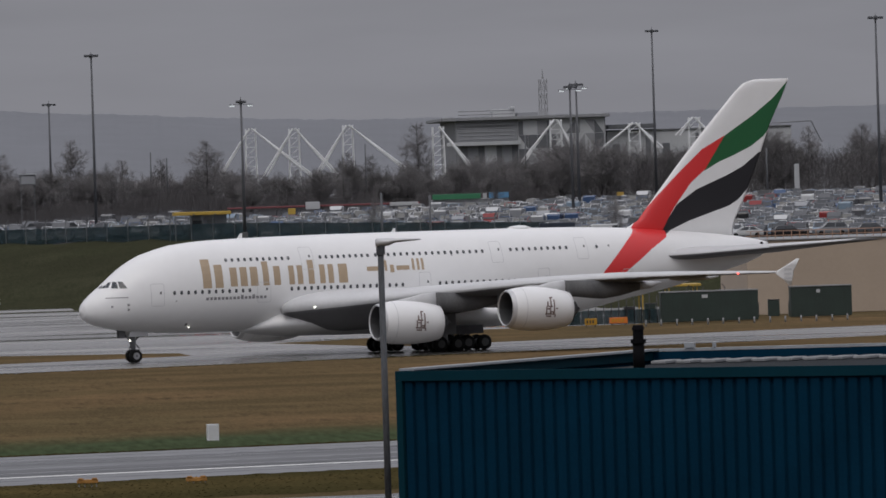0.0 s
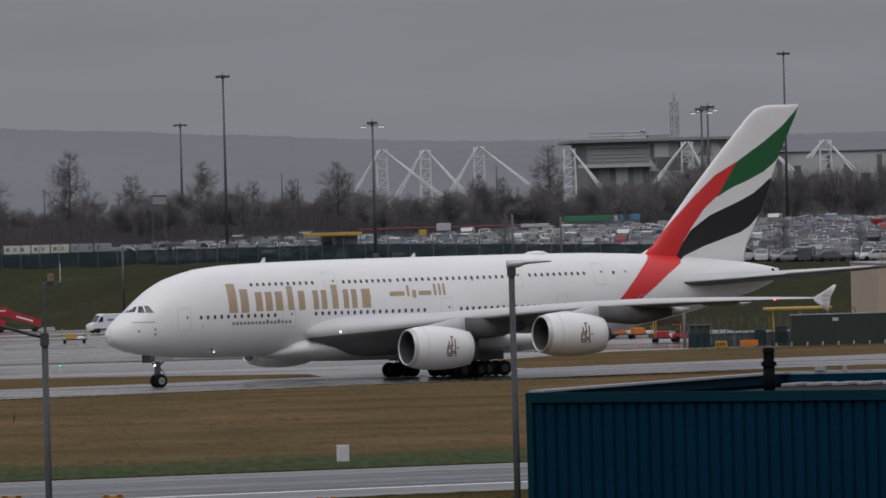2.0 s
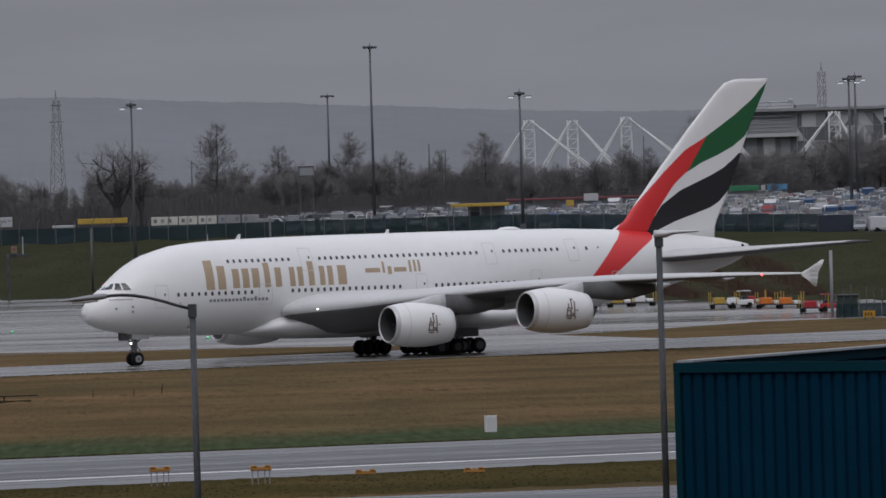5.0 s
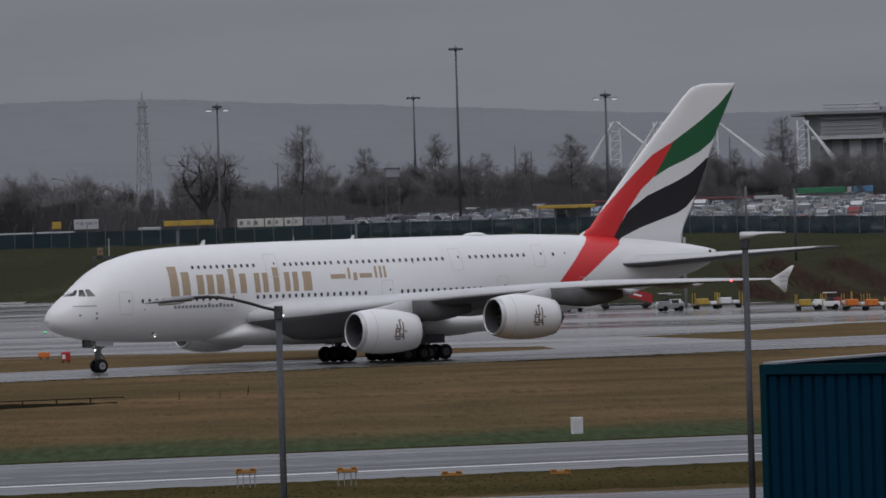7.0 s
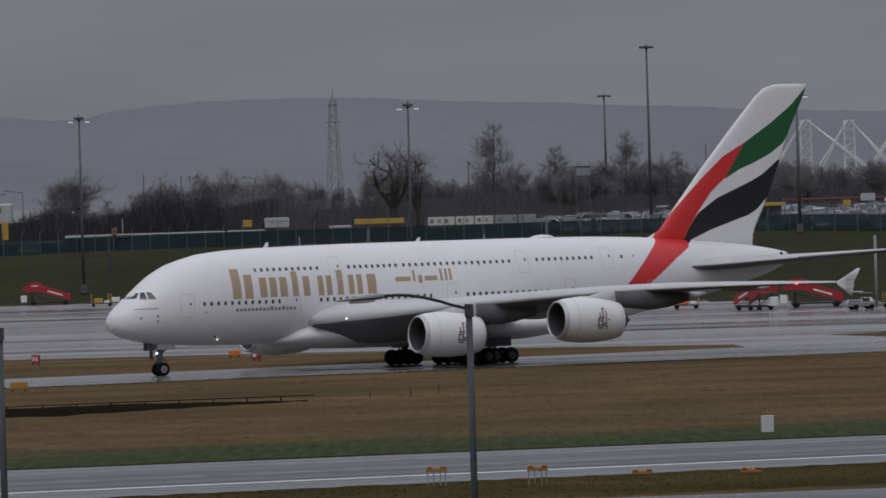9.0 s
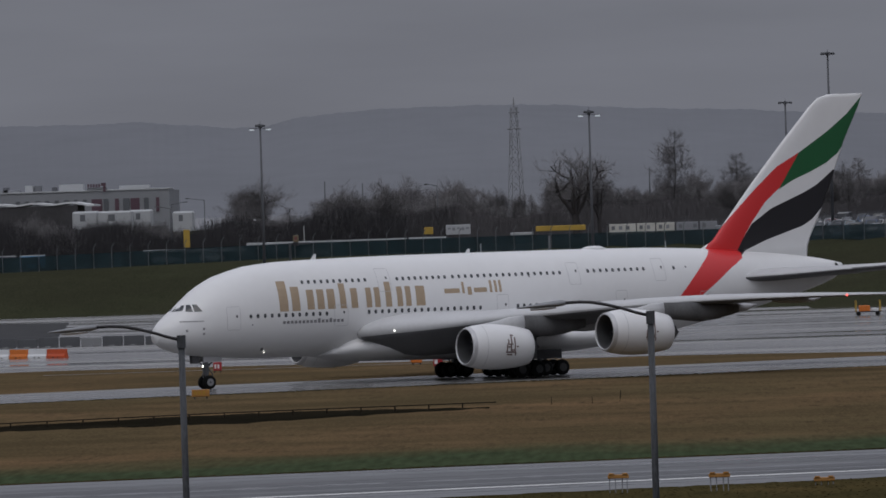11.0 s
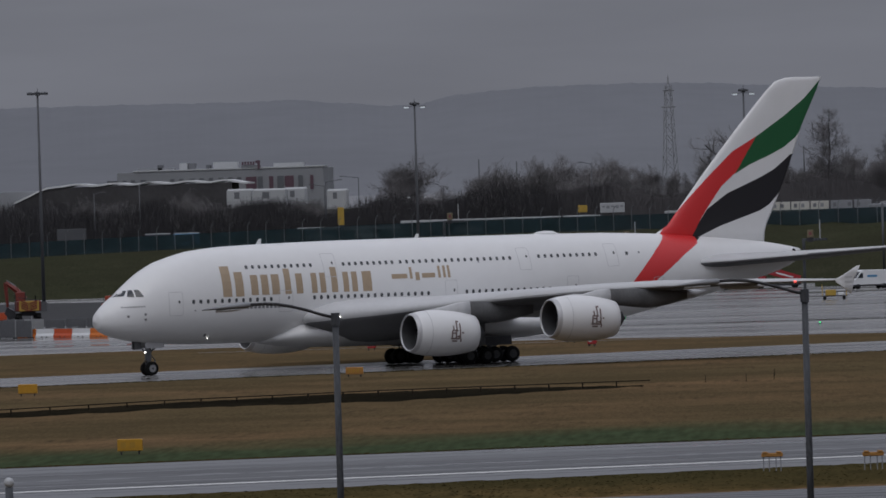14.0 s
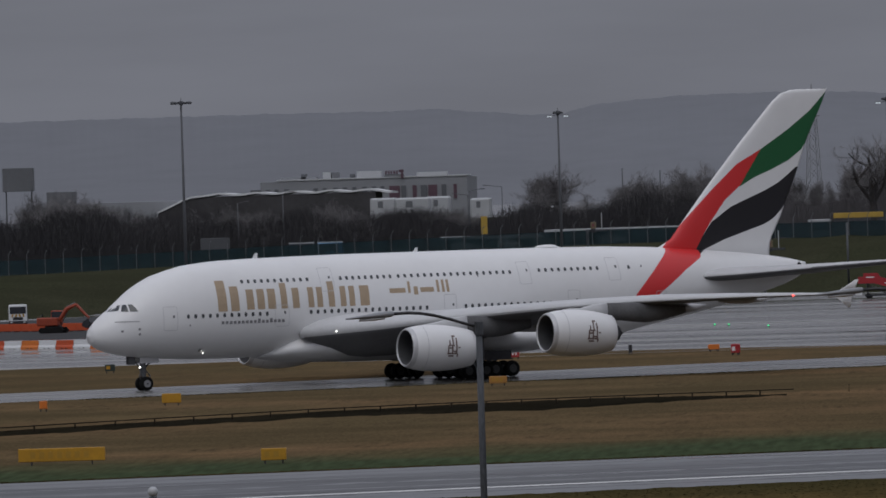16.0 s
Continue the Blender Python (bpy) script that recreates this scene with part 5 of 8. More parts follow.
def far_halls():
    """Pale halls with a long white roof edge."""
    y = 2350
    x0, x1 = -172.50, -121.03
    zt, zw = 22.67, 18.34
    zb = height(x0, y) - 1
    h = block("pale_hall", x0, x1, y + 40, y + 90, zb, zt - 0.9, M["hallpale"], None, "pale grey hall with small dark windows and a dark red sign", "building")
    block("roof_edge", x0 + 4, x1 + 0.1, y + 39.8, y + 60, zt - 0.89, zt - 0.5, M["hallwhite"], h, "pale roof edge")
    for k, xa in enumerate((-176.0, -173.6, -171.2, -169.0, -166.6, -159.3, -157.0, -154.4, -152.0, -149.6, -147.2, -144.8, -142.6)):
        block("window", max(xa, x0 + 0.2), xa + (0.7, 1.0, 0.8)[k % 3] + 0.3, y + 39.8, y + 39.97, zw + 0.2, zw + 1.5, M["hallblack"], h, bevel=0)
    for k, (xa, wide) in enumerate(((-140.4, 2.6), (-137.4, 1.2), (-134.6, 1.0), (-132.6, 1.6), (-130.7, 2.2), (-127.4, 1.2), (-124.4, 0.8))):
        block("tall_window", xa, xa + wide, y + 39.75, y + 39.97, zw - 2.0, zw + 1.5, (M["hallplum"], M["hallblack"])[k % 2], h, "tall dark plum window", bevel=0)
    for xa, wide, up, mk in ((-168.0, 9.0, 0.6, "hallpale"), (-163.0, 1.2, 1.3, "hallblack"), (-157.5, 2.0, 1.6, "hallwhite"), (-155.2, 1.6, 1.5, "halldark"), (-150.8, 1.0, 1.0, "hallblack"), (-149.0, 6.0, 1.6, "hallwhite"), (-134.0, 7.5, 0.9, "hallwhite")):
        block("roof_plant", xa, xa + wide, y + 50, y + 56, zt - 0.89, zt - 0.5 + up, M[mk], h, bevel=0)
    # dark red sign as plain bars
    xs, zs = -141.3, 23.55
    for k in range(5):
        block("sign_bar", xs + k * 0.68, xs + k * 0.68 + 0.45, y + 39.5, y + 39.75, zs - 0.75, zs + 0.1, M["hallplum"], h, bevel=0)
    block("sign_bar", xs + 3.4, xs + 4.6, y + 39.5, y + 39.75, zs - 0.4, zs + 0.3, M["hallplum"], h, bevel=0)
    block("sign_bar", xs + 3.9, xs + 4.5, y + 39.5, y + 39.75, zs - 1.9, zs - 0.4, M["hallplum"], h, bevel=0)
    block("sign_frame", xs - 0.2, xs + 4.8, y + 39.76, y + 39.9, zt - 0.6, zs - 0.8, M["hallpale"], h, bevel=0)
    # long white-edged roof in front, wavy, curving down at one end
    xl, xr = -181.78, -134.73
    z1 = 18.55
    pts = [(xl - 9, -3.6), (xl - 6, -2.3), (xl - 3, -0.9), (xl - 1, -0.25), (xl + 2, 0.0)]
    pts += [(xl + 2 + (xr - xl - 2) * k / 36, 0.22 + 0.22 * math.sin(k * 0.88 - 1.2) - 0.012 * max(0, k - 30) ** 2) for k in range(1, 37)]
    rings = [[(px, 2299.7, z1 + dz - 0.12), (px, 2330, z1 + dz - 0.12), (px, 2330, z1 + dz + 0.3), (px, 2299.7, z1 + dz + 0.3)] for px, dz in pts]
    r = put("long_roof", loft("long_roof", rings, M["whitep"], smooth=False), None, None, "long white wavy roof edge curving down at one end", "roof")
    g0 = height(xl, 2300) - 1
    rings = [[(px, 2300, g0), (px, 2328, g0), (px, 2328, z1 + min(dz, 0.0) - 0.13), (px, 2300, z1 + min(dz, 0.0) - 0.13)] for px, dz in pts[:-3]]
    put("hall_front", loft("hall_front", rings, M["hallshade"], smooth=False), r, None, "dark hall wall under the roof")


far_halls()
for q in (((-136.83, 2250.0, 14.35), (-130.79, 2250.0, 16.80)), ((-130.58, 2245.0, 14.16), (-122.57, 2245.0, 16.68)), ((-123.85, 2255.0, 14.45), (-118.46, 2255.0, 16.80)), ((-113.38, 2250.0, 14.26), (-108.55, 2250.0, 16.10))):
    (xa, ya, za), (xb, yb, zb) = q
    pod = block("white_annex", xa, xb, ya, ya + 8, za - 6, zb, M["hallwhite"], None, "white boxy annex with rounded edges beside the hall", "building", bevel=0.4)
    block("dark_opening", xa + (xb - xa) * 0.3, xa + (xb - xa) * 0.5, ya - 0.05, ya - 0.01, zb - 2.3, zb - 0.8, M["halldark"], pod, bevel=0)
for q in (((-213.08, 2150.0, 20.15), (-206.15, 2150.0, 26.02)),):
    (xa, ya, za), (xb, yb, zb) = q
    g = block("gantry_sign", xa, xb, ya, ya + 3, za + 0.6, zb, M["halldark"], None, "large grey sign box on posts", "sign")
    for px in (xa + 0.5, xb - 0.7):
        block("post", px, px + 0.3, ya + 1, ya + 1.3, height(xa, ya) - 1, za + 0.6, M["mast"], g)
block("low_roof_far", -214.0, -187.5, 2320, 2340, height(-200, 2320) - 1, 17.8, M["hallpale"], None, "long low pale far roof", "building")
block("dark_pavilion", -203.28, -197.56, 2150, 2162, height(-180, 2150) - 1, 20.38, M["halldark"], None, "small dark building with a lit window", "building")


# ---- bare trees ----
def grow(seed, tall, style):
    """Verts and faces of a trunk with limbs, and of a crown of fine twigs."""
    rnd = random.Random(seed)
    wood, crown = ([], []), ([], [])

    def tube(a, b, ra, rb, seg):
        vs, fs = wood
        a, b = Vector(a), Vector(b)
        q = (b - a).to_track_quat("Z", "Y")
        base = len(vs)
        for p, r in ((a, ra), (b, rb)):
            for k in range(seg):
                w = 2 * math.pi * k / seg
                vs.append(p + q @ Vector((r * math.cos(w), r * math.sin(w), 0)))
        for k in range(seg):
            fs.append((base + k, base + (k + 1) % seg, base + seg + (k + 1) % seg, base + seg + k))

    def twig(a, d, length, wide):
        vs, fs = crown
        side = d.cross(Vector((rnd.random() - 0.5, rnd.random() - 0.5, rnd.random() - 0.5)))
        if side.length < 1e-4:
            return
        side = side.normalized() * wide
        bend = a + d * length * 0.5 + Vector((rnd.gauss(0, 1), rnd.gauss(0, 1), rnd.gauss(0, 1) + 0.3)) * length * 0.08
        tip = a + d * length + Vector((rnd.gauss(0, 1), rnd.gauss(0, 1), rnd.gauss(0, 1) + 0.5)) * length * 0.15
        k = len(vs)
        vs.extend((a - side, a + side, bend + side * 0.7, bend - side * 0.7, tip))
        fs.extend(((k, k + 1, k + 2, k + 3), (k + 3, k + 2, k + 4)))

    def spread_dir(d, ang):
        axis = d.cross(Vector((rnd.gauss(0, 1), rnd.gauss(0, 1), rnd.gauss(0, 1)))).normalized()
        return (Matrix.Rotation(ang, 3, axis) @ d).normalized()

    def branch(p, d, length, r, level):
        steps = 3
        for s in range(steps):
            lift = {"oak": 0.05, "leader": 0.10, "bush": 0.15}[style]
            wob = 0.24 if style == "oak" else 0.12
            d2 = (d + Vector((rnd.gauss(0, wob), rnd.gauss(0, wob), rnd.gauss(0, wob) + lift))).normalized()
            q = p + d2 * length / steps
            r2 = r * 0.86
            if r > 0.028:
                tube(p, q, r, r2, 6 if level < 2 else 4 if level < 3 else 3)
            else:
                twig(p, d2, length / steps, 0.016)
            if level < (3 if style == "oak" else 4) and (s > 0 or level > 0):
                n = {"oak": (1, 2, 2, 2), "leader": (2, 1, 1, 2), "bush": (1, 2, 2, 2)}[style][min(level, 3)]
                for _ in range(n):
                    nd = spread_dir(d2, radians(rnd.uniform(28, 62)))
                    branch(p.lerp(q, rnd.random()), nd, length * rnd.uniform(0.5, 0.72), r2 * (0.62 if style == "oak" else 0.58), level + 1)
            if level >= (2 if style == "oak" else 3):
                for _ in range(2):
                    twig(p.lerp(q, rnd.random()), spread_dir(d2, radians(rnd.uniform(15, 60))), rnd.uniform(0.5, 1.3), 0.011)
            p, d, r = q, d2, r2
        for _ in range(7 if style == "leader" else 7 if style == "oak" else 4):
            twig(p - d * rnd.random() * length * 0.35, spread_dir(d, rnd.uniform(0.2, 1.1)), rnd.uniform(0.35, 1.0), 0.009)

    up = Vector((0, 0, 1))
    if style == "leader":
        p, r = Vector((0, 0, -0.3)), tall * 0.016
        n = 16
        for k in range(n):
            f = k / n
            q = p + Vector((rnd.gauss(0, 0.07), rnd.gauss(0, 0.07), (tall + 0.3) / n))
            tube(p, q, r, r * 0.92, 6)
            if f > 0.18:
                for _ in range(4 if f < 0.6 else 4 if f < 0.85 else 3):
                    a = rnd.random() * 2 * math.pi
                    d = Vector((math.cos(a), math.sin(a), rnd.uniform(0.05, 0.55))).normalized()
                    reach = tall * 0.31 * (1.06 - f) ** 0.62 * min(1.0, 0.5 + f * 1.5) * rnd.uniform(0.7, 1.1)
                    branch(p, d, reach, max(r * 0.30, 0.03), 2 if f < 0.7 else 3)
            p, r = q, r * 0.90
    else:
        stems = 1 if style == "oak" else 3
        for k in range(stems):
            a = rnd.random() * 6.28
            d = (up + Vector((math.cos(a), math.sin(a), 0)) * (0.05 if stems == 1 else 0.35)).normalized()
            r = tall * (0.034 if style == "oak" else 0.012)
            q = Vector((0, 0, -0.3)) + d * tall * (0.24 if style == "oak" else 0.2)
            tube(Vector((0, 0, -0.3)), q, r * 1.2, r, 8)
            for j in range(5 if style == "oak" else 3):
                b = 2 * math.pi * (j + rnd.random() * 0.6) / 5
                out = 0.62 if style == "oak" else 0.45
                branch(q - d * rnd.random() * tall * 0.05, (up + Vector((math.cos(b), math.sin(b), 0)) * out * rnd.uniform(0.5, 1.3)).normalized(), tall * rnd.uniform(0.36, 0.48), r * 0.60, 0 if style == "oak" else 1)
    return wood, crown


TREES = {}


def tree_kind(key, seed, tall, style):
    wood, crown = grow(seed, tall, style)
    tall = sorted(v[2] for v in crown[0])[int(len(crown[0]) * 0.985)]
    TREES[key] = (mesh_from("trunk_" + key, *wood, M["bark"], False), mesh_from("crown_" + key, *crown, M["twig"], False), tall)


tree_kind("oak_a", 47, 12, "oak")
tree_kind("oak_b", 6, 12, "oak")
tree_kind("leader_a", 2, 14, "leader")
tree_kind("leader_b", 9, 14, "leader")
tree_kind("bush_a", 5, 10, "bush")
tree_kind("bush_b", 13, 10, "bush")
tree_kind("bush_c", 21, 10, "bush")


def tree(key, x, y, tall, turn, wide=1.0):
    trunk, crown, t0 = TREES[key]
    s = tall / t0
    label = {"oak": "bare spreading oak with thick dark limbs", "leader": "bare upright tree with fine side branches", "bush": "bare dense multi-stemmed tree"}[key.split("_")[0]]
    ob = put("bare_tree", trunk, None, pose(x, y, height(x, y), 0, 0, turn) @ Matrix.Diagonal((s * wide, s * wide, s, 1)), label, "tree", "bare trees")
    put("crown", crown, ob, None, "bare grey-brown twigs")


for key, (x, y, top), turn, wide in (
    ("oak_a", (-13.4, 1592.0, 23.2), 30, 1.0), ("oak_b", (-9.6, 1594.0, 20.9), 200, 0.7),
    ("leader_a", (2.84, 1680.0, 26.44), 10, 1.0), ("leader_b", (14.05, 1680.0, 22.35), 70, 1.1), ("leader_a", (26.80, 1690.0, 24.48), 160, 1.0),
    ("leader_b", (43.12, 1720.0, 21.14), 33, 1.0), ("leader_b", (36.06, 1720.0, 21.15), 250, 1.2),
    ("leader_a", (50.70, 1700.0, 23.81), 300, 1.3), ("leader_b", (90.63, 1750.0, 25.95), 15, 0.9), ("leader_a", (78.62, 1780.0, 21.33), 45, 1.0), ("leader_b", (84.25, 1800.0, 20.73), 95, 1.0),
    ("bush_a", (-35.70, 1720.0, 18.60), 12, 1.0), ("bush_b", (-44.77, 1720.0, 19.37), 77, 1.3), ("bush_c", (-35.91, 1730.0, 18.50), 15, 1.1), ("bush_a", (-74.76, 1760.0, 19.48), 200, 1.2),
    ("leader_b", (157.35, 1700.0, 22.98), 140, 1.0), ("leader_a", (166.41, 1700.0, 23.20), 40, 1.0), ("leader_a", (151.05, 1720.0, 22.31), 11, 1.0)):
    tree(key, x, y, top - height(x, y), turn, wide)


def wood_top(x):
    """Height of the tops of the wood, above the sea of ground, along x at 1750 m."""
    return interp(x, (-190, -150, -125, -107, -98, -84, -78, -73, -61, -43, -25, 0, 40, 62, 80, 106, 116, 140, 200), (15.6, 15.9, 15.6, 15.0, 14.3, 14.0, 14.6, 15.6, 15.4, 16.4, 16.4, 17.6, 17.8, 17.8, 17.6, 17.6, 20.4, 21.0, 21.5))


rnd = random.Random(77)
for k in range(84):
    x = -200 + 420 * (k + rnd.random()) / 84
    y = rnd.uniform(1625, 1700) if x < 0 else rnd.uniform(1690, 1780)
    if -34 < x < 2:
        y = rnd.uniform(1700, 1760)
    t = max(4.0, (wood_top(x) + rnd.uniform(-2.2, 0.3 if -112 < x < -80 else 1.8)) - height(x, y))
    tree(rnd.choice(("bush_a", "bush_b", "bush_c", "bush_a", "leader_b")), x, y, t, rnd.uniform(0, 360), rnd.uniform(1.0, 1.5))


for k in range(130):
    x = -44 + 166 * (k + rnd.random()) / 130
    y = rnd.uniform(1630, 1800) if x > 2 else rnd.uniform(1700, 1790)
    t = max(4.0, (wood_top(x) + rnd.choice((-2.4, -1.4, -0.6, 0.2, 1.0)) + rnd.uniform(-0.6, 0.6)) - height(x, y))
    tree(rnd.choice(("bush_a", "bush_b", "bush_c", "bush_b", "leader_a", "leader_b")), x, y, t, rnd.uniform(0, 360), rnd.uniform(0.8, 1.3))


def build_wood(x0, x1, count, seed, material, label):
    """Dense bare wood behind the car park, as one mass of stems and twigs."""
    rn = random.Random(seed)
    verts, faces = [], []
    for _ in range(count):
        x = rn.uniform(x0, x1)
        y = rn.uniform(1600, 1720) if x < -5 else rn.uniform(1620, 1760) if x < 70 else rn.uniform(1670, 1830)
        clump = 0.9 * math.sin(x / 3.1) + 0.8 * math.sin(x / 7.7 + 2) + 0.5 * math.sin(x / 1.3 + y / 9)
        top = wood_top(x) - interp(x, (-60, -20, 10, 110, 120), (1.5, 2.6, 3.6, 3.4, 2.0)) + clump
        z0 = height(x, y)
        h = max(1.5, top - z0)
        z = z0 + h * rn.random() ** 0.8
        ln = rn.uniform(0.8, 3.4)
        w = rn.uniform(0.012, 0.03)
        k = len(verts)
        verts.extend(((x - w, y, z - ln * 0.5), (x + w, y, z - ln * 0.5), (x + rn.gauss(0, 0.32) * ln, y + rn.gauss(0, 0.5), min(z + ln * 0.5, top + 1.5 * rn.random()))))
        faces.append((k, k + 1, k + 2))
    put("bare_wood", mesh_from("bare_wood", verts, faces, material, False), label=label, category="wood", kind="stuff")


build_wood(112, 240, 60000, 33, M["wood"], "tall dark winter wood beyond the car park")
build_wood(-42, 116, 80000, 31, M["wood"], "dense bare grey winter wood behind the car park")
build_wood(-230, -34, 150000, 32, M["darkwood"], "dense dark winter wood behind the fence")


# ---- boundary fence ----
def build_fence():
    xs = [-230 + 3.0 * k for k in range(130)]
    M["fence"].node_tree.nodes["Principled BSDF"].inputs["Alpha"].default_value = 0.72
    fence = put("boundary_fence", None, None, None, "dark green mesh boundary fence with cranked grey posts", "fence")
    bm = bmesh.new()
    add_tube(bm, (0, 0, -0.1), (0, 0, 3.3), 0.06, 0.06, 6)
    add_tube(bm, (0, 0, 3.3), (0.4, -0.3, 3.9), 0.06, 0.06, 6)
    post = bm_mesh(bm, "post", M["fpost"])
    for a, b in zip(xs[:-1], xs[1:]):
        if a > 84:
            break
        ya, yb = fence_y(a), fence_y(b)
        za, zb = height(a, ya), height(b, yb)
        bm = bmesh.new()
        v = [bm.verts.new(p) for p in ((a, ya, za - 0.05), (b, yb, zb - 0.05), (b, yb, zb + 2.4), (a, ya, za + 2.4))]
        w = [bm.verts.new(p) for p in ((a, ya + 0.05, za - 0.05), (b, yb + 0.05, zb - 0.05), (b, yb + 0.05, zb + 2.4), (a, ya + 0.05, za + 2.4))]
        bm.faces.new(v)
        bm.faces.new(w[::-1])
        for k in range(4):
            bm.faces.new((v[k], w[k], w[(k + 1) % 4], v[(k + 1) % 4]))
        part("mesh_panel", bm, M["fence"], fence)
        put("post", post, fence, pose(a, ya - 0.1, za))


build_fence()


# ---- car park ----
M["carglass"] = mat("tinted_car_glass", (0.036, 0.040, 0.045), 0.12, vary=0.1, spec=0.5)
def car_meshes(kind):
    """Body, glass and wheel meshes of a parked car, nose along +x."""
    lo = {"hatch": (4.0, 1.75, 1.48), "saloon": (4.6, 1.8, 1.44), "suv": (4.5, 1.88, 1.72), "van": (5.2, 1.95, 2.1)}[kind]
    ln, wd, ht = lo
    hl, hw = ln / 2, wd / 2
    if kind == "van":
        low = [(-hl, 0.35), (-hl + 0.03, ht - 0.08), (-hl + 0.35, ht), (hl - 1.75, ht), (hl - 0.95, 1.2), (hl - 0.1, 0.95), (hl, 0.35)]
        cab = [(hl - 2.45, 1.28), (hl - 2.35, ht - 0.2), (hl - 1.70, ht - 0.16), (hl - 0.93, 1.26)]
    elif kind == "saloon":
        low = [(-hl, 0.35), (-hl + 0.03, 0.98), (-hl + 0.8, 1.02), (hl - 1.3, 0.98), (hl - 0.12, 0.75), (hl, 0.35)]
        cab = [(-hl + 0.55, 1.0), (-hl + 1.25, ht), (hl - 2.0, ht), (hl - 1.2, 0.97)]
    else:
        e = 1.08 if kind == "suv" else 0.98
        low = [(-hl, 0.35), (-hl + 0.03, e), (hl - 1.15, e), (hl - 0.12, e - 0.22), (hl, 0.35)]
        cab = [(-hl + 0.1, e), (-hl + 0.5, ht), (hl - 1.8, ht), (hl - 1.05, e)]
    bm = bmesh.new()

    def skin(rings):
        vs = [[bm.verts.new(p) for p in r] for r in rings]
        n = len(vs[0])
        for r0, r1 in zip(vs[:-1], vs[1:]):
            for k in range(n):
                bm.faces.new((r0[k], r0[(k + 1) % n], r1[(k + 1) % n], r1[k]))
        bm.faces.new(vs[0][::-1])
        bm.faces.new(vs[-1])

    # lower body with rounded flanks, nose and tail
    line = low[1:-1]
    xs_ = [-hl, -hl + 0.12] + [px for px, _ in line if -hl + 0.15 < px < hl - 0.2] + [hl - 0.16, hl]
    rings = []
    for px in xs_:
        e = 1.0 if -hl + 0.05 < px < hl - 0.05 else 0.86
        zt = interp(px, [q[0] for q in line], [q[1] for q in line]) - (0.0 if e == 1.0 else 0.16)
        w = hw * e
        rings.append([(px, -w * 0.92, 0.28), (px, -w, 0.55), (px, -w * 0.97, zt - 0.08), (px, -w * 0.84, zt), (px, w * 0.84, zt), (px, w * 0.97, zt - 0.08), (px, w, 0.55), (px, w * 0.92, 0.28)])
    skin(rings)
    # domed roof on broad pillars
    van = kind == "van"
    ra, rb = cab[1][0] - 0.06, cab[2][0] + 0.06
    if not van:
        skin([[(px, -hw * 0.80 * e, ht - 0.10), (px, -hw * 0.66 * e, ht - 0.02 + d), (px, 0, ht + 0.02 + d), (px, hw * 0.66 * e, ht - 0.02 + d), (px, hw * 0.80 * e, ht - 0.10)] for px, e, d in ((ra, 0.94, -0.05), (ra + 0.3, 1.0, 0.0), (rb - 0.3, 1.0, 0.0), (rb, 0.94, -0.05))])
    for s in () if van else (-1, 1):
        mid_x = (cab[0][0] + cab[3][0]) / 2
        for (p, q) in ((cab[0], cab[1]), (cab[3], cab[2]), ((mid_x, cab[0][1]), (mid_x - 0.1, ht - 0.06))):
            add_tube(bm, (p[0], s * hw * 0.92, p[1] - 0.03), (q[0], s * hw * 0.78, q[1] - 0.04), 0.065, 0.055, 4)
    body = bm_mesh(bm, "car_" + kind)
    bm = bmesh.new()
    wa, wb = (0.985, 0.99) if kind == "van" else (0.92, 0.78)
    a = [bm.verts.new((x, -hw * (wa if k in (0, 3) else wb), z - (0.03 if k in (1, 2) else 0))) for k, (x, z) in enumerate(cab)]
    b = [bm.verts.new((x, hw * (wa if k in (0, 3) else wb), z - (0.03 if k in (1, 2) else 0))) for k, (x, z) in enumerate(cab)]
    bm.faces.new(a)
    bm.faces.new(b[::-1])
    for k in range(4):
        bm.faces.new((a[k], b[k], b[(k + 1) % 4], a[(k + 1) % 4]))
    glass = bm_mesh(bm, "glass_" + kind, M["carglass"])
    bm = bmesh.new()
    add_tube(bm, (0, -0.11, 0), (0, 0.11, 0), 0.32, 0.32, 10)
    wheel = bm_mesh(bm, "wheel_" + kind, M["rubber"])
    return body, glass, wheel, (hl, hw)


COLOURS = {"white": (0.50, 0.51, 0.52), "silver": (0.27, 0.28, 0.295), "grey": (0.10, 0.104, 0.112), "black": (0.015, 0.015, 0.017), "blue": (0.035, 0.07, 0.15), "red": (0.20, 0.02, 0.02), "pale blue": (0.17, 0.23, 0.29), "yellow": (0.46, 0.32, 0.06)}
CAR = {}
for kind in ("hatch", "saloon", "suv", "van"):
    body, glass, wheel, size = car_meshes(kind)
    for cname, c in COLOURS.items():
        me = body.copy()
        key = "car_paint_" + cname.replace(" ", "_")
        if key not in M:
            M[key] = mat(key, c, 0.25, vary=0.05, metal=0.3 if cname in ("silver", "grey") else 0.0)
        me.materials.append(M[key])
        CAR[kind, cname] = (me, glass, wheel, size)


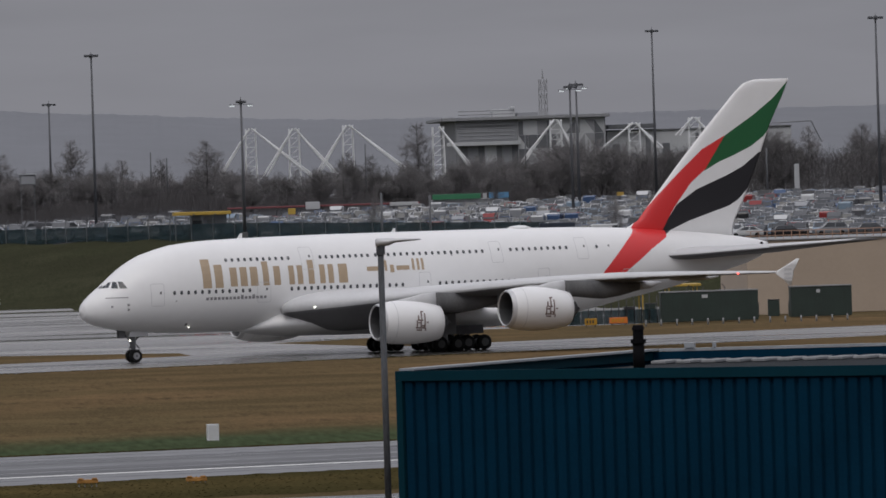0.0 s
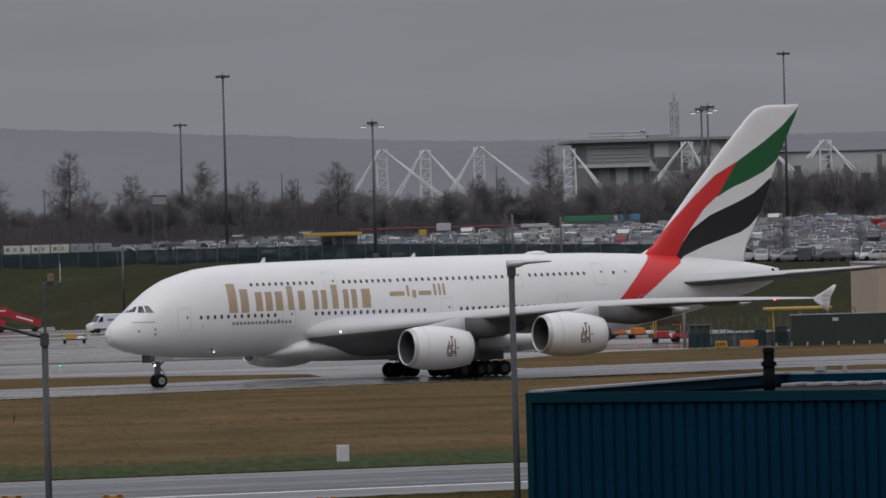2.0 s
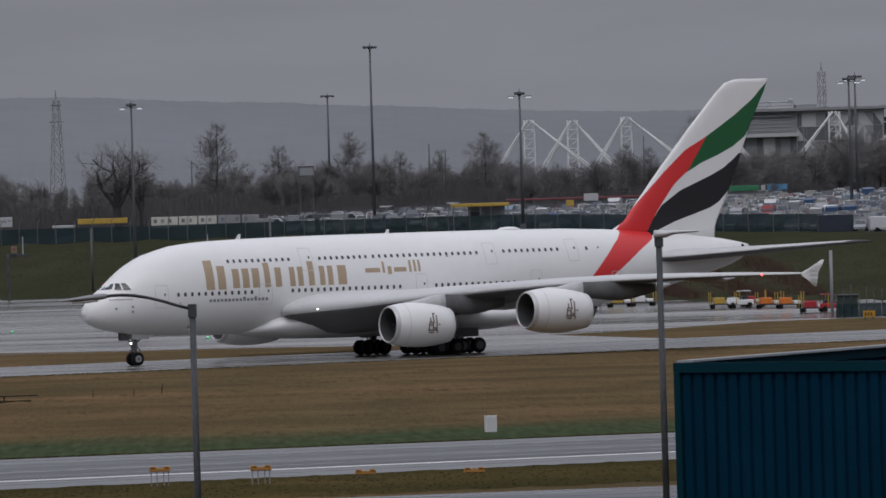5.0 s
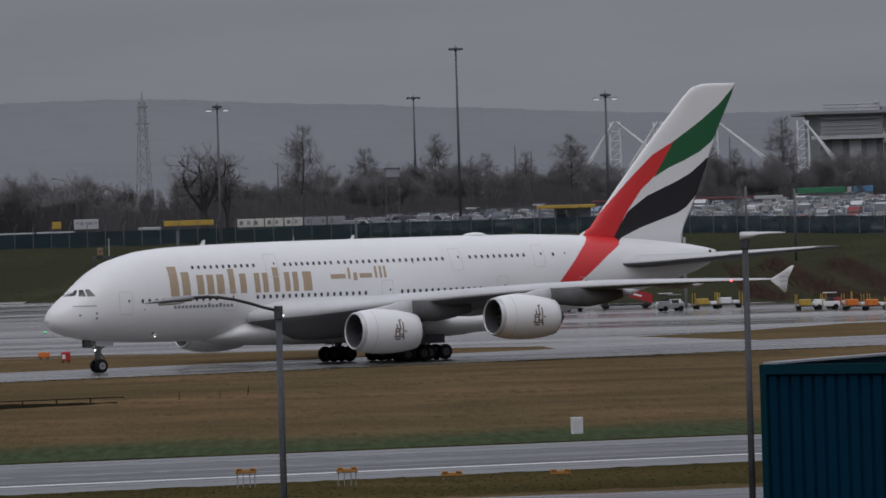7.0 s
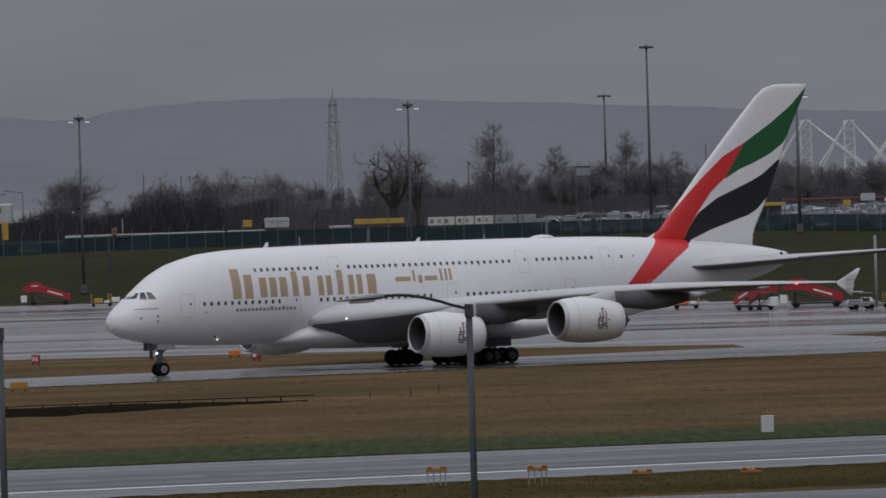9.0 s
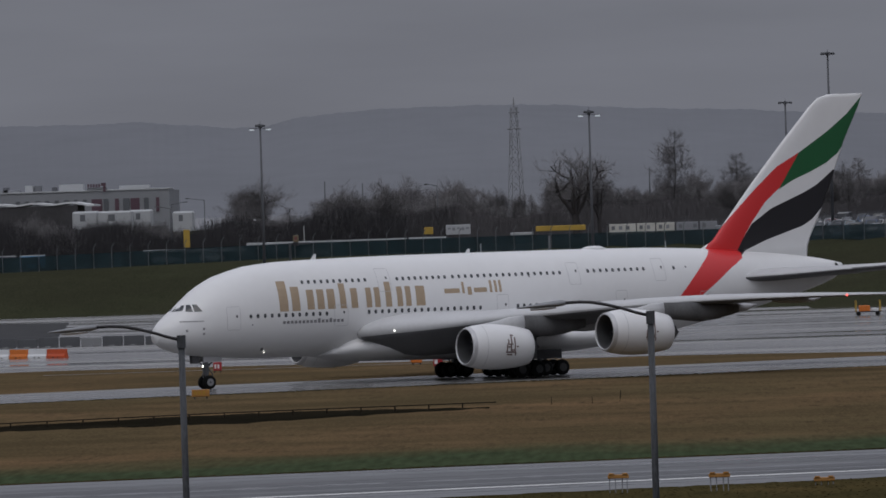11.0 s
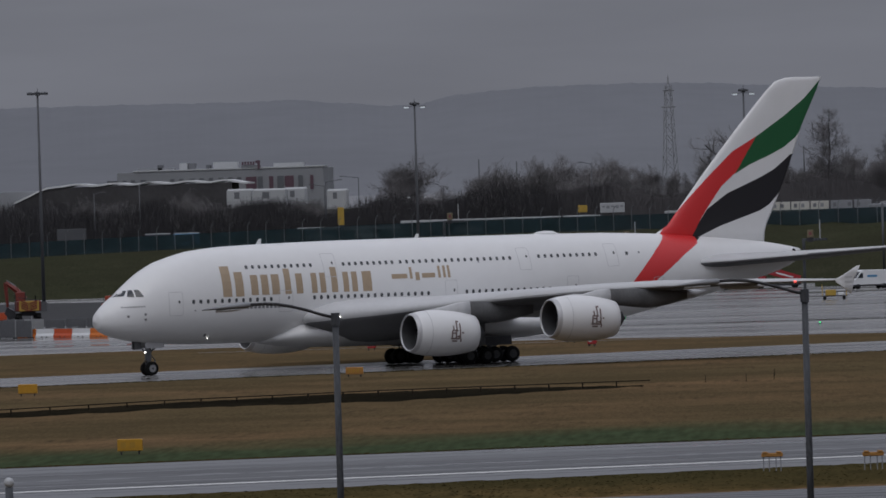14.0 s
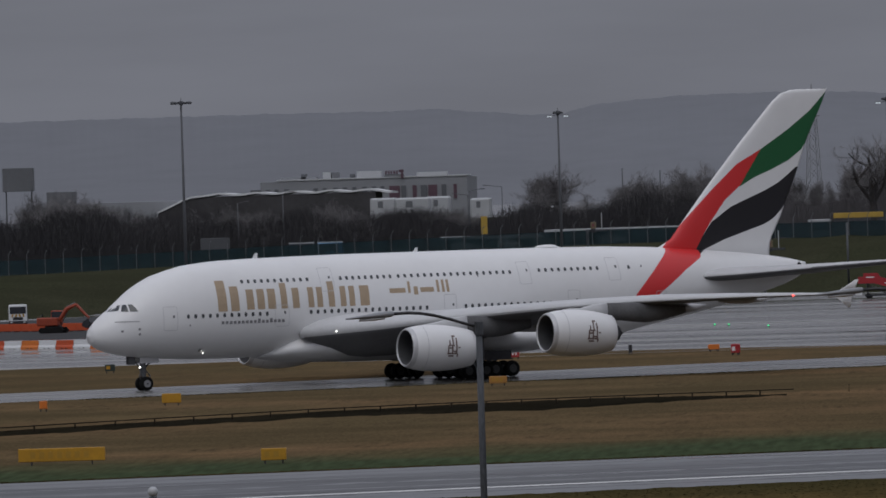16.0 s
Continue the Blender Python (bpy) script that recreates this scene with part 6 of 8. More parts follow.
def build_car_park():
    rn = random.Random(42)
    spots = []
    y0 = 0
    for row in range(34):
        for k in range(59):
            x = 12.0 + 2.6 * k + rn.uniform(-0.2, 0.2)
            y = fence_y(x) + 9 + row * 8.6 + (0 if row % 2 else 1.6) + rn.uniform(-0.4, 0.4)
            if rn.random() < 0.10 or y > 1640 or x > 165 or y > fence_y(x) + interp(x, (-14, 10, 40, 70, 165), (30, 62, 115, 200, 420)):
                continue
            spots.append((row, x, y))
    n = 0
    names = list(COLOURS)
    rest = {}
    near = sorted(spots, key=lambda s: (s[0], s[1]))
    for row, x, y in near:
        kind = rn.choices(("hatch", "saloon", "suv", "van"), (5, 3, 4, 0.7))[0]
        cname = rn.choices(names, (4.6, 6, 4, 2.2, 2.0, 0.7, 2.2, 0))[0]
        me, glass, wheel, (hl, hw) = CAR[kind, cname]
        turn = rn.choice((78, 258)) + rn.uniform(-4, 4)
        z = height(x, y)
        m = pose(x, y, z, 0, 0, turn)
        if n < 290 and x > 20:
            n += 1
            word = {"hatch": "hatchback", "saloon": "saloon car", "suv": "tall estate car", "van": "van"}[kind]
            ob = put("parked_" + kind, me, None, m, "%s %s standing in a full car park" % (cname, word), "van" if kind == "van" else "car", "cars in the car park")
            put("glass", glass, ob)
            for sx in (-0.62, 0.62):
                for sy in (-1, 1):
                    put("wheel", wheel, ob, pose(sx * hl, sy * (hw - 0.1), 0.32))
        else:
            rest.setdefault((kind, cname), []).append(m)
    # the far rows, past counting
    verts, faces, index, slots = [], [], [], []
    for (kind, cname), ms in rest.items():
        me, glass, wheel, size = CAR[kind, cname]
        for src, mt in ((me, M["car_paint_" + cname.replace(" ", "_")]), (glass, M["carglass"])):
            if mt not in slots:
                slots.append(mt)
            si = slots.index(mt)
            vs = [v.co.copy() for v in src.vertices]
            fs = [tuple(p.vertices) for p in src.polygons]
            for m in ms:
                k = len(verts)
                verts.extend(tuple(m @ v) for v in vs)
                faces.extend(tuple(k + i for i in f) for f in fs)
                index.extend([si] * len(fs))
    far = bpy.data.meshes.new("far_cars")
    far.from_pydata(verts, [], faces)
    for mt in slots:
        far.materials.append(mt)
    far.polygons.foreach_set("material_index", index)
    put("far_parked_cars", far, None, None, "crowded far rows of parked cars in mixed colours", "cars", "", "stuff")


build_car_park()
# the front row at the edge of the bank, side on
M["containerblue"] = mat("dark_blue_steel", (0.020, 0.028, 0.045), 0.5, vary=0.2, scale=0.6, fine=5)
for k, (kind, cname, x) in enumerate((("van", "white", 92.5), ("hatch", "silver", 97.6), ("saloon", "grey", 103.0), ("saloon", "white", 108.6), ("hatch", "black", 114.0), ("suv", "silver", 119.2), ("hatch", "grey", 124.5))):
    me, glass, wheel, (hl, hw) = CAR[kind, cname]
    y = fence_y(x) + 3.0
    word = {"hatch": "hatchback", "saloon": "saloon car", "suv": "tall estate car", "van": "van"}[kind]
    ob = put("parked_" + kind, me, None, pose(x, y, height(x, y), 0, 0, 4 + 180 * (k % 2)), "%s %s parked side on at the bank edge" % (cname, word), "van" if kind == "van" else "car", "cars in the car park")
    put("glass", glass, ob)
    for sx in (-0.62, 0.62):
        for sy in (-1, 1):
            put("wheel", wheel, ob, pose(sx * hl, sy * (hw - 0.1), 0.32))
# a few cars behind the fence, far along
for kind, cname, x in (("suv", "grey", -86.0), ("saloon", "silver", -80.5), ("hatch", "white", -73.0), ("saloon", "grey", -66.8), ("suv", "black", -61.5), ("hatch", "silver", -56.0)):
    me, glass, wheel, (hl, hw) = CAR[kind, cname]
    y = fence_y(x) + 9
    word = {"hatch": "hatchback", "saloon": "saloon car", "suv": "tall estate car"}[kind]
    ob = put("parked_" + kind, me, None, pose(x, y, height(x, y), 0, 0, 8), "%s %s parked behind the mesh fence" % (cname, word), "car", "cars behind the fence")
    put("glass", glass, ob)
    for sx in (-0.62, 0.62):
        for sy in (-1, 1):
            put("wheel", wheel, ob, pose(sx * hl, sy * (hw - 0.1), 0.32))
# vans and cars side on behind the fence, beside the kiosk
rn = random.Random(91)
for k in range(17):
    kind, cname = rn.choice(("van", "suv", "suv", "hatch", "hatch")), rn.choice(("white", "silver", "silver", "white", "silver", "grey"))
    me, glass, wheel, (hl, hw) = CAR[kind, cname]
    x = 11.5 + 1.6 * k + 0.3 * rn.random()
    y = fence_y(x) + 16 + (k % 3) * 16
    word = {"hatch": "hatchback", "suv": "tall estate car", "van": "van"}[kind]
    ob = put("parked_" + kind, me, None, pose(x, y, height(x, y), 0, 0, rn.choice((-12, 168)) + rn.uniform(-5, 5)), "%s %s parked side on behind the mesh fence" % (cname, word), "van" if kind == "van" else "car", "cars behind the fence")
    put("glass", glass, ob)
    for sx in (-0.62, 0.62):
        for sy in (-1, 1):
            put("wheel", wheel, ob, pose(sx * hl, sy * (hw - 0.1), 0.32))
x, y = 86.5, fence_y(86.5) + 2.5
z = height(x, y)
bc = block("blue_container", x - 2.4, x + 2.4, y, y + 2.4, z - 0.1, z + 2.3, M["containerblue"], None, "dark blue storage container beside parked cars", "container")
for k in range(10):
    block("rib", x - 2.3 + 0.47 * k, x - 2.1 + 0.47 * k, y - 0.05, y - 0.003, z, z + 2.15, M["containerblue"], bc, bevel=0)
for x, q, tall, turn in ((94, 16, 5.5, 30), (99, 30, 6.0, 140), (108, 22, 5.0, 250), (66, 40, 5.5, 80)):
    tree("leader_b", x, fence_y(x) + q, tall, turn, 0.8)


# ---- buildings and signs along the boundary ----
def post_thing(name, x, y, h, r, m, label, category, group=""):
    return put(name, bm_mesh(tube_bm((0, 0, -0.05), (0, 0, h), r, r, 8), name, m, True), None, pose(x, y, height(x, y)), label, category, group)


def canopy_kiosk():
    """A yellow-edged canopy over grey kiosks."""
    x0, x1, y = 37.5, 46.1, 1435
    z1 = 12.37
    z0 = height(x0, y) + 0.6
    c = block("canopy_roof", x0, x1, y - 2, y + 5, z1 - 0.5, z1, M["yellow"], None, "yellow-edged flat canopy over grey kiosks", "canopy")
    block("kiosk", x0 + 2.6, x1 - 0.6, y + 0.2, y + 4, z0 - 1.2, z1 - 0.505, M["hallgrey"], c, "grey kiosk wall")
    block("kiosk_window", x0 + 2.9, x0 + 4.3, y + 0.1, y + 0.19, z0 + 0.9, z1 - 1.3, M["glassdark"], c, bevel=0)
    block("doorway", x0 + 5.0, x0 + 6.2, y + 0.05, y + 0.17, z0 + 0.2, z1 - 1.2, M["halldark"], c, bevel=0)
    for px in (x0 + 0.2, x0 + 4.2, x1 - 0.3):
        block("post", px, px + 0.15, y - 1.8, y - 1.65, z0 - 1, z1 - 0.5, M["fpost"], c, bevel=0)


canopy_kiosk()


def board(name, a, b, m, label, category="sign", deep=0.3, legs=True):
    """A board with legs between two opposite corners."""
    (x0, y, z0), (x1, _, z1) = a, b
    o = block(name, x0, x1, y, y + deep, min(z0, z1), max(z0, z1), m, None, label, category)
    if legs:
        g = height((x0 + x1) / 2, y) - 0.2
        for px in (x0 + 0.15, x1 - 0.3):
            if min(z0, z1) > g + 0.1:
                block("leg", px, px + 0.12, y + deep * 0.4, y + deep * 0.4 + 0.12, g, min(z0, z1), M["fpost"], o, bevel=0)
    return o


board("yellow_hoarding", (-20.12, 1585.0, 10.58), (-11.91, 1585.0, 11.45), M["yellow"], "long yellow hoarding beside the fence", deep=2.0)
board("yellow_sign", (-38.64, 1590.0, 10.67), (-37.12, 1590.0, 11.84), M["yellow"], "small yellow sign board on legs")
w = board("information_sign", (-35.01, 1590.0, 10.47), (-30.95, 1590.0, 12.11), M["hallwhite"], "white information panel with dark bars on legs")
for k in range(5):
    xa, ya, za = -34.69, 1590.0, 11.86
    block("text_bar", xa + k * 0.75, xa + k * 0.75 + 0.5, ya - 0.03, ya - 0.005, za - 0.5 - 0.2 * (k % 2), za - 0.2, M["hallgrey"], w, bevel=0)
cx, cz0, cz1 = -8.05, 9.78, 11.36
for off, wide in ((0.0, 4.4), (4.6, 3.0), (7.8, 3.0), (11.1, 3.6), (15.0, 2.8)):
    cab = board("site_cabin", (cx + off, 1590, height(cx + off, 1590) - 0.1), (cx + off + wide, 1590, cz1), M["cabin"] if off < 8 else M["hallpale"], "pale site cabin with small windows behind the fence", "cabin", 2.4, False)
    for k in range(int(wide / 1.2)):
        x0 = cx + off + 0.4 + k * 1.2
        block("window", x0, x0 + 0.55, 1590 - 0.04, 1590 - 0.005, cz0 + 0.6, cz1 - 0.35, M["hallgrey"] if k % 2 else M["halldark"], cab, bevel=0)
board("yellow_upright_board", (-78.40, 1590.0, 9.77), (-77.37, 1590.0, 12.73), M["yellow"], "tall narrow yellow board beside the fence")
board("grey_billboard", (-124.62, 1585.0, 8.64), (-119.79, 1585.0, 10.54), M["mast"], "grey back of a billboard behind the fence")
board("yellow_notice", (118.72, 1640.0, 11.96), (119.92, 1640.0, 13.08), M["yellow"], "small yellow notice board")
board("yellow_notice", (57.91, 1520.0, 11.33), (59.10, 1520.0, 12.28), M["yellow"], "small yellow notice board")
board("white_totem", (141.94, 1560.0, 11.83), (142.75, 1560.0, 16.86), M["hallwhite"], "tall white sign pillar above the cars")
fs = board("framed_sign", (16.53, 1600.0, 17.39), (19.21, 1600.0, 19.10), M["halldark"], "pale framed sign box among trees", deep=0.8)
block("face", 16.85, 19.05, 1599.94, 1599.99, 17.6, 18.85, M["hallpale"], fs, "pale sign face", bevel=0)
block("top_edge", 16.4, 19.3, 1599.8, 1600.9, 19.11, 19.25, M["hallwhite"], fs, bevel=0)


def low_roof(a, b, deep=5.0):
    """A long low shelter with a white roof edge."""
    (x0, y, z0), (x1, _, z1) = a, b
    z = (z0 + z1) / 2
    o = block("long_shelter", min(x0, x1), max(x0, x1), y, y + deep, z - 0.22, z + 0.22, M["hallwhite"], None, "long low shelter with a white roof edge", "shelter")
    g = min(height(x0, y), height(x1, y)) - 0.5
    block("back_wall", min(x0, x1) + 0.2, max(x0, x1) - 0.2, y + deep - 0.3, y + deep - 0.1, g, z - 0.22, M["halldark"], o)
    n = int(abs(x1 - x0) / 5) + 1
    for k in range(n + 1):
        px = min(x0, x1) + 0.3 + (abs(x1 - x0) - 0.75) * k / n
        block("post", px, px + 0.15, y + 0.3, y + 0.45, g, z - 0.22, M["fpost"], o, bevel=0)


low_roof((-85.20, 1590.0, 9.30), (-77.80, 1590.0, 9.30))
low_roof((-77.58, 1590.0, 9.12), (-68.24, 1590.0, 9.18))
low_roof((-68.03, 1590.0, 9.90), (-41.67, 1590.0, 10.00))
low_roof((-41.20, 1590.0, 9.98), (-35.13, 1590.0, 9.98))
low_roof((13.27, 1570.0, 10.66), (26.62, 1570.0, 10.79))
low_roof((-24.36, 1588.0, 10.24), (-20.63, 1588.0, 10.31))
# a shop with a green and blue fascia, and a red rail before it
sx0, sx1, sy = 87.25, 100.19, 1640
sz0, sz1 = height(sx0, sy), 13.62
shop = block("car_hire_office", sx0, sx1, sy, sy + 8, sz0 - 1, sz1 - 0.9, M["hallwhite"], None, "white office with a green and blue fascia", "building")
block("fascia", sx0 - 0.1, sx0 + (sx1 - sx0) * 0.63, sy - 0.6, sy - 0.05, sz1 - 0.9, sz1, M["greenp"], shop, "green fascia")
block("fascia", sx0 + (sx1 - sx0) * 0.74, sx1, sy - 0.6, sy - 0.05, sz1 - 0.9, sz1 + 0.1, M["bluep"], shop, "pale blue fascia")
block("sign_slash", sx0 + (sx1 - sx0) * 0.66, sx0 + (sx1 - sx0) * 0.71, sy - 0.6, sy - 0.05, sz1 - 0.9, sz1, M["hallwhite"], shop, bevel=0)
for k in range(7):
    xa = sx0 + 0.5 + k * 1.8
    block("window", xa, xa + 1.2, sy - 0.04, sy - 0.005, sz0 + 0.6, sz1 - 1.3, M["halldark"], shop, bevel=0)
rx0, rx1, rz = 50.16, 81.69, 12.59
rail = block("red_canopy", rx0, rx1, 1576, 1578, rz - 0.28, rz + 0.02, M["hallred"], None, "long thin red canopy edge above parked cars", "canopy")
for k in range(9):
    px = rx0 + 0.3 + k * (rx1 - rx0 - 0.8) / 8
    block("post", px, px + 0.15, 1576.8, 1576.95, height(px, 1577) - 0.3, rz - 0.28, M["mast"], rail, bevel=0)
for q in (((62.70, 1570.0, 11.95), (65.05, 1570.0, 13.16)), ((76.46, 1570.0, 12.07), (81.10, 1570.0, 12.66)), ((108.87, 1640.0, 12.27), (111.31, 1640.0, 12.96))):
    board("white_sign", q[0], q[1], M["hallwhite"], "white hire sign board above the cars")
# coach behind the fence
for cx0, cx1, mk, word in ((-106.4, -102.1, "bluep", "pale blue"), (-111.2, -106.9, "glassdark", "dark")):
    cz0, cz1 = height(cx0, 1600) + 0.1, 9.29
    coach = block("coach", cx0, cx1, 1600, 1602.5, cz0 + 0.3, cz1 - 0.16, M[mk], None, word + " coach parked behind the fence", "bus", bevel=0.15)
    block("roof", cx0 + 0.1, cx1 - 0.1, 1600.1, 1602.4, cz1 - 0.155, cz1, M["hallwhite"], coach, "white roof")
    block("windows", cx0 + 0.4, cx1 - 1.2, 1599.93, 1599.99, cz0 + 0.9, cz1 - 0.45, M["glassdark"], coach, bevel=0)
    for px in (cx0 + 0.9, cx1 - 1.0):
        part("wheel", tube_bm((px, 1599.95, cz0 + 0.45), (px, 1600.3, cz0 + 0.45), 0.48, 0.48, 12), M["rubber"], coach)


# ---- apron vehicles and plant ----
def wheels_on(parent, spots, r=0.42, w=0.28):
    bm = bmesh.new()
    add_tube(bm, (0, -w / 2, 0), (0, w / 2, 0), r, r, 14)
    me = bm_mesh(bm, "wheel", M["rubber"])
    for x, y in spots:
        put("wheel", me, parent, pose(x, y, r))


def van_thing(x, y, turn):
    v = put("delivery_van", None, None, pose(x, y, height(x, y), 0, 0, turn), "white high-roof van parked on the wet apron", "van")
    rings = []
    for s in (-0.95, -0.9, 0.9, 0.95):
        k = 0.97 if abs(s) > 0.92 else 1.0
        rings.append([(px, s, 0.4 + (pz - 0.4) * k) for px, pz in ((-2.8, 0.4), (-2.85, 1.2), (-2.8, 2.45), (-2.6, 2.55), (1.0, 2.6), (1.5, 2.4), (2.15, 1.45), (2.8, 1.2), (2.9, 0.8), (2.85, 0.4))])
    put("body", loft("body", rings, M["whitep"], smooth=False), v, None, "white van body")
    for s in (-1, 1):
        bm = bmesh.new()
        p = [(1.2, 1.5), (2.0, 1.5), (1.5, 2.2), (1.2, 2.2)]
        q = [bm.verts.new((px, s * 0.965, pz)) for px, pz in p]
        bm.faces.new(q)
        put("side_window", flat_mesh(bm, "side_window", M["glassdark"]), v)
        part("sill", box_bm(-2.7, 2.7, s * 0.96 - 0.02, s * 0.96 + 0.02, 0.4, 0.62), M["darkmetal"], v)
        part("logo_bar", box_bm(-0.9, 0.6, s * 0.965 - 0.01, s * 0.965 + 0.01, 1.6, 1.9), M["bluep"], v)
    bm = bmesh.new()
    q = [bm.verts.new(p) for p in ((2.13, -0.8, 1.5), (2.13, 0.8, 1.5), (1.55, 0.75, 2.38), (1.55, -0.75, 2.38))]
    for a in q:
        a.co.x += 0.03
    bm.faces.new(q)
    put("windscreen", flat_mesh(bm, "windscreen", M["glassdark"]), v)
    wheels_on(v, [(sx, sy) for sx in (-1.9, 1.95) for sy in (-0.82, 0.82)], 0.36)


van_thing(7.22, 1296.49, 205)


def stair_truck(x, y, turn):
    """Red covered passenger stairs on a wheeled frame, climbing along -x."""
    s = put("passenger_stairs", None, None, pose(x, y, height(x, y), 0, 0, turn) @ Matrix.Diagonal((0.95, 0.95, 0.78, 1)), "red covered passenger stairs with pale lettering bars on wheels", "stairs", "apron stairs")
    part("chassis", box_bm(-3.2, 3.4, -1.0, 1.0, 0.45, 0.75, 0.05), M["darkmetal"], s)
    for side in (-1, 1):
        bm = bmesh.new()
        p = [(-3.3, 2.7), (-1.7, 2.7), (3.4, 0.8), (3.4, 2.1), (-1.0, 3.8), (-1.4, 4.5), (-3.3, 4.5)]
        a = [bm.verts.new((px, side * 1.05, pz)) for px, pz in p]
        b = [bm.verts.new((px, side * 1.12, pz)) for px, pz in p]
        bm.faces.new(a)
        bm.faces.new(b[::-1])
        for k in range(7):
            bm.faces.new((a[k], b[k], b[(k + 1) % 7], a[(k + 1) % 7]))
        part("side_panel", bm, M["redp"], s, "red side panel")
        bm = box_bm(-1.2, 1.4, side * 1.13 - 0.01, side * 1.13 + 0.01, -0.13, 0.13)
        part("lettering_bar", bm, M["whitep"], s, "pale lettering bar", pose(0.9, 0, 2.35, 0, 20.0, 0))
        part("lettering_bar", box_bm(-2.9, -1.7, side * 1.13 - 0.01, side * 1.13 + 0.01, 3.7, 3.9), M["whitep"], s, "pale lettering bar")
        part("strut", tube_bm((-2.8, side * 0.9, 0.7), (-2.8, side * 0.9, 2.6), 0.07, 0.07, 6), M["darkmetal"], s)
        part("brace", tube_bm((-2.8, side * 0.9, 2.4), (0.2, side * 0.9, 0.7), 0.06, 0.06, 6), M["darkmetal"], s)
    for k in range(12):
        f = k / 11
        part("step", box_bm(3.6 - 6.6 * f, 3.95 - 6.6 * f, -1.0, 1.0, 0.62 + 1.75 * f, 0.67 + 1.75 * f), M["galv"], s)
    part("platform", box_bm(-4.1, -1.6, -1.05, 1.05, 2.62, 2.7, 0.01), M["galv"], s)
    part("platform_guard", box_bm(-4.1, -3.32, -1.1, -1.05, 2.7, 3.9), M["redp"], s)
    part("cab", box_bm(-4.6, -3.6, -0.9, 0.1, 0.6, 2.0, 0.08), M["whitep"], s, "white cab")
    wheels_on(s, [(sx, sy) for sx in (-2.6, 2.6) for sy in (-0.85, 0.85)], 0.42)


stair_truck(-65.83, 1476.38, 0)
stair_truck(-9.90, 1338.71, -4)
stair_truck(-5.20, 1340.16, 6)
stair_truck(33.20, 1160.62, 118)
stair_truck(41.12, 1174.72, -8)


def tug(x, y, turn, m, label):
    t = put("baggage_tug", None, None, pose(x, y, height(x, y), 0, 0, turn), label, "vehicle", "apron vehicles")
    part("body", box_bm(-1.5, 1.5, -0.75, 0.75, 0.35, 0.95, 0.08), m, t)
    part("hood", box_bm(0.2, 1.4, -0.6, 0.6, 0.95, 1.2, 0.08), m, t)
    part("roof", box_bm(-1.2, 0.2, -0.7, 0.7, 1.9, 1.98, 0.03), m, t)
    for sx in (-1.1, 0.1):
        for sy in (-0.62, 0.62):
            part("pillar", tube_bm((sx, sy, 0.95), (sx, sy, 1.9), 0.04, 0.04, 6), M["darkmetal"], t)
    part("seat", box_bm(-0.9, -0.3, -0.5, 0.5, 0.95, 1.35, 0.05), M["darkmetal"], t)
    wheels_on(t, [(sx, sy) for sx in (-1.0, 1.0) for sy in (-0.65, 0.65)], 0.32)


def dolly(x, y, turn, m, label):
    d = put("cargo_dolly", None, None, pose(x, y, height(x, y), 0, 0, turn), label, "cart", "apron vehicles")
    part("deck", box_bm(-1.6, 1.6, -0.8, 0.8, 0.4, 0.52, 0.02), M["darkmetal"], d)
    part("load", box_bm(-1.1, 0.2, -0.7, 0.7, 0.52, 1.25, 0.06), m, d)
    part("load", box_bm(0.4, 1.2, -0.6, 0.6, 0.52, 0.9, 0.06), M["whitep"], d, "white load")
    for sx in (-1.5, 1.5):
        for sy in (-0.75, 0.75):
            part("corner_post", tube_bm((sx, sy, 0.5), (sx, sy, 1.9), 0.05, 0.05, 6), M["yellow"], d, "yellow corner post")
    wheels_on(d, [(sx, sy) for sx in (-1.2, 1.2) for sy in (-0.7, 0.7)], 0.22)


tug(45.59, 1152.64, 20, M["whitep"], "white baggage tug on the wet apron")
dolly(49.76, 1147.44, 10, M["yellow"], "yellow-posted cargo dolly on the wet apron")
dolly(52.64, 1151.38, 10, M["whitep"], "white cargo dolly with yellow posts")
dolly(59.98, 1109.60, 5, M["yellow"], "yellow-posted cargo dolly on the wet apron")
tug(61.96, 1109.95, 190, M["whitep"], "white baggage tug on the wet apron")
dolly(63.82, 1116.18, 0, M["redp"], "red cargo dolly on the wet apron")
dolly(64.67, 1097.42, 8, M["orange"], "orange cargo bin on a dolly")
dolly(66.62, 1092.36, 8, M["orange"], "orange cargo bin on a dolly")
dolly(67.12, 1056.92, 8, M["redp"], "red cargo dolly on the wet apron")
tug(69.13, 1057.21, 12, M["redp"], "red baggage tug beside the fence")
dolly(-55.99, 1428.53, 0, M["yellow"], "yellow-posted cargo dolly on the wet apron")
dolly(-53.80, 1437.16, 0, M["whitep"], "white cargo dolly with yellow posts")
dolly(2.41, 1192.81, 0, M["yellow"], "yellow-posted cargo dolly on the wet apron")
dolly(25.63, 1191.39, 4, M["orange"], "orange cargo bin on a dolly")
tug(45.09, 1135.97, 200, M["concrete"], "grey baggage tug on the wet apron")
# short light columns and instrument stands at the foot of the bank
for p, q in (((66.96, 1023.30), 7.0), ((48.22, 1167.86), 8.5)):
    post_thing("grey_column", p[0], p[1], q, 0.17, M["hallgrey"], "short grey column at the apron edge", "pole")


M["box_khaki"] = mat("dull_khaki_paint", (0.16, 0.125, 0.075), 0.6, vary=0.2, scale=0.8, fine=6)


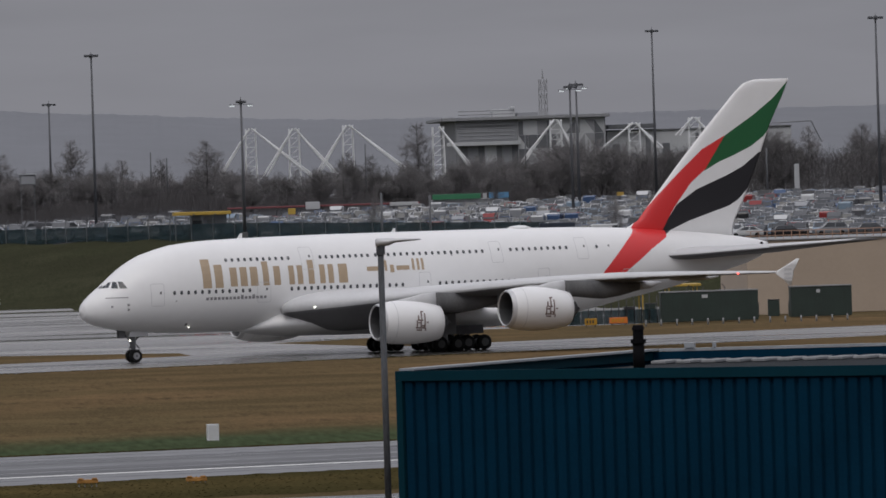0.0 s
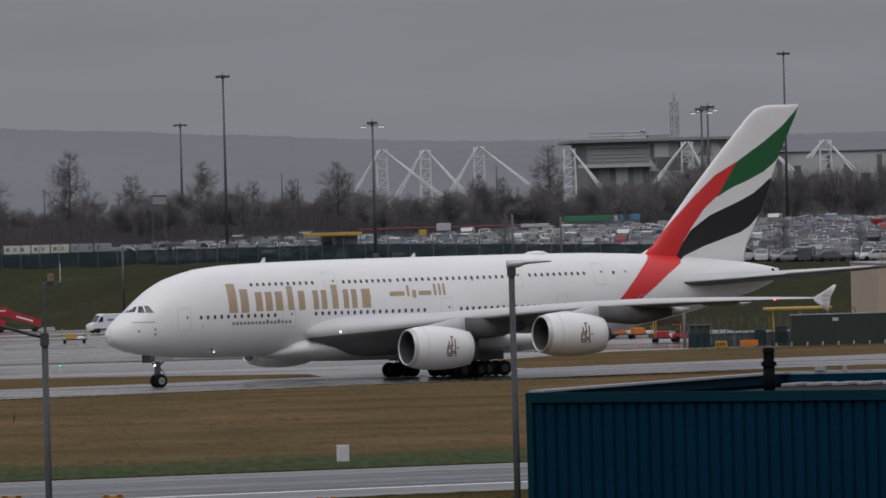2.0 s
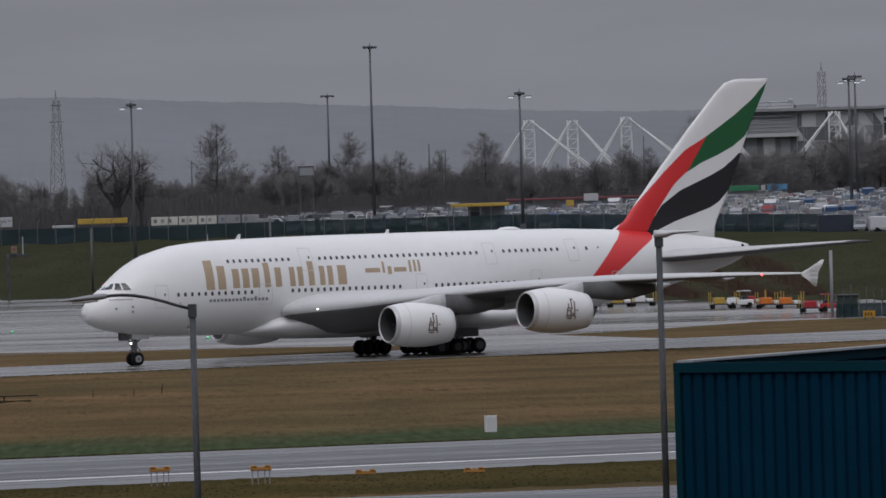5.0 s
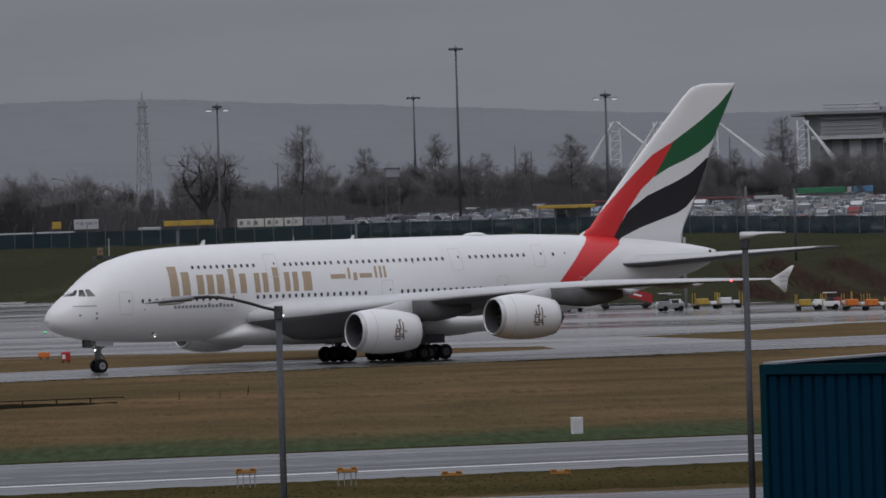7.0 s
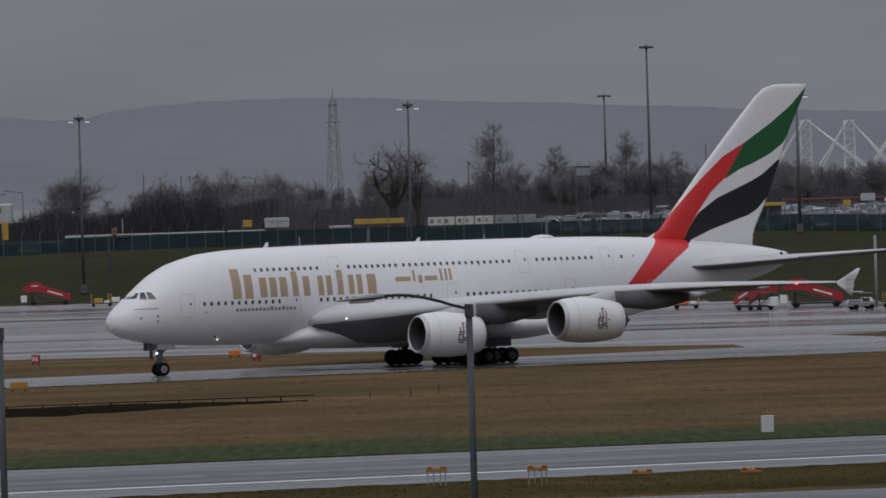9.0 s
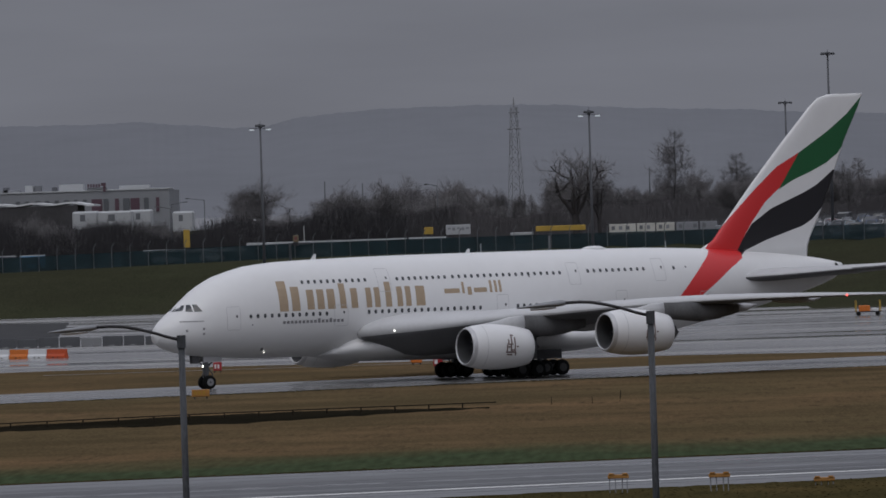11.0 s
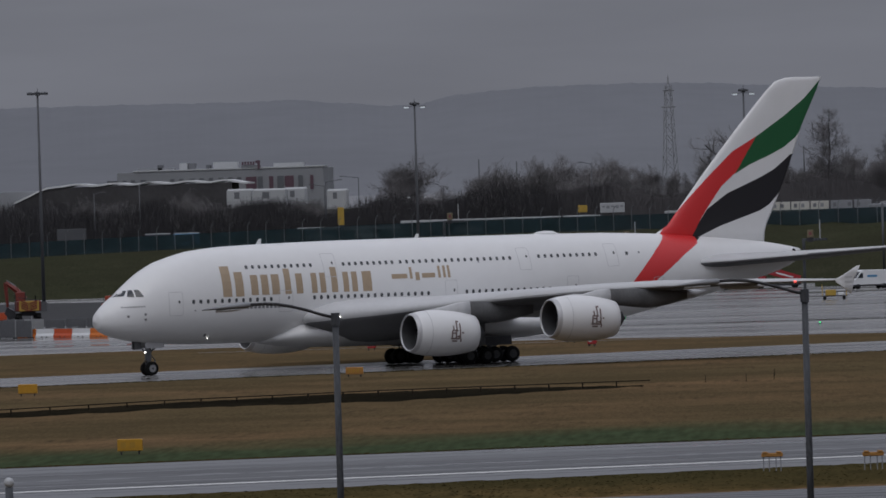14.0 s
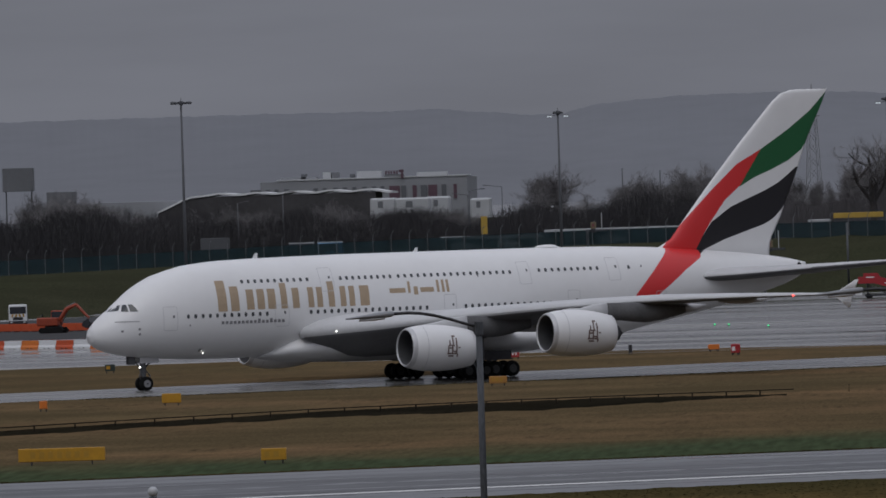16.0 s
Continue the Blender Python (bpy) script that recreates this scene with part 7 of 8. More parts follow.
def instrument_stand(x, y, tall):
    """A grey column with a side arm that carries a khaki box and a white rod."""
    s = put("instrument_stand", None, None, pose(x, y, height(x, y)), "grey column with a side arm, khaki box and white rod", "instrument", "instrument stands")
    part("column", box_bm(-0.2, 0.2, -0.2, 0.2, 0, tall, 0.04), M["lamppost"], s)
    part("side_arm", box_bm(-0.25, 3.2, -0.18, 0.18, tall - 0.28, tall + 0.05, 0.03), M["lamppost"], s)
    part("bracket", box_bm(0.5, 1.3, -0.25, 0.25, tall - 0.45, tall + 0.15, 0.03), M["darkmetal"], s)
    bx = part("instrument_box", box_bm(0.5, 1.35, -0.3, 0.3, tall + 0.16, tall + 1.2, 0.05), M["box_khaki"], s, "dull khaki box")
    part("warning_mark", box_bm(0.75, 1.1, -0.32, -0.305, tall + 0.5, tall + 0.95), M["hallred"], bx)
    part("rod", tube_bm((2.25, 0, tall + 0.05), (2.25, 0, tall + 2.6), 0.07, 0.07, 6), M["hallwhite"], s, "slim white rod")


for p in ((-1.31, 1312.04), (-28.54, 1424.41), (-57.61, 1505.55)):
    instrument_stand(p[0], p[1], 6.9)
for p in ((61.69, 1290.0, -0.00), (67.15, 1270.0, 0.03), (10.01, 1380.0, 2.03), (-16.30, 1440.0, 1.21)):
    x, y, _ = p
    post_thing("dark_pole", x, y, 9.5, 0.16, M["mast"], "dark slim pole on the grass bank", "pole")


# ---- works area: barriers, screens, excavator ----
M["contgrey"] = mat("grey_hoarding_board", (0.085, 0.088, 0.095), 0.6, vary=0.2, scale=0.5, fine=4)
M["works"] = mat("dark_broken_ground", (0.035, 0.035, 0.036), 0.8, vary=0.3, scale=0.2, fine=2, spec=0.15)

def barrier_block(x, y, turn, m, label):
    b = put("barrier_block", None, None, pose(x, y, 0.004, 0, 0, turn), label, "barrier", "water-filled barriers")
    rings = [[(sx, w * sy, z) for sx, sy in ((-1.52, -1), (1.52, -1), (1.52, 1), (-1.52, 1))] for z, w in ((0, 0.3), (0.25, 0.3), (0.5, 0.17), (1.0, 0.15))]
    put("body", loft("body", rings, m, smooth=False), b)
    part("forklift_slot", box_bm(-0.5, -0.25, -0.31, 0.31, 0.05, 0.15), M["darkmetal"], b)
    part("forklift_slot", box_bm(0.25, 0.5, -0.31, 0.31, 0.05, 0.15), M["darkmetal"], b)


ba, bb = Vector((-86.49, 1067.77)), Vector((-64.66, 1045.30))
dirb = (bb - ba).normalized()
turn = math.degrees(math.atan2(dirb.y, dirb.x))
sc = (bb - ba).length
nb = 10
for k in range(-15, nb):
    p = ba + dirb * (k + 0.5) * sc / nb
    pm, pl = ((M["whitep"], "white plastic barrier block on the wet apron"), (M["orange"], "orange plastic barrier block on the wet apron"))[k % 2]
    if k % 4 == 1:
        pm, pl = M["barrierred"], "orange-red plastic barrier block on the wet apron"
    barrier_block(p.x, p.y, turn, pm, pl)
for k in range(16):
    x, y = ba.x - 12 + k * 2.6, 1150 - k * 1.2
    sc_ = put("site_hoarding", bm_mesh(box_bm(-1.28, 1.28, -0.05, 0.05, 0.0, 1.15 if k % 3 else 1.0, 0.02), "site_hoarding", M["concrete"] if k % 5 == 2 else M["contgrey"]), None, pose(x, y, 0.004, 0, 0, -20), "grey site hoarding panel round the works", "hoarding", "site hoarding")
    part("foot", box_bm(-0.3, 0.3, -0.5, 0.5, 0.0, 0.12, 0.02), M["concrete"], sc_)


def excavator(x, y, turn, m, label, size=1.0, slew=None):
    """A tracked excavator; with a slew its arm is folded and turned aside, and its tail carries a chevron board."""
    e = put("excavator", None, None, pose(x, y, 0.004, 0, 0, turn) @ Matrix.Scale(size, 4), label, "excavator", "works machines")
    for s in (-1, 1):
        rings = [[(px, s * 0.95 + dy, pz) for px, pz in ((-1.7, 0.35), (-1.4, 0.0), (1.4, 0.0), (1.7, 0.35), (1.4, 0.75), (-1.4, 0.75))] for dy in (-0.25, 0.25)]
        put("track", loft("track", rings, M["rubber"], smooth=False), e)
    part("undercarriage", box_bm(-1.0, 1.0, -0.7, 0.7, 0.5, 0.95, 0.05), M["darkmetal"], e)
    part("house", box_bm(-1.9, 0.9, -1.2, 1.2, 0.95, 2.0, 0.1), m, e)
    cab = part("cab", box_bm(-0.4, 1.0, 0.25, 1.2, 1.1, 2.9, 0.08), m, e)
    part("cab_glass", box_bm(-0.3, 1.03, 0.2, 1.23, 1.9, 2.75, 0.02), M["glassdark"], e)
    part("grab_rail", tube_bm((-1.7, -1.1, 2.0), (-1.7, 1.1, 2.35), 0.03, 0.03, 6), M["darkmetal"], e)
    part("exhaust_stub", tube_bm((-1.2, -0.7, 2.0), (-1.2, -0.7, 2.5), 0.06, 0.06, 8), M["soot"], e)
    at = pose(0, 0, 0, 0, 0, slew or 0)
    if slew is None:
        foot, knee, tip = (0.9, -0.2, 1.6), (3.2, -0.2, 3.6), (4.9, -0.2, 1.8)
    else:
        foot, knee, tip = (0.2, 0.0, 2.2), (2.15, 0.0, 3.85), (2.0, 0.0, 1.4)
        board_ = part("chevron_board", box_bm(-1.96, -1.92, -0.95, 1.0, 1.0, 2.0), M["yellow"], e, "yellow and red chevron board")
        for k in range(4):
            for sgn in (-1, 1):
                part("chevron_bar", box_bm(-0.012, 0.012, -0.42, 0.42, -0.07, 0.07), M["diggerred"], board_, "", pose(-1.975, 0.02 + sgn * 0.42, 1.17 + 0.22 * k, sgn * 24, 0, 0))
    mid = [(u + v) / 2 for u, v in zip(foot, knee)]
    lift = 0.45 if slew is None else 0.12
    crown = (mid[0] - lift / 3, mid[1], mid[2] + lift)
    bm = tube_bm(foot, crown, 0.26, 0.3, 6)
    add_tube(bm, crown, knee, 0.3, 0.2, 6)
    part("boom", bm, m, e, "", at)
    part("stick", tube_bm(knee, tip, 0.22, 0.15, 6), m, e, "", at)
    part("ram", tube_bm((foot[0] + 0.5, foot[1], foot[2] - 0.1), (crown[0] + 0.1, crown[1], crown[2] - 0.3), 0.09, 0.09, 6), M["steel"], e, "", at)
    part("stick_ram", tube_bm((crown[0], crown[1], crown[2] + 0.32), (knee[0] - 0.1, knee[1], knee[2] + 0.25), 0.07, 0.07, 6), M["steel"], e, "", at)
    rings = [[(tip[0] + a, tip[1] + s, tip[2] + b) for a, b in ((0, 0), (-0.7, -0.4), (-0.9, -1.0), (-0.2, -1.3), (0.3, -0.6))] for s in (-0.5, 0.5)]
    put("bucket", loft("bucket", rings, M["darkmetal"], smooth=False), e, at)


excavator(-116.13, 1232.13, -12, M["digger"], "faded orange tracked excavator at rest by the apron edge")
excavator(-100.60, 1228.14, 100, M["diggerred"], "dark red tracked excavator with a folded arm and chevron board", 1.28, 78)
excavator(-89.14, 1224.36, 76, M["digger"], "faded orange tracked excavator behind the hoarding")
wa, wb = Vector((-114.56, 1246.29)), Vector((-103.76, 1233.36))
for k in range(-9, 8):
    p = wa.lerp(wb, (k + 0.5) / 8)
    pl = (wb - wa).length / 8
    wbd = put("works_board", bm_mesh(box_bm(-pl * 0.49, pl * 0.49, -0.05, 0.05, 0.08, 1.05, 0.02), "works_board", M["whitep"] if k in (3, 4) else M["barrierred"]), None, pose(p.x, p.y, 0.004, 0, 0, math.degrees(math.atan2(wb.y - wa.y, wb.x - wa.x))), "white works board on feet" if k in (3, 4) else "orange-red works board on feet", "barrier", "works boards")
    part("foot", box_bm(-0.2, 0.2, -0.4, 0.4, 0.0, 0.075), M["rubber"], wbd)
# tall grey screens standing before the barriers
for k in range(2):
    p = ba + dirb * (-4.95 + 2.9 * k) + Vector((-dirb.y, dirb.x)) * -0.7
    p.x += 0.4
    screen = put("mesh_screen", bm_mesh(box_bm(-1.4, 1.4, -0.02, 0.02, 0.12, 1.95, 0.01), "mesh_screen", M["contgrey"]), None, pose(p.x, p.y, 0.004, 0, 0, turn), "grey sheeted screen panel standing on rubber feet", "screen", "works screens")
    for px in (-1.4, 1.4):
        part("screen_post", box_bm(px - 0.05, px + 0.05, -0.05, 0.05, 0.05, 2.1 + 0.35 * (k == 1 and px > 0), 0.01), M["concrete"], screen, "pale steel post")
        part("rubber_foot", box_bm(px - 0.12, px + 0.12, -0.35, 0.35, 0.0, 0.1, 0.02), M["rubber"], screen)


def works_lorry(x, y, turn):
    """A white lorry front with dark glass and chevron strips."""
    v = put("works_lorry", None, None, pose(x, y, 0.004, 0, 0, turn), "white works lorry with dark glass and yellow-green chevrons", "lorry")
    part("cab", box_bm(-1.25, 1.25, -1.0, 1.0, 0.75, 3.1, 0.12), M["whitep"], v)
    part("windscreen", box_bm(-1.1, 1.1, -1.03, -0.98, 1.85, 2.8, 0.01), M["glassdark"], v)
    part("grille", box_bm(-0.7, 0.7, -1.03, -0.98, 1.0, 1.4, 0.01), M["darkmetal"], v)
    part("bumper", box_bm(-1.25, 1.25, -1.15, -0.95, 0.5, 0.9, 0.05), M["darkmetal"], v)
    for k in range(4):
        part("chevron_strip", box_bm(-0.12, 0.12, -1.045, -1.032, -0.2, 0.2), M["amber"], v, "yellow-green strip", pose(-0.75 + 0.5 * k, 0, 1.62, 0, 25 if k < 2 else -25, 0))
    part("load_bed", box_bm(-1.2, 1.2, 1.05, 6.2, 0.9, 1.9, 0.05), M["concrete"], v, "grey load bed")
    for sx in (-0.9, 0.9):
        part("headlight", box_bm(sx - 0.18, sx + 0.18, -1.17, -1.14, 0.62, 0.8), M["hallwhite"], v)
    for sx in (-1.0, 1.0):
        for sy in (-0.2, 4.8):
            part("wheel", tube_bm((sx - 0.15, sy, 0.5), (sx + 0.15, sy, 0.5), 0.5, 0.5, 14), M["rubber"], v)


works_lorry(-128.3, 1310, 6)
sheet("works_ground", [(-98, 1168), (-73, 1150), (-86, 1400), (-119, 1436), (-160, 1322), (-160, 1180)], 0.012, M["works"], "dark broken ground inside the works area", "ground")


# ---- service compound with tan building and dark containers ----
cxa, cya = 77.00, 1005.44
cxb, cyb = 85.66, 987.67


def container(x0, x1, y, z1, label, deep=2.5):
    c = put("container", None, None, pose(0, 0, 0), label, "container", "dark containers")
    part("body", box_bm(x0, x1, y, y + deep, 0.12, z1, 0.04), M["contgreen"], c)
    n = int((x1 - x0) / 0.45)
    for k in range(n):
        xa = x0 + 0.1 + k * (x1 - x0 - 0.2) / n
        part("rib", box_bm(xa, xa + 0.2, y - 0.05, y - 0.005, 0.3, z1 - 0.25), M["contgreen"], c)
    part("roof_edge", box_bm(x0 - 0.05, x1 + 0.05, y - 0.08, y + deep, z1 + 0.005, z1 + 0.12), M["concrete"], c, "pale roof edge")
    part("label_plate", box_bm(x0 + (x1 - x0) * 0.42, x0 + (x1 - x0) * 0.48, y - 0.09, y - 0.06, z1 - 0.65, z1 - 0.3), M["hallwhite"], c)


container(76.64, 86.79, 1000, 3.20, "long dark green container with a pale roof edge")
container(91.12, 97.56, 1010, 3.26, "dark green container beside bins")
tx0, tx1 = 89.15, 108.69
tz = 7.99
tanb = block("tan_building", tx0, tx1, 1040, 1075, 0, tz, M["tan"], None, "plain tan rendered building with a roof railing", "building")
block("roof_edge", tx0 - 0.1, tx1, 1039.8, 1075, tz + 0.005, tz + 0.2, M["concrete"], tanb)
for k in range(22):
    xa = tx0 + 0.5 + k * (tx1 - tx0) / 22
    block("roof_rail_post", xa, xa + 0.08, 1040.1, 1040.18, tz + 0.2, tz + 1.1, M["railwood"], tanb, bevel=0)
for dz in (0.62, 1.1):
    block("roof_rail", tx0, tx1, 1040.1, 1040.18, tz + dz - 0.08, tz + dz, M["railwood"], tanb, "faded pinkish rail", bevel=0)
ya0, ya1, yz = 75.00, 81.88, 3.80
yc = block("yellow_canopy", ya0, ya1, 1012, 1018, yz - 0.12, yz + 0.15, M["yellow"], None, "yellow flat canopy on slim posts", "canopy")
for px in (ya0 + 0.6, ya0 + 3.4, ya1 - 0.5):
    for py in (1012.3, 1017.6):
        block("post", px, px + 0.12, py, py + 0.12, 0, yz - 0.12, M["yellow"], yc, bevel=0)
sx0 = 67.98
shed = block("green_shed", sx0, sx0 + 2.2, 1030, 1032.5, 0, 2.0, M["contgreen"], None, "small dark green shed beside the compound fence", "shed")
block("shed_roof", sx0 - 0.15, sx0 + 2.35, 1029.8, 1032.7, 2.005, 2.15, M["contgreen"], shed)
for k in range(24):
    x = 66.27 + k * 0.8
    tall = 2.6 + 0.9 * ((k * 7) % 5) / 4
    fp = post_thing("compound_post", x, 1006 + 0.2 * (k % 3), tall, 0.05, M["darkmetal"], "dark slim cranked post of the compound fence", "post", "compound fence posts")
    part("crank", tube_bm((0, 0, tall - 0.02), (0.28 * (1 if k % 2 else -1), 0, tall + 0.4), 0.05, 0.04, 6), M["darkmetal"], fp)
    if k < 14:
        part("mesh_panel", box_bm(0.06, 0.74, 0.0, 0.03, 0.05, 1.5), M["fence"], fp, "dark mesh panel")
for k in range(14):
    x = 73.86 + k * 1.6
    post_thing("white_bollard", x, 985 + 0.3 * (k % 2), 0.65, 0.09, M["concrete"], "short pale bollard on the grass edge", "bollard", "white bollards")
for k in range(9):
    x = 74.93 + k * 2.2
    o = put("waste_bin", bm_mesh(box_bm(-0.6, 0.6, -0.5, 0.5, 0.1, 1.5 + 0.3 * (k % 2), 0.06), "waste_bin", M["contgreen"] if k % 3 else M["darkmetal"]), None, pose(x, 1022, 0), "dark wheeled bin inside the compound", "bin", "bins")
    part("lid", box_bm(-0.62, 0.62, -0.52, 0.52, 1.51 + 0.3 * (k % 2), 1.6 + 0.3 * (k % 2), 0.02), M["darkmetal"], o)


# ---- signs, lights and rails of the airfield ----
def ground_sign(p, w, h, m, label, turn=0.0, bars=0, dark=None):
    x, y = p
    s = put("taxiway_sign", bm_mesh(box_bm(-w / 2, w / 2, -0.12, 0.12, 0.22, 0.22 + h, 0.03), "taxiway_sign", m), None, pose(x, y, 0, 0, 0, turn), label, "sign", "taxiway signs")
    for k in (-0.35, 0.35):
        part("leg", tube_bm((k * w, 0, 0), (k * w, 0, 0.22), 0.05, 0.05, 6), M["darkmetal"], s)
    for k in range(bars):
        xa = -w * 0.36 + k * w * 0.72 / bars
        part("legend_bar", box_bm(xa, xa + w * 0.4 / bars, -0.135, -0.125, 0.22 + h * 0.25, 0.22 + h * 0.75), dark or M["black"], s)


M["approach"] = mat("faded_amber_paint", (0.36, 0.17, 0.035), 0.6, vary=0.2, scale=0.8, fine=6)
M["signyellow"] = mat("amber_yellow_sign", (0.42, 0.215, 0.010), 0.5, vary=0.15, scale=0.8, fine=6)
Y, O, R = M["signyellow"], M["orange"], M["redp"]
ground_sign((-80.34, 908.03), 0.95, 0.62, M["contgreen"], "small dark green and yellow taxiway sign", 0, 1, Y)
ground_sign((-61.44, 747.85), 1.5, 0.72, Y, "yellow taxiway sign on the grass", 0, 0)
ground_sign((-37.82, 787.0), 1.45, 0.58, M["approach"], "faded orange taxiway sign on the grass", 0, 3, M["amber"])
ground_sign((-54.40, 579.89), 5.3, 0.80, Y, "long yellow taxiway sign on the green verge", -4, 7, M["amber"])
ground_sign((-40.70, 567.82), 1.5, 0.70, Y, "yellow taxiway sign on the green verge", 0, 2, M["amber"])
ground_sign((-21.04, 901.21), 0.75, 0.80, R, "red runway sign at the grass edge", 0, 1, M["whitep"])
ground_sign((-23.85, 931.30), 1.0, 0.35, O, "small orange box at the grass edge", 0)
ground_sign((-23.57, 925.01), 1.0, 0.50, O, "small orange box at the grass edge", 0)
ground_sign((-21.00, 904.78), 0.75, 0.80, R, "red runway sign at the grass edge", 0, 1, M["whitep"])
ground_sign((-42.3, 915.5), 0.8, 0.8, R, "red runway sign on the far grass strip", 0, 2, M["whitep"])
ground_sign((-31.55, 922.5), 0.35, 0.75, M["darkmetal"], "small dark marker box at the grass edge", 0)
ground_sign((68.70, 991.99), 1.25, 0.68, Y, "bright yellow taxiway sign before the compound", 0, 3)
ground_sign((72.00, 998.05), 1.9, 0.62, O, "orange taxiway sign before the compound", 0, 4, Y)
ground_sign((-70.64, 739.13), 0.6, 0.6, O, "small orange marker on the grass", 0)
ground_sign((-39.42, 1085.02), 0.8, 0.9, M["darkmetal"], "small dark sign with a yellow foot on the apron", 0, 1, Y)
# the white cabinet
wx, wy = 17.32, 586.41
cabn = put("white_cabinet", bm_mesh(box_bm(-0.34, 0.34, -0.3, 0.3, 0.0, 0.95, 0.02), "white_cabinet", M["whitep"]), None, pose(wx, wy, 0, 0, 0, 8), "white service cabinet on the green verge", "cabinet")
part("cabinet_roof", box_bm(-0.36, 0.36, -0.32, 0.32, 0.955, 1.0, 0.01), M["whitep"], cabn)
part("door_gap", box_bm(-0.3, 0.3, -0.312, -0.304, 0.08, 0.9), M["outline"], cabn)


def approach_light(x, y, tall):
    a = put("approach_light", bm_mesh(box_bm(-0.55, 0.55, -0.14, 0.14, tall, tall + 0.2, 0.03), "approach_light", M["approach"]), None, pose(x, y, 0), "orange light bar on thin grey legs", "light", "orange light bars")
    for k in (-0.45, -0.15, 0.2, 0.45):
        part("leg", tube_bm((k, 0, 0), (k, 0, tall), 0.025, 0.025, 6), M["hallgrey"], a, "thin grey leg")
    for k in (-0.35, 0.35):
        part("lamp_hood", box_bm(k - 0.14, k + 0.14, -0.2, 0.1, tall + 0.2, tall + 0.28, 0.02), M["approach"], a)


for p, h in (((-2.47, 497.90), 0.75), ((2.74, 495.42), 0.72), ((8.21, 500.48), 0.2), ((13.89, 501.47), 0.1)):
    approach_light(p[0], p[1], h)
for p in ((-28.09, 1107.76), (-26.38, 1104.07), (-21.47, 1084.61), (0.44, 996.72)):
    bm = bmesh.new()
    add_tube(bm, (0, 0, 0), (0, 0, 0.12), 0.18, 0.14, 10)
    g = put("taxiway_light", bm_mesh(bm, "taxiway_light", M["darkmetal"]), None, pose(p[0], p[1], 0.004), "small lit green taxiway light set in wet concrete", "light", "green lights")
    bm = bmesh.new()
    bmesh.ops.create_uvsphere(bm, u_segments=8, v_segments=6, radius=0.12)
    part("lens", bm, M["lampgreen"], g, "lit green lens", pose(0, 0, 0.16))


# the ditch with its rail; its shade is put into a flat dark strip
def ditch_line(x):
    return interp(x, (-120, -68, -60, -47, -32, -11), (625, 668, 681, 700, 712, 720))


M["ditch"] = grass_material("shaded_ditch_grass", ((0.024, 0.020, 0.013), (0.016, 0.014, 0.010), (0.007, 0.007, 0.005)))


def ditch_wide(x):
    return interp(x, (-60, -44, -30, -12), (12, 13, 21, 1.2))


DX = [-110 + 1.0 * k for k in range(98)]
sheet("ditch_edge", ragged(DX, lambda x: ditch_line(x) - ditch_wide(x), 5.0, 21) + ragged(DX[::-1], lambda x: ditch_line(x) + min(12.0, 0.7 * ditch_wide(x)), 2.5, 22), 0.005, M["ditch"], "dark wet ditch below a low rail, shade in its colour", "ditch")
drail = put("ditch_rail", None, None, None, "low dark steel rail along the ditch", "railing")
xs = [-110 + 2.5 * k for k in range(40)]
for a, b in zip(xs[:-1], xs[1:]):
    part("rail", tube_bm((a, ditch_line(a), 0.38), (b, ditch_line(b), 0.38), 0.045, 0.045, 6), M["earth"], drail)
    part("post", tube_bm((a, ditch_line(a), -0.05), (a, ditch_line(a), 0.41), 0.055, 0.055, 6), M["earth"], drail)
for p in ((-8.40, 722.48), (-5.34, 722.06), (-3.28, 727.17), (-3.28, 740.45)):
    post_thing("marker_stake", p[0], p[1], 0.55, 0.02, M["soot"], "thin dark stake in the grass", "stake", "grass stakes")


# ---- the teal metal building close by ----
# the sheet is near black, standing for shade in the gaps between ribs
M["roofsheet"] = mat("gap_dark_roof_sheet", (0.022, 0.025, 0.028), 0.8, vary=0.2, scale=0.5, fine=6, spec=0.05)
M["roofrib"] = mat("pale_roof_rib", (0.22, 0.225, 0.23), 0.8, vary=0.2, scale=0.5, fine=6, spec=0.05)
M["cap"] = mat("wet_pale_capping", (0.27, 0.29, 0.31), 0.35, vary=0.15, scale=0.8, fine=6)


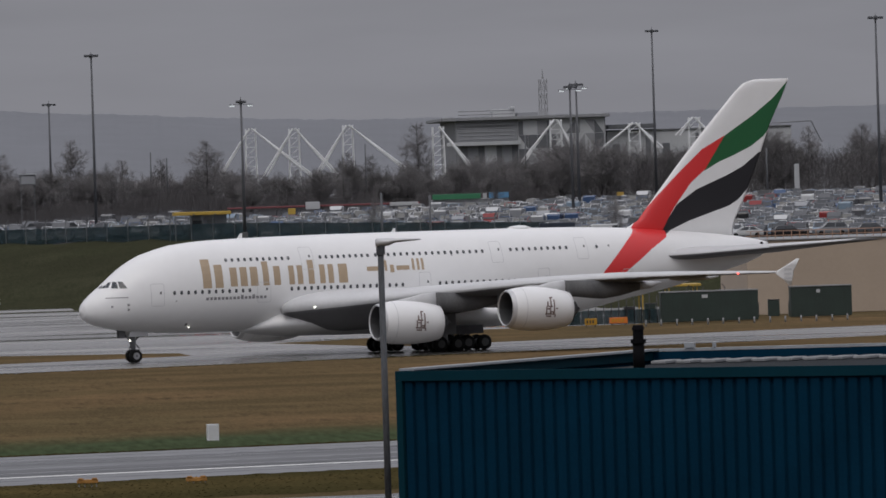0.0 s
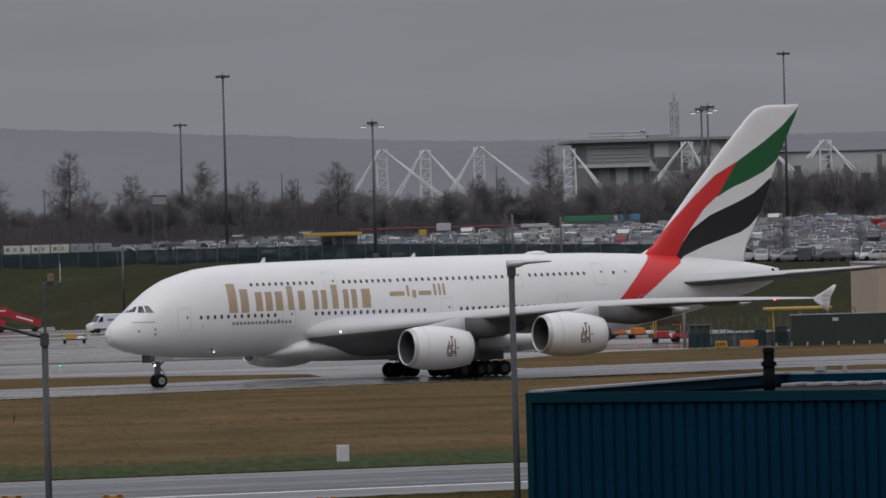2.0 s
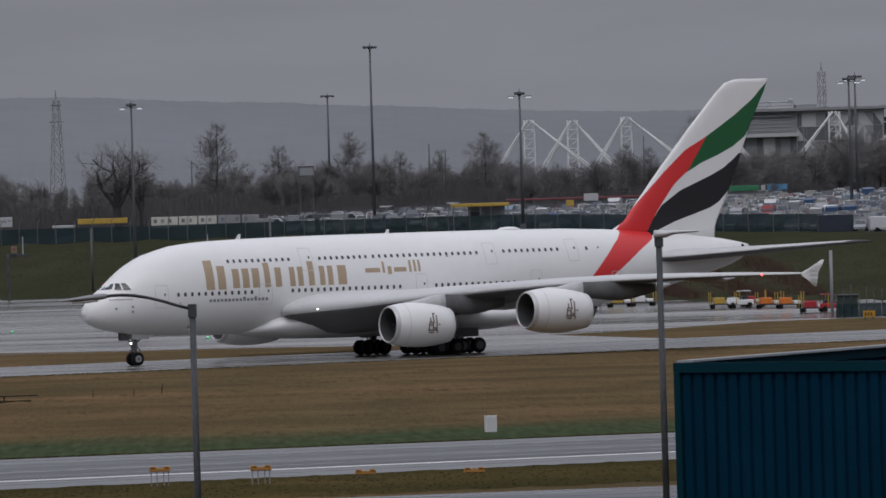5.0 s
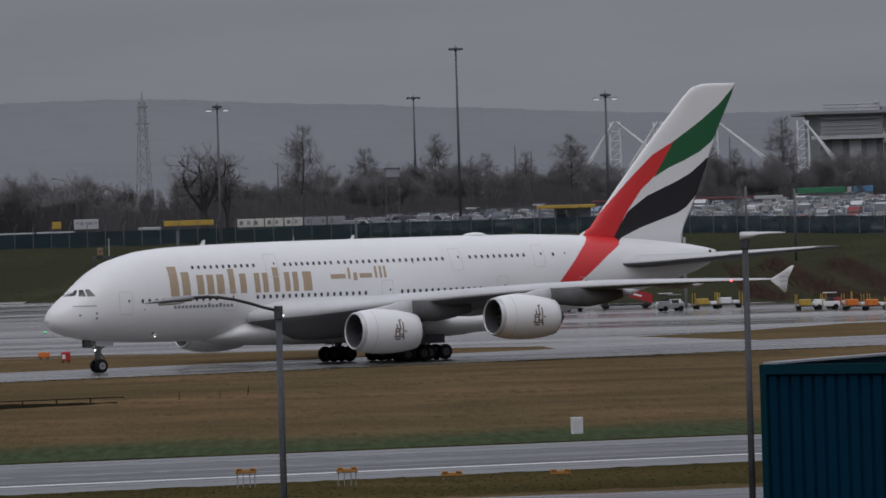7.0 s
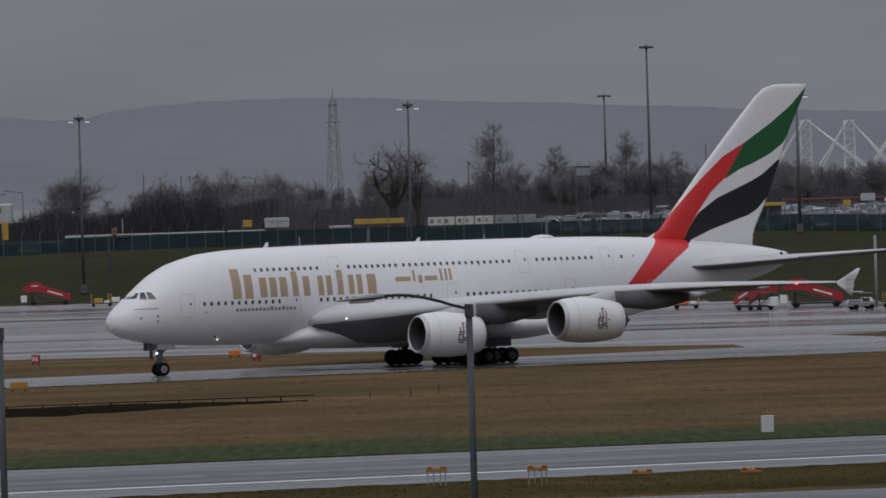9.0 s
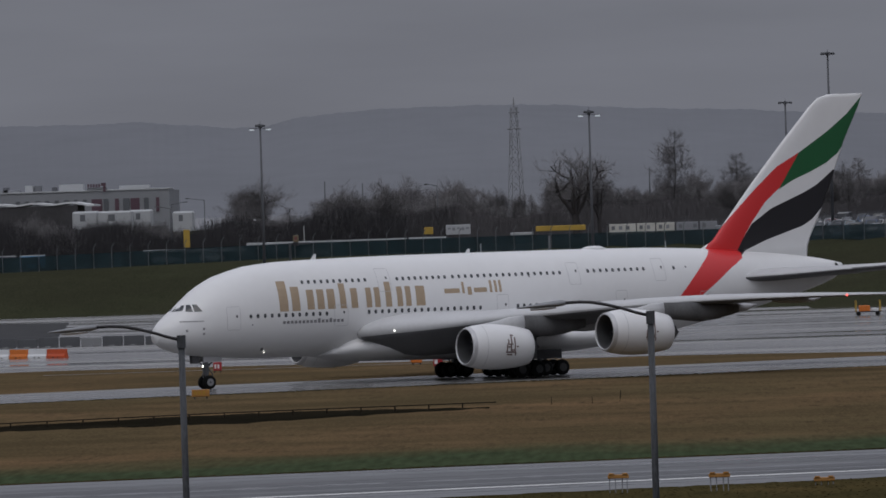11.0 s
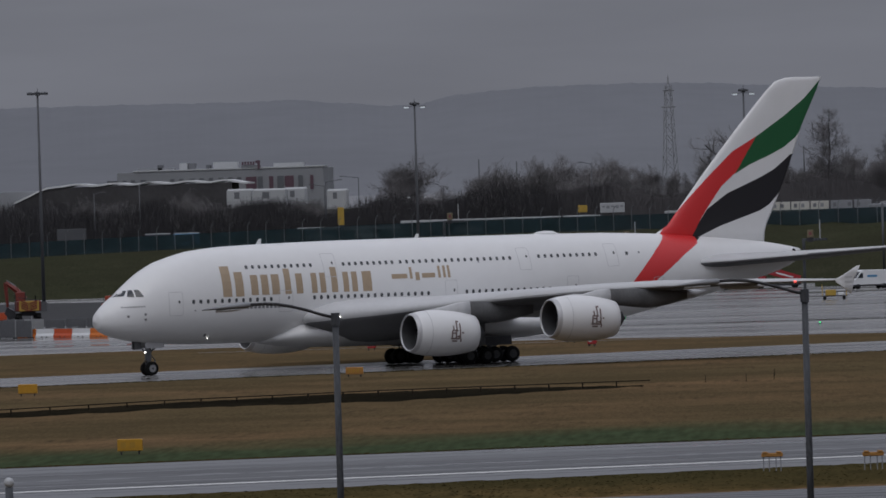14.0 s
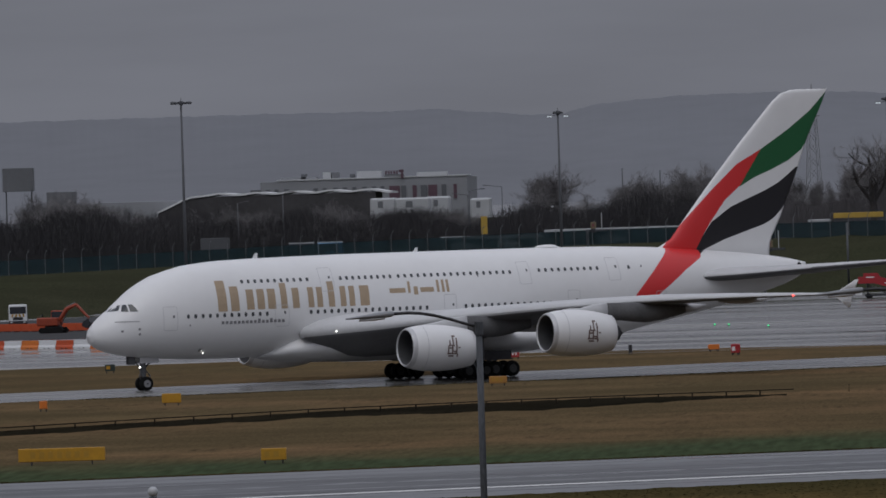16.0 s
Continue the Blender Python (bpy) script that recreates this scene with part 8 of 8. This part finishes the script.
def teal_building():
    A, B, C = Vector((9.82, 200.0)), Vector((15.97, 213.7)), Vector((30.0, 178.3))
    D = Vector((42.0, 203.7))
    zt = 11.24
    b = put("teal_building", None, None, None, "teal corrugated steel building with a flat roof", "building")

    def wall(p, q, z0, z1, name, m, thick=0.12, label=""):
        d = (q - p).normalized()
        n = Vector((-d.y, d.x)) * thick
        bm = bmesh.new()
        lo = [(*p, z0), (*q, z0), (*(q + n), z0), (*(p + n), z0)]
        hi = [(v[0], v[1], z1) for v in lo]
        a = [bm.verts.new(v) for v in lo]
        c = [bm.verts.new(v) for v in hi]
        bm.faces.new(a[::-1])
        bm.faces.new(c)
        for k in range(4):
            bm.faces.new((a[k], a[(k + 1) % 4], c[(k + 1) % 4], c[k]))
        return part(name, bm, m, b, label)

    wall(A, C, 0, zt - 0.03, "front_wall", M["teal"], 0.1)
    d = (C - A).normalized()
    out = Vector((d.y, -d.x))
    # ribs of the sheet, open at the top under the trim
    n = int((C - A).length / 0.333)
    for k in range(n):
        p = A + d * (0.20 + k * 0.333)
        bm = bmesh.new()
        prof = [p, p + d * 0.02 + out * 0.065, p + d * 0.225 + out * 0.065, p + d * 0.245]
        lo = [bm.verts.new((v.x, v.y, 0.0)) for v in prof]
        hi = [bm.verts.new((v.x, v.y, zt - 0.235)) for v in prof]
        for j in range(3):
            bm.faces.new((lo[j], lo[j + 1], hi[j + 1], hi[j]))
        bm.faces.new(hi)
        part("sheet_rib", bm, M["teal"], b)
    p0, p1 = A + out * 0.115 - d * 0.005, C + out * 0.115
    wall(p0, p1, zt - 0.205, zt, "fascia", M["tealtrim"], 0.11, "teal edge trim")
    wall(A + out * 0.11 - d * 0.004, A + d * 0.17 + out * 0.11, 0, zt - 0.21, "corner_trim", M["tealtrim"], 0.105)
    wall(B, A, 0, zt - 0.21, "side_wall", M["teal"], 0.1)
    wall(B, A, zt - 0.205, zt, "side_fascia", M["tealtrim"], 0.22, "teal edge trim")
    wall(B, A, zt + 0.004, zt + 0.05, "capping", M["cap"], 0.34, "pale wet capping")
    wall(D, B, 0, zt - 0.02, "rear_wall", M["teal"], -0.1)
    wall(D, B, zt - 0.015, zt + 0.045, "rear_capping", M["cap"], -0.3, "pale wet capping")
    wall(C, D, 0, zt, "far_wall", M["teal"], -0.1)
    bm = bmesh.new()
    zr = zt - 0.27
    r = [bm.verts.new((v.x, v.y, zr)) for v in (A + Vector((0.6, 0.3)), C, D - Vector((0.0, 0.2)), B + Vector((0.5, -0.4)))]
    bm.faces.new(r)
    put("roof", flat_mesh(bm, "roof", M["roofsheet"]), b, None, "sheet roof behind the parapet, darkened for shade between ribs")
    # the roof sheet's ribs end before the rear wall
    f = (D - B).normalized()
    turn = math.degrees(math.atan2(f.y, f.x))
    for k in range(46):
        p = B + f * (0.6 + k * 0.58) + Vector((-0.15, -0.9))
        part("roof_rib", box_bm(-0.17, 0.17, -0.7, 0.6, zr + 0.004, zr + 0.085, 0.02), M["roofrib"], b, "", pose(p.x, p.y, 0, 0, 0, turn))
    for x, w in ((16.96, 0.24), (17.49, 0.07)):
        p = B + f * (x - B.x) / f.x
        part("parapet_block", box_bm(-w / 2, w / 2, -0.05, 0.05, zt + 0.05, zt + 0.17, 0.01), M["cap"], b, "pale block on the rear edge", pose(p.x, p.y, 0, 0, 0, turn))
    # black flue with a cap
    bm = bmesh.new()
    add_tube(bm, (0, 0, zr), (0, 0, zt + 0.35), 0.125, 0.125, 16)
    fl = put("flue", bm_mesh(bm, "flue", M["soot"], True), b, pose(15.2, 205.0, 0), "black flue pipe with a cap")
    bm = bmesh.new()
    add_tube(bm, (0, 0, zt + 0.33), (0, 0, zt + 0.42), 0.165, 0.165, 16)
    add_tube(bm, (0, 0, zt + 0.42), (0, 0, zt + 0.62), 0.115, 0.115, 16)
    add_tube(bm, (0, 0, zt + 0.62), (0, 0, zt + 0.72), 0.14, 0.11, 16)
    part("flue_cap", bm, M["soot"], fl)


teal_building()


# ---- street lamps close by ----
def street_lamp(x, y, top, arm):
    z0 = height(x, y)
    h = top - z0
    s = put("street_lamp", bm_mesh(tube_bm((0, 0, 0), (0, 0, h * 0.5), 0.105, 0.085, 16), "lower_post", M["lamppost"], True), None, pose(x, y, z0), "weathered grey lamp post with a dark curved arm" if arm else "weathered grey lamp post with a flat pale lantern", "street lamp", "near street lamps")
    part("upper_post", tube_bm((0, 0, h * 0.5), (0, 0, h - 0.25), 0.070, 0.062, 16), M["lamppost"], s, smooth=True)
    part("base_flange", tube_bm((0, 0, 0), (0, 0, 0.05), 0.2, 0.2, 16), M["galv"], s)
    if arm:
        part("post_cap", tube_bm((0, 0, h - 0.25), (0, 0, h), 0.085, 0.085, 16), M["lamppost"], s)
        curve = [(0.02, h - 0.10), (-0.28, h - 0.02), (-0.55, h + 0.07), (-0.85, h + 0.15), (-1.12, h + 0.20), (-1.36, h + 0.215), (-1.74, h + 0.20)]
        rings = [[(px, 0.031 * math.cos(a), pz + 0.032 * math.sin(a)) for a in [2 * math.pi * k / 10 for k in range(10)]] for px, pz in curve]
        put("arm", loft("arm", rings, M["lamparm"]), s, None, "dark curved arm")
        rings = [[(px, w * math.cos(a), h + pz + t * math.sin(a)) for a in [2 * math.pi * k / 14 for k in range(14)]] for px, w, t, pz in ((-1.62, 0.05, 0.04, 0.205), (-1.70, 0.12, 0.06, 0.20), (-1.85, 0.15, 0.06, 0.19), (-2.1, 0.15, 0.045, 0.17), (-2.40, 0.12, 0.025, 0.145), (-2.56, 0.05, 0.012, 0.13))]
        head = put("lantern", loft("lantern", rings, M["hallgrey"]), s, None, "flat grey lantern")
        rings = [[(px, w * math.cos(a), h + pz - 0.045 + t * math.sin(a)) for a in [2 * math.pi * k / 14 for k in range(14)]] for px, w, t, pz in ((-1.80, 0.10, 0.02, 0.17), (-2.0, 0.12, 0.035, 0.16), (-2.3, 0.10, 0.02, 0.14))]
        put("lens", loft("lens", rings, M["lip"]), head, None, "clear lantern bowl")
    else:
        part("post_cap", tube_bm((0, 0, h - 0.25), (0, 0, h - 0.02), 0.09, 0.09, 16), M["lamppost"], s)
        rings = [[(px, w * math.cos(a), h + pz + t * math.sin(a)) for a in [2 * math.pi * k / 14 for k in range(14)]] for px, w, t, pz in ((-0.10, 0.08, 0.07, 0.0), (-0.08, 0.12, 0.09, 0.0), (0.15, 0.14, 0.08, 0.01), (0.30, 0.14, 0.045, 0.035), (0.70, 0.10, 0.025, 0.045), (0.82, 0.04, 0.012, 0.045))]
        put("lantern", loft("lantern", rings, M["lip"]), s, None, "flat pale lantern")


street_lamp(9.28, 195.0, 13.95, False)
street_lamp(-0.20, 185.0, 12.94, True)
street_lamp(-9.23, 185.0, 12.76, True)
# the white ball on a post below the view's edge
px, py, pz = -10.13, 120.0, 11.57
bl = put("ball_post", bm_mesh(tube_bm((0, 0, 0), (0, 0, pz - 0.06), 0.05, 0.05, 10), "ball_post", M["lamppost"], True), None, pose(px, py, 0), "pale ball-topped post close by", "post")
bm = bmesh.new()
bmesh.ops.create_uvsphere(bm, u_segments=16, v_segments=10, radius=0.065)
part("ball", bm, M["hallwhite"], bl, "pale ball", pose(0, 0, pz), True)
# seconds, place of the nose on the ground, heading in degrees
TAXI = [
    (0.0, 14.00, 867.02, 23.33),
    (0.5, 11.69, 865.21, 24.47),
    (1.0, 9.33, 863.43, 25.45),
    (1.5, 6.93, 861.67, 26.31),
    (2.0, 4.54, 859.87, 27.14),
    (2.5, 2.12, 858.06, 27.91),
    (3.0, -0.33, 856.23, 28.62),
    (3.5, -2.82, 854.43, 29.22),
    (4.0, -5.36, 852.64, 29.69),
    (6.5, -18.58, 843.86, 30.93),
    (7.0, -21.23, 842.08, 31.17),
    (7.5, -23.96, 840.42, 31.17),
    (8.0, -26.73, 838.74, 31.18),
    (8.5, -29.51, 837.05, 31.18),
    (9.0, -32.33, 835.33, 31.19),
    (11.5, -46.67, 826.57, 31.41),
    (12.0, -49.54, 824.81, 31.42),
    (12.5, -52.43, 823.04, 31.43),
    (13.0, -55.39, 821.23, 31.43),
    (13.5, -58.37, 819.40, 31.44),
    (14.0, -61.37, 817.56, 31.44),
    (14.5, -64.39, 815.71, 31.44),
    (15.0, -67.42, 813.86, 31.44),
    (15.5, -70.45, 812.00, 31.45),
    (16.0, -73.50, 810.13, 31.45),
]


def motions():
    """The airliner taxies; its wheels roll."""
    walk(airliner, [(t, pose(x, y, 0, 0, 0, a)) for t, x, y, a in TAXI])
    ts = [k / 10 for k in range(161)]
    px = [interp(t, [r[0] for r in TAXI], [r[1] for r in TAXI]) for t in ts]
    py = [interp(t, [r[0] for r in TAXI], [r[2] for r in TAXI]) for t in ts]
    run = [0.0]
    for k in range(160):
        run.append(run[-1] + math.hypot(px[k + 1] - px[k], py[k + 1] - py[k]))
    for w, x, y, r in WHEELS:
        walk(w, [(t, pose(x, y, r, 0, -math.degrees(d / r), 0)) for t, d in zip(ts, run)])


motions()
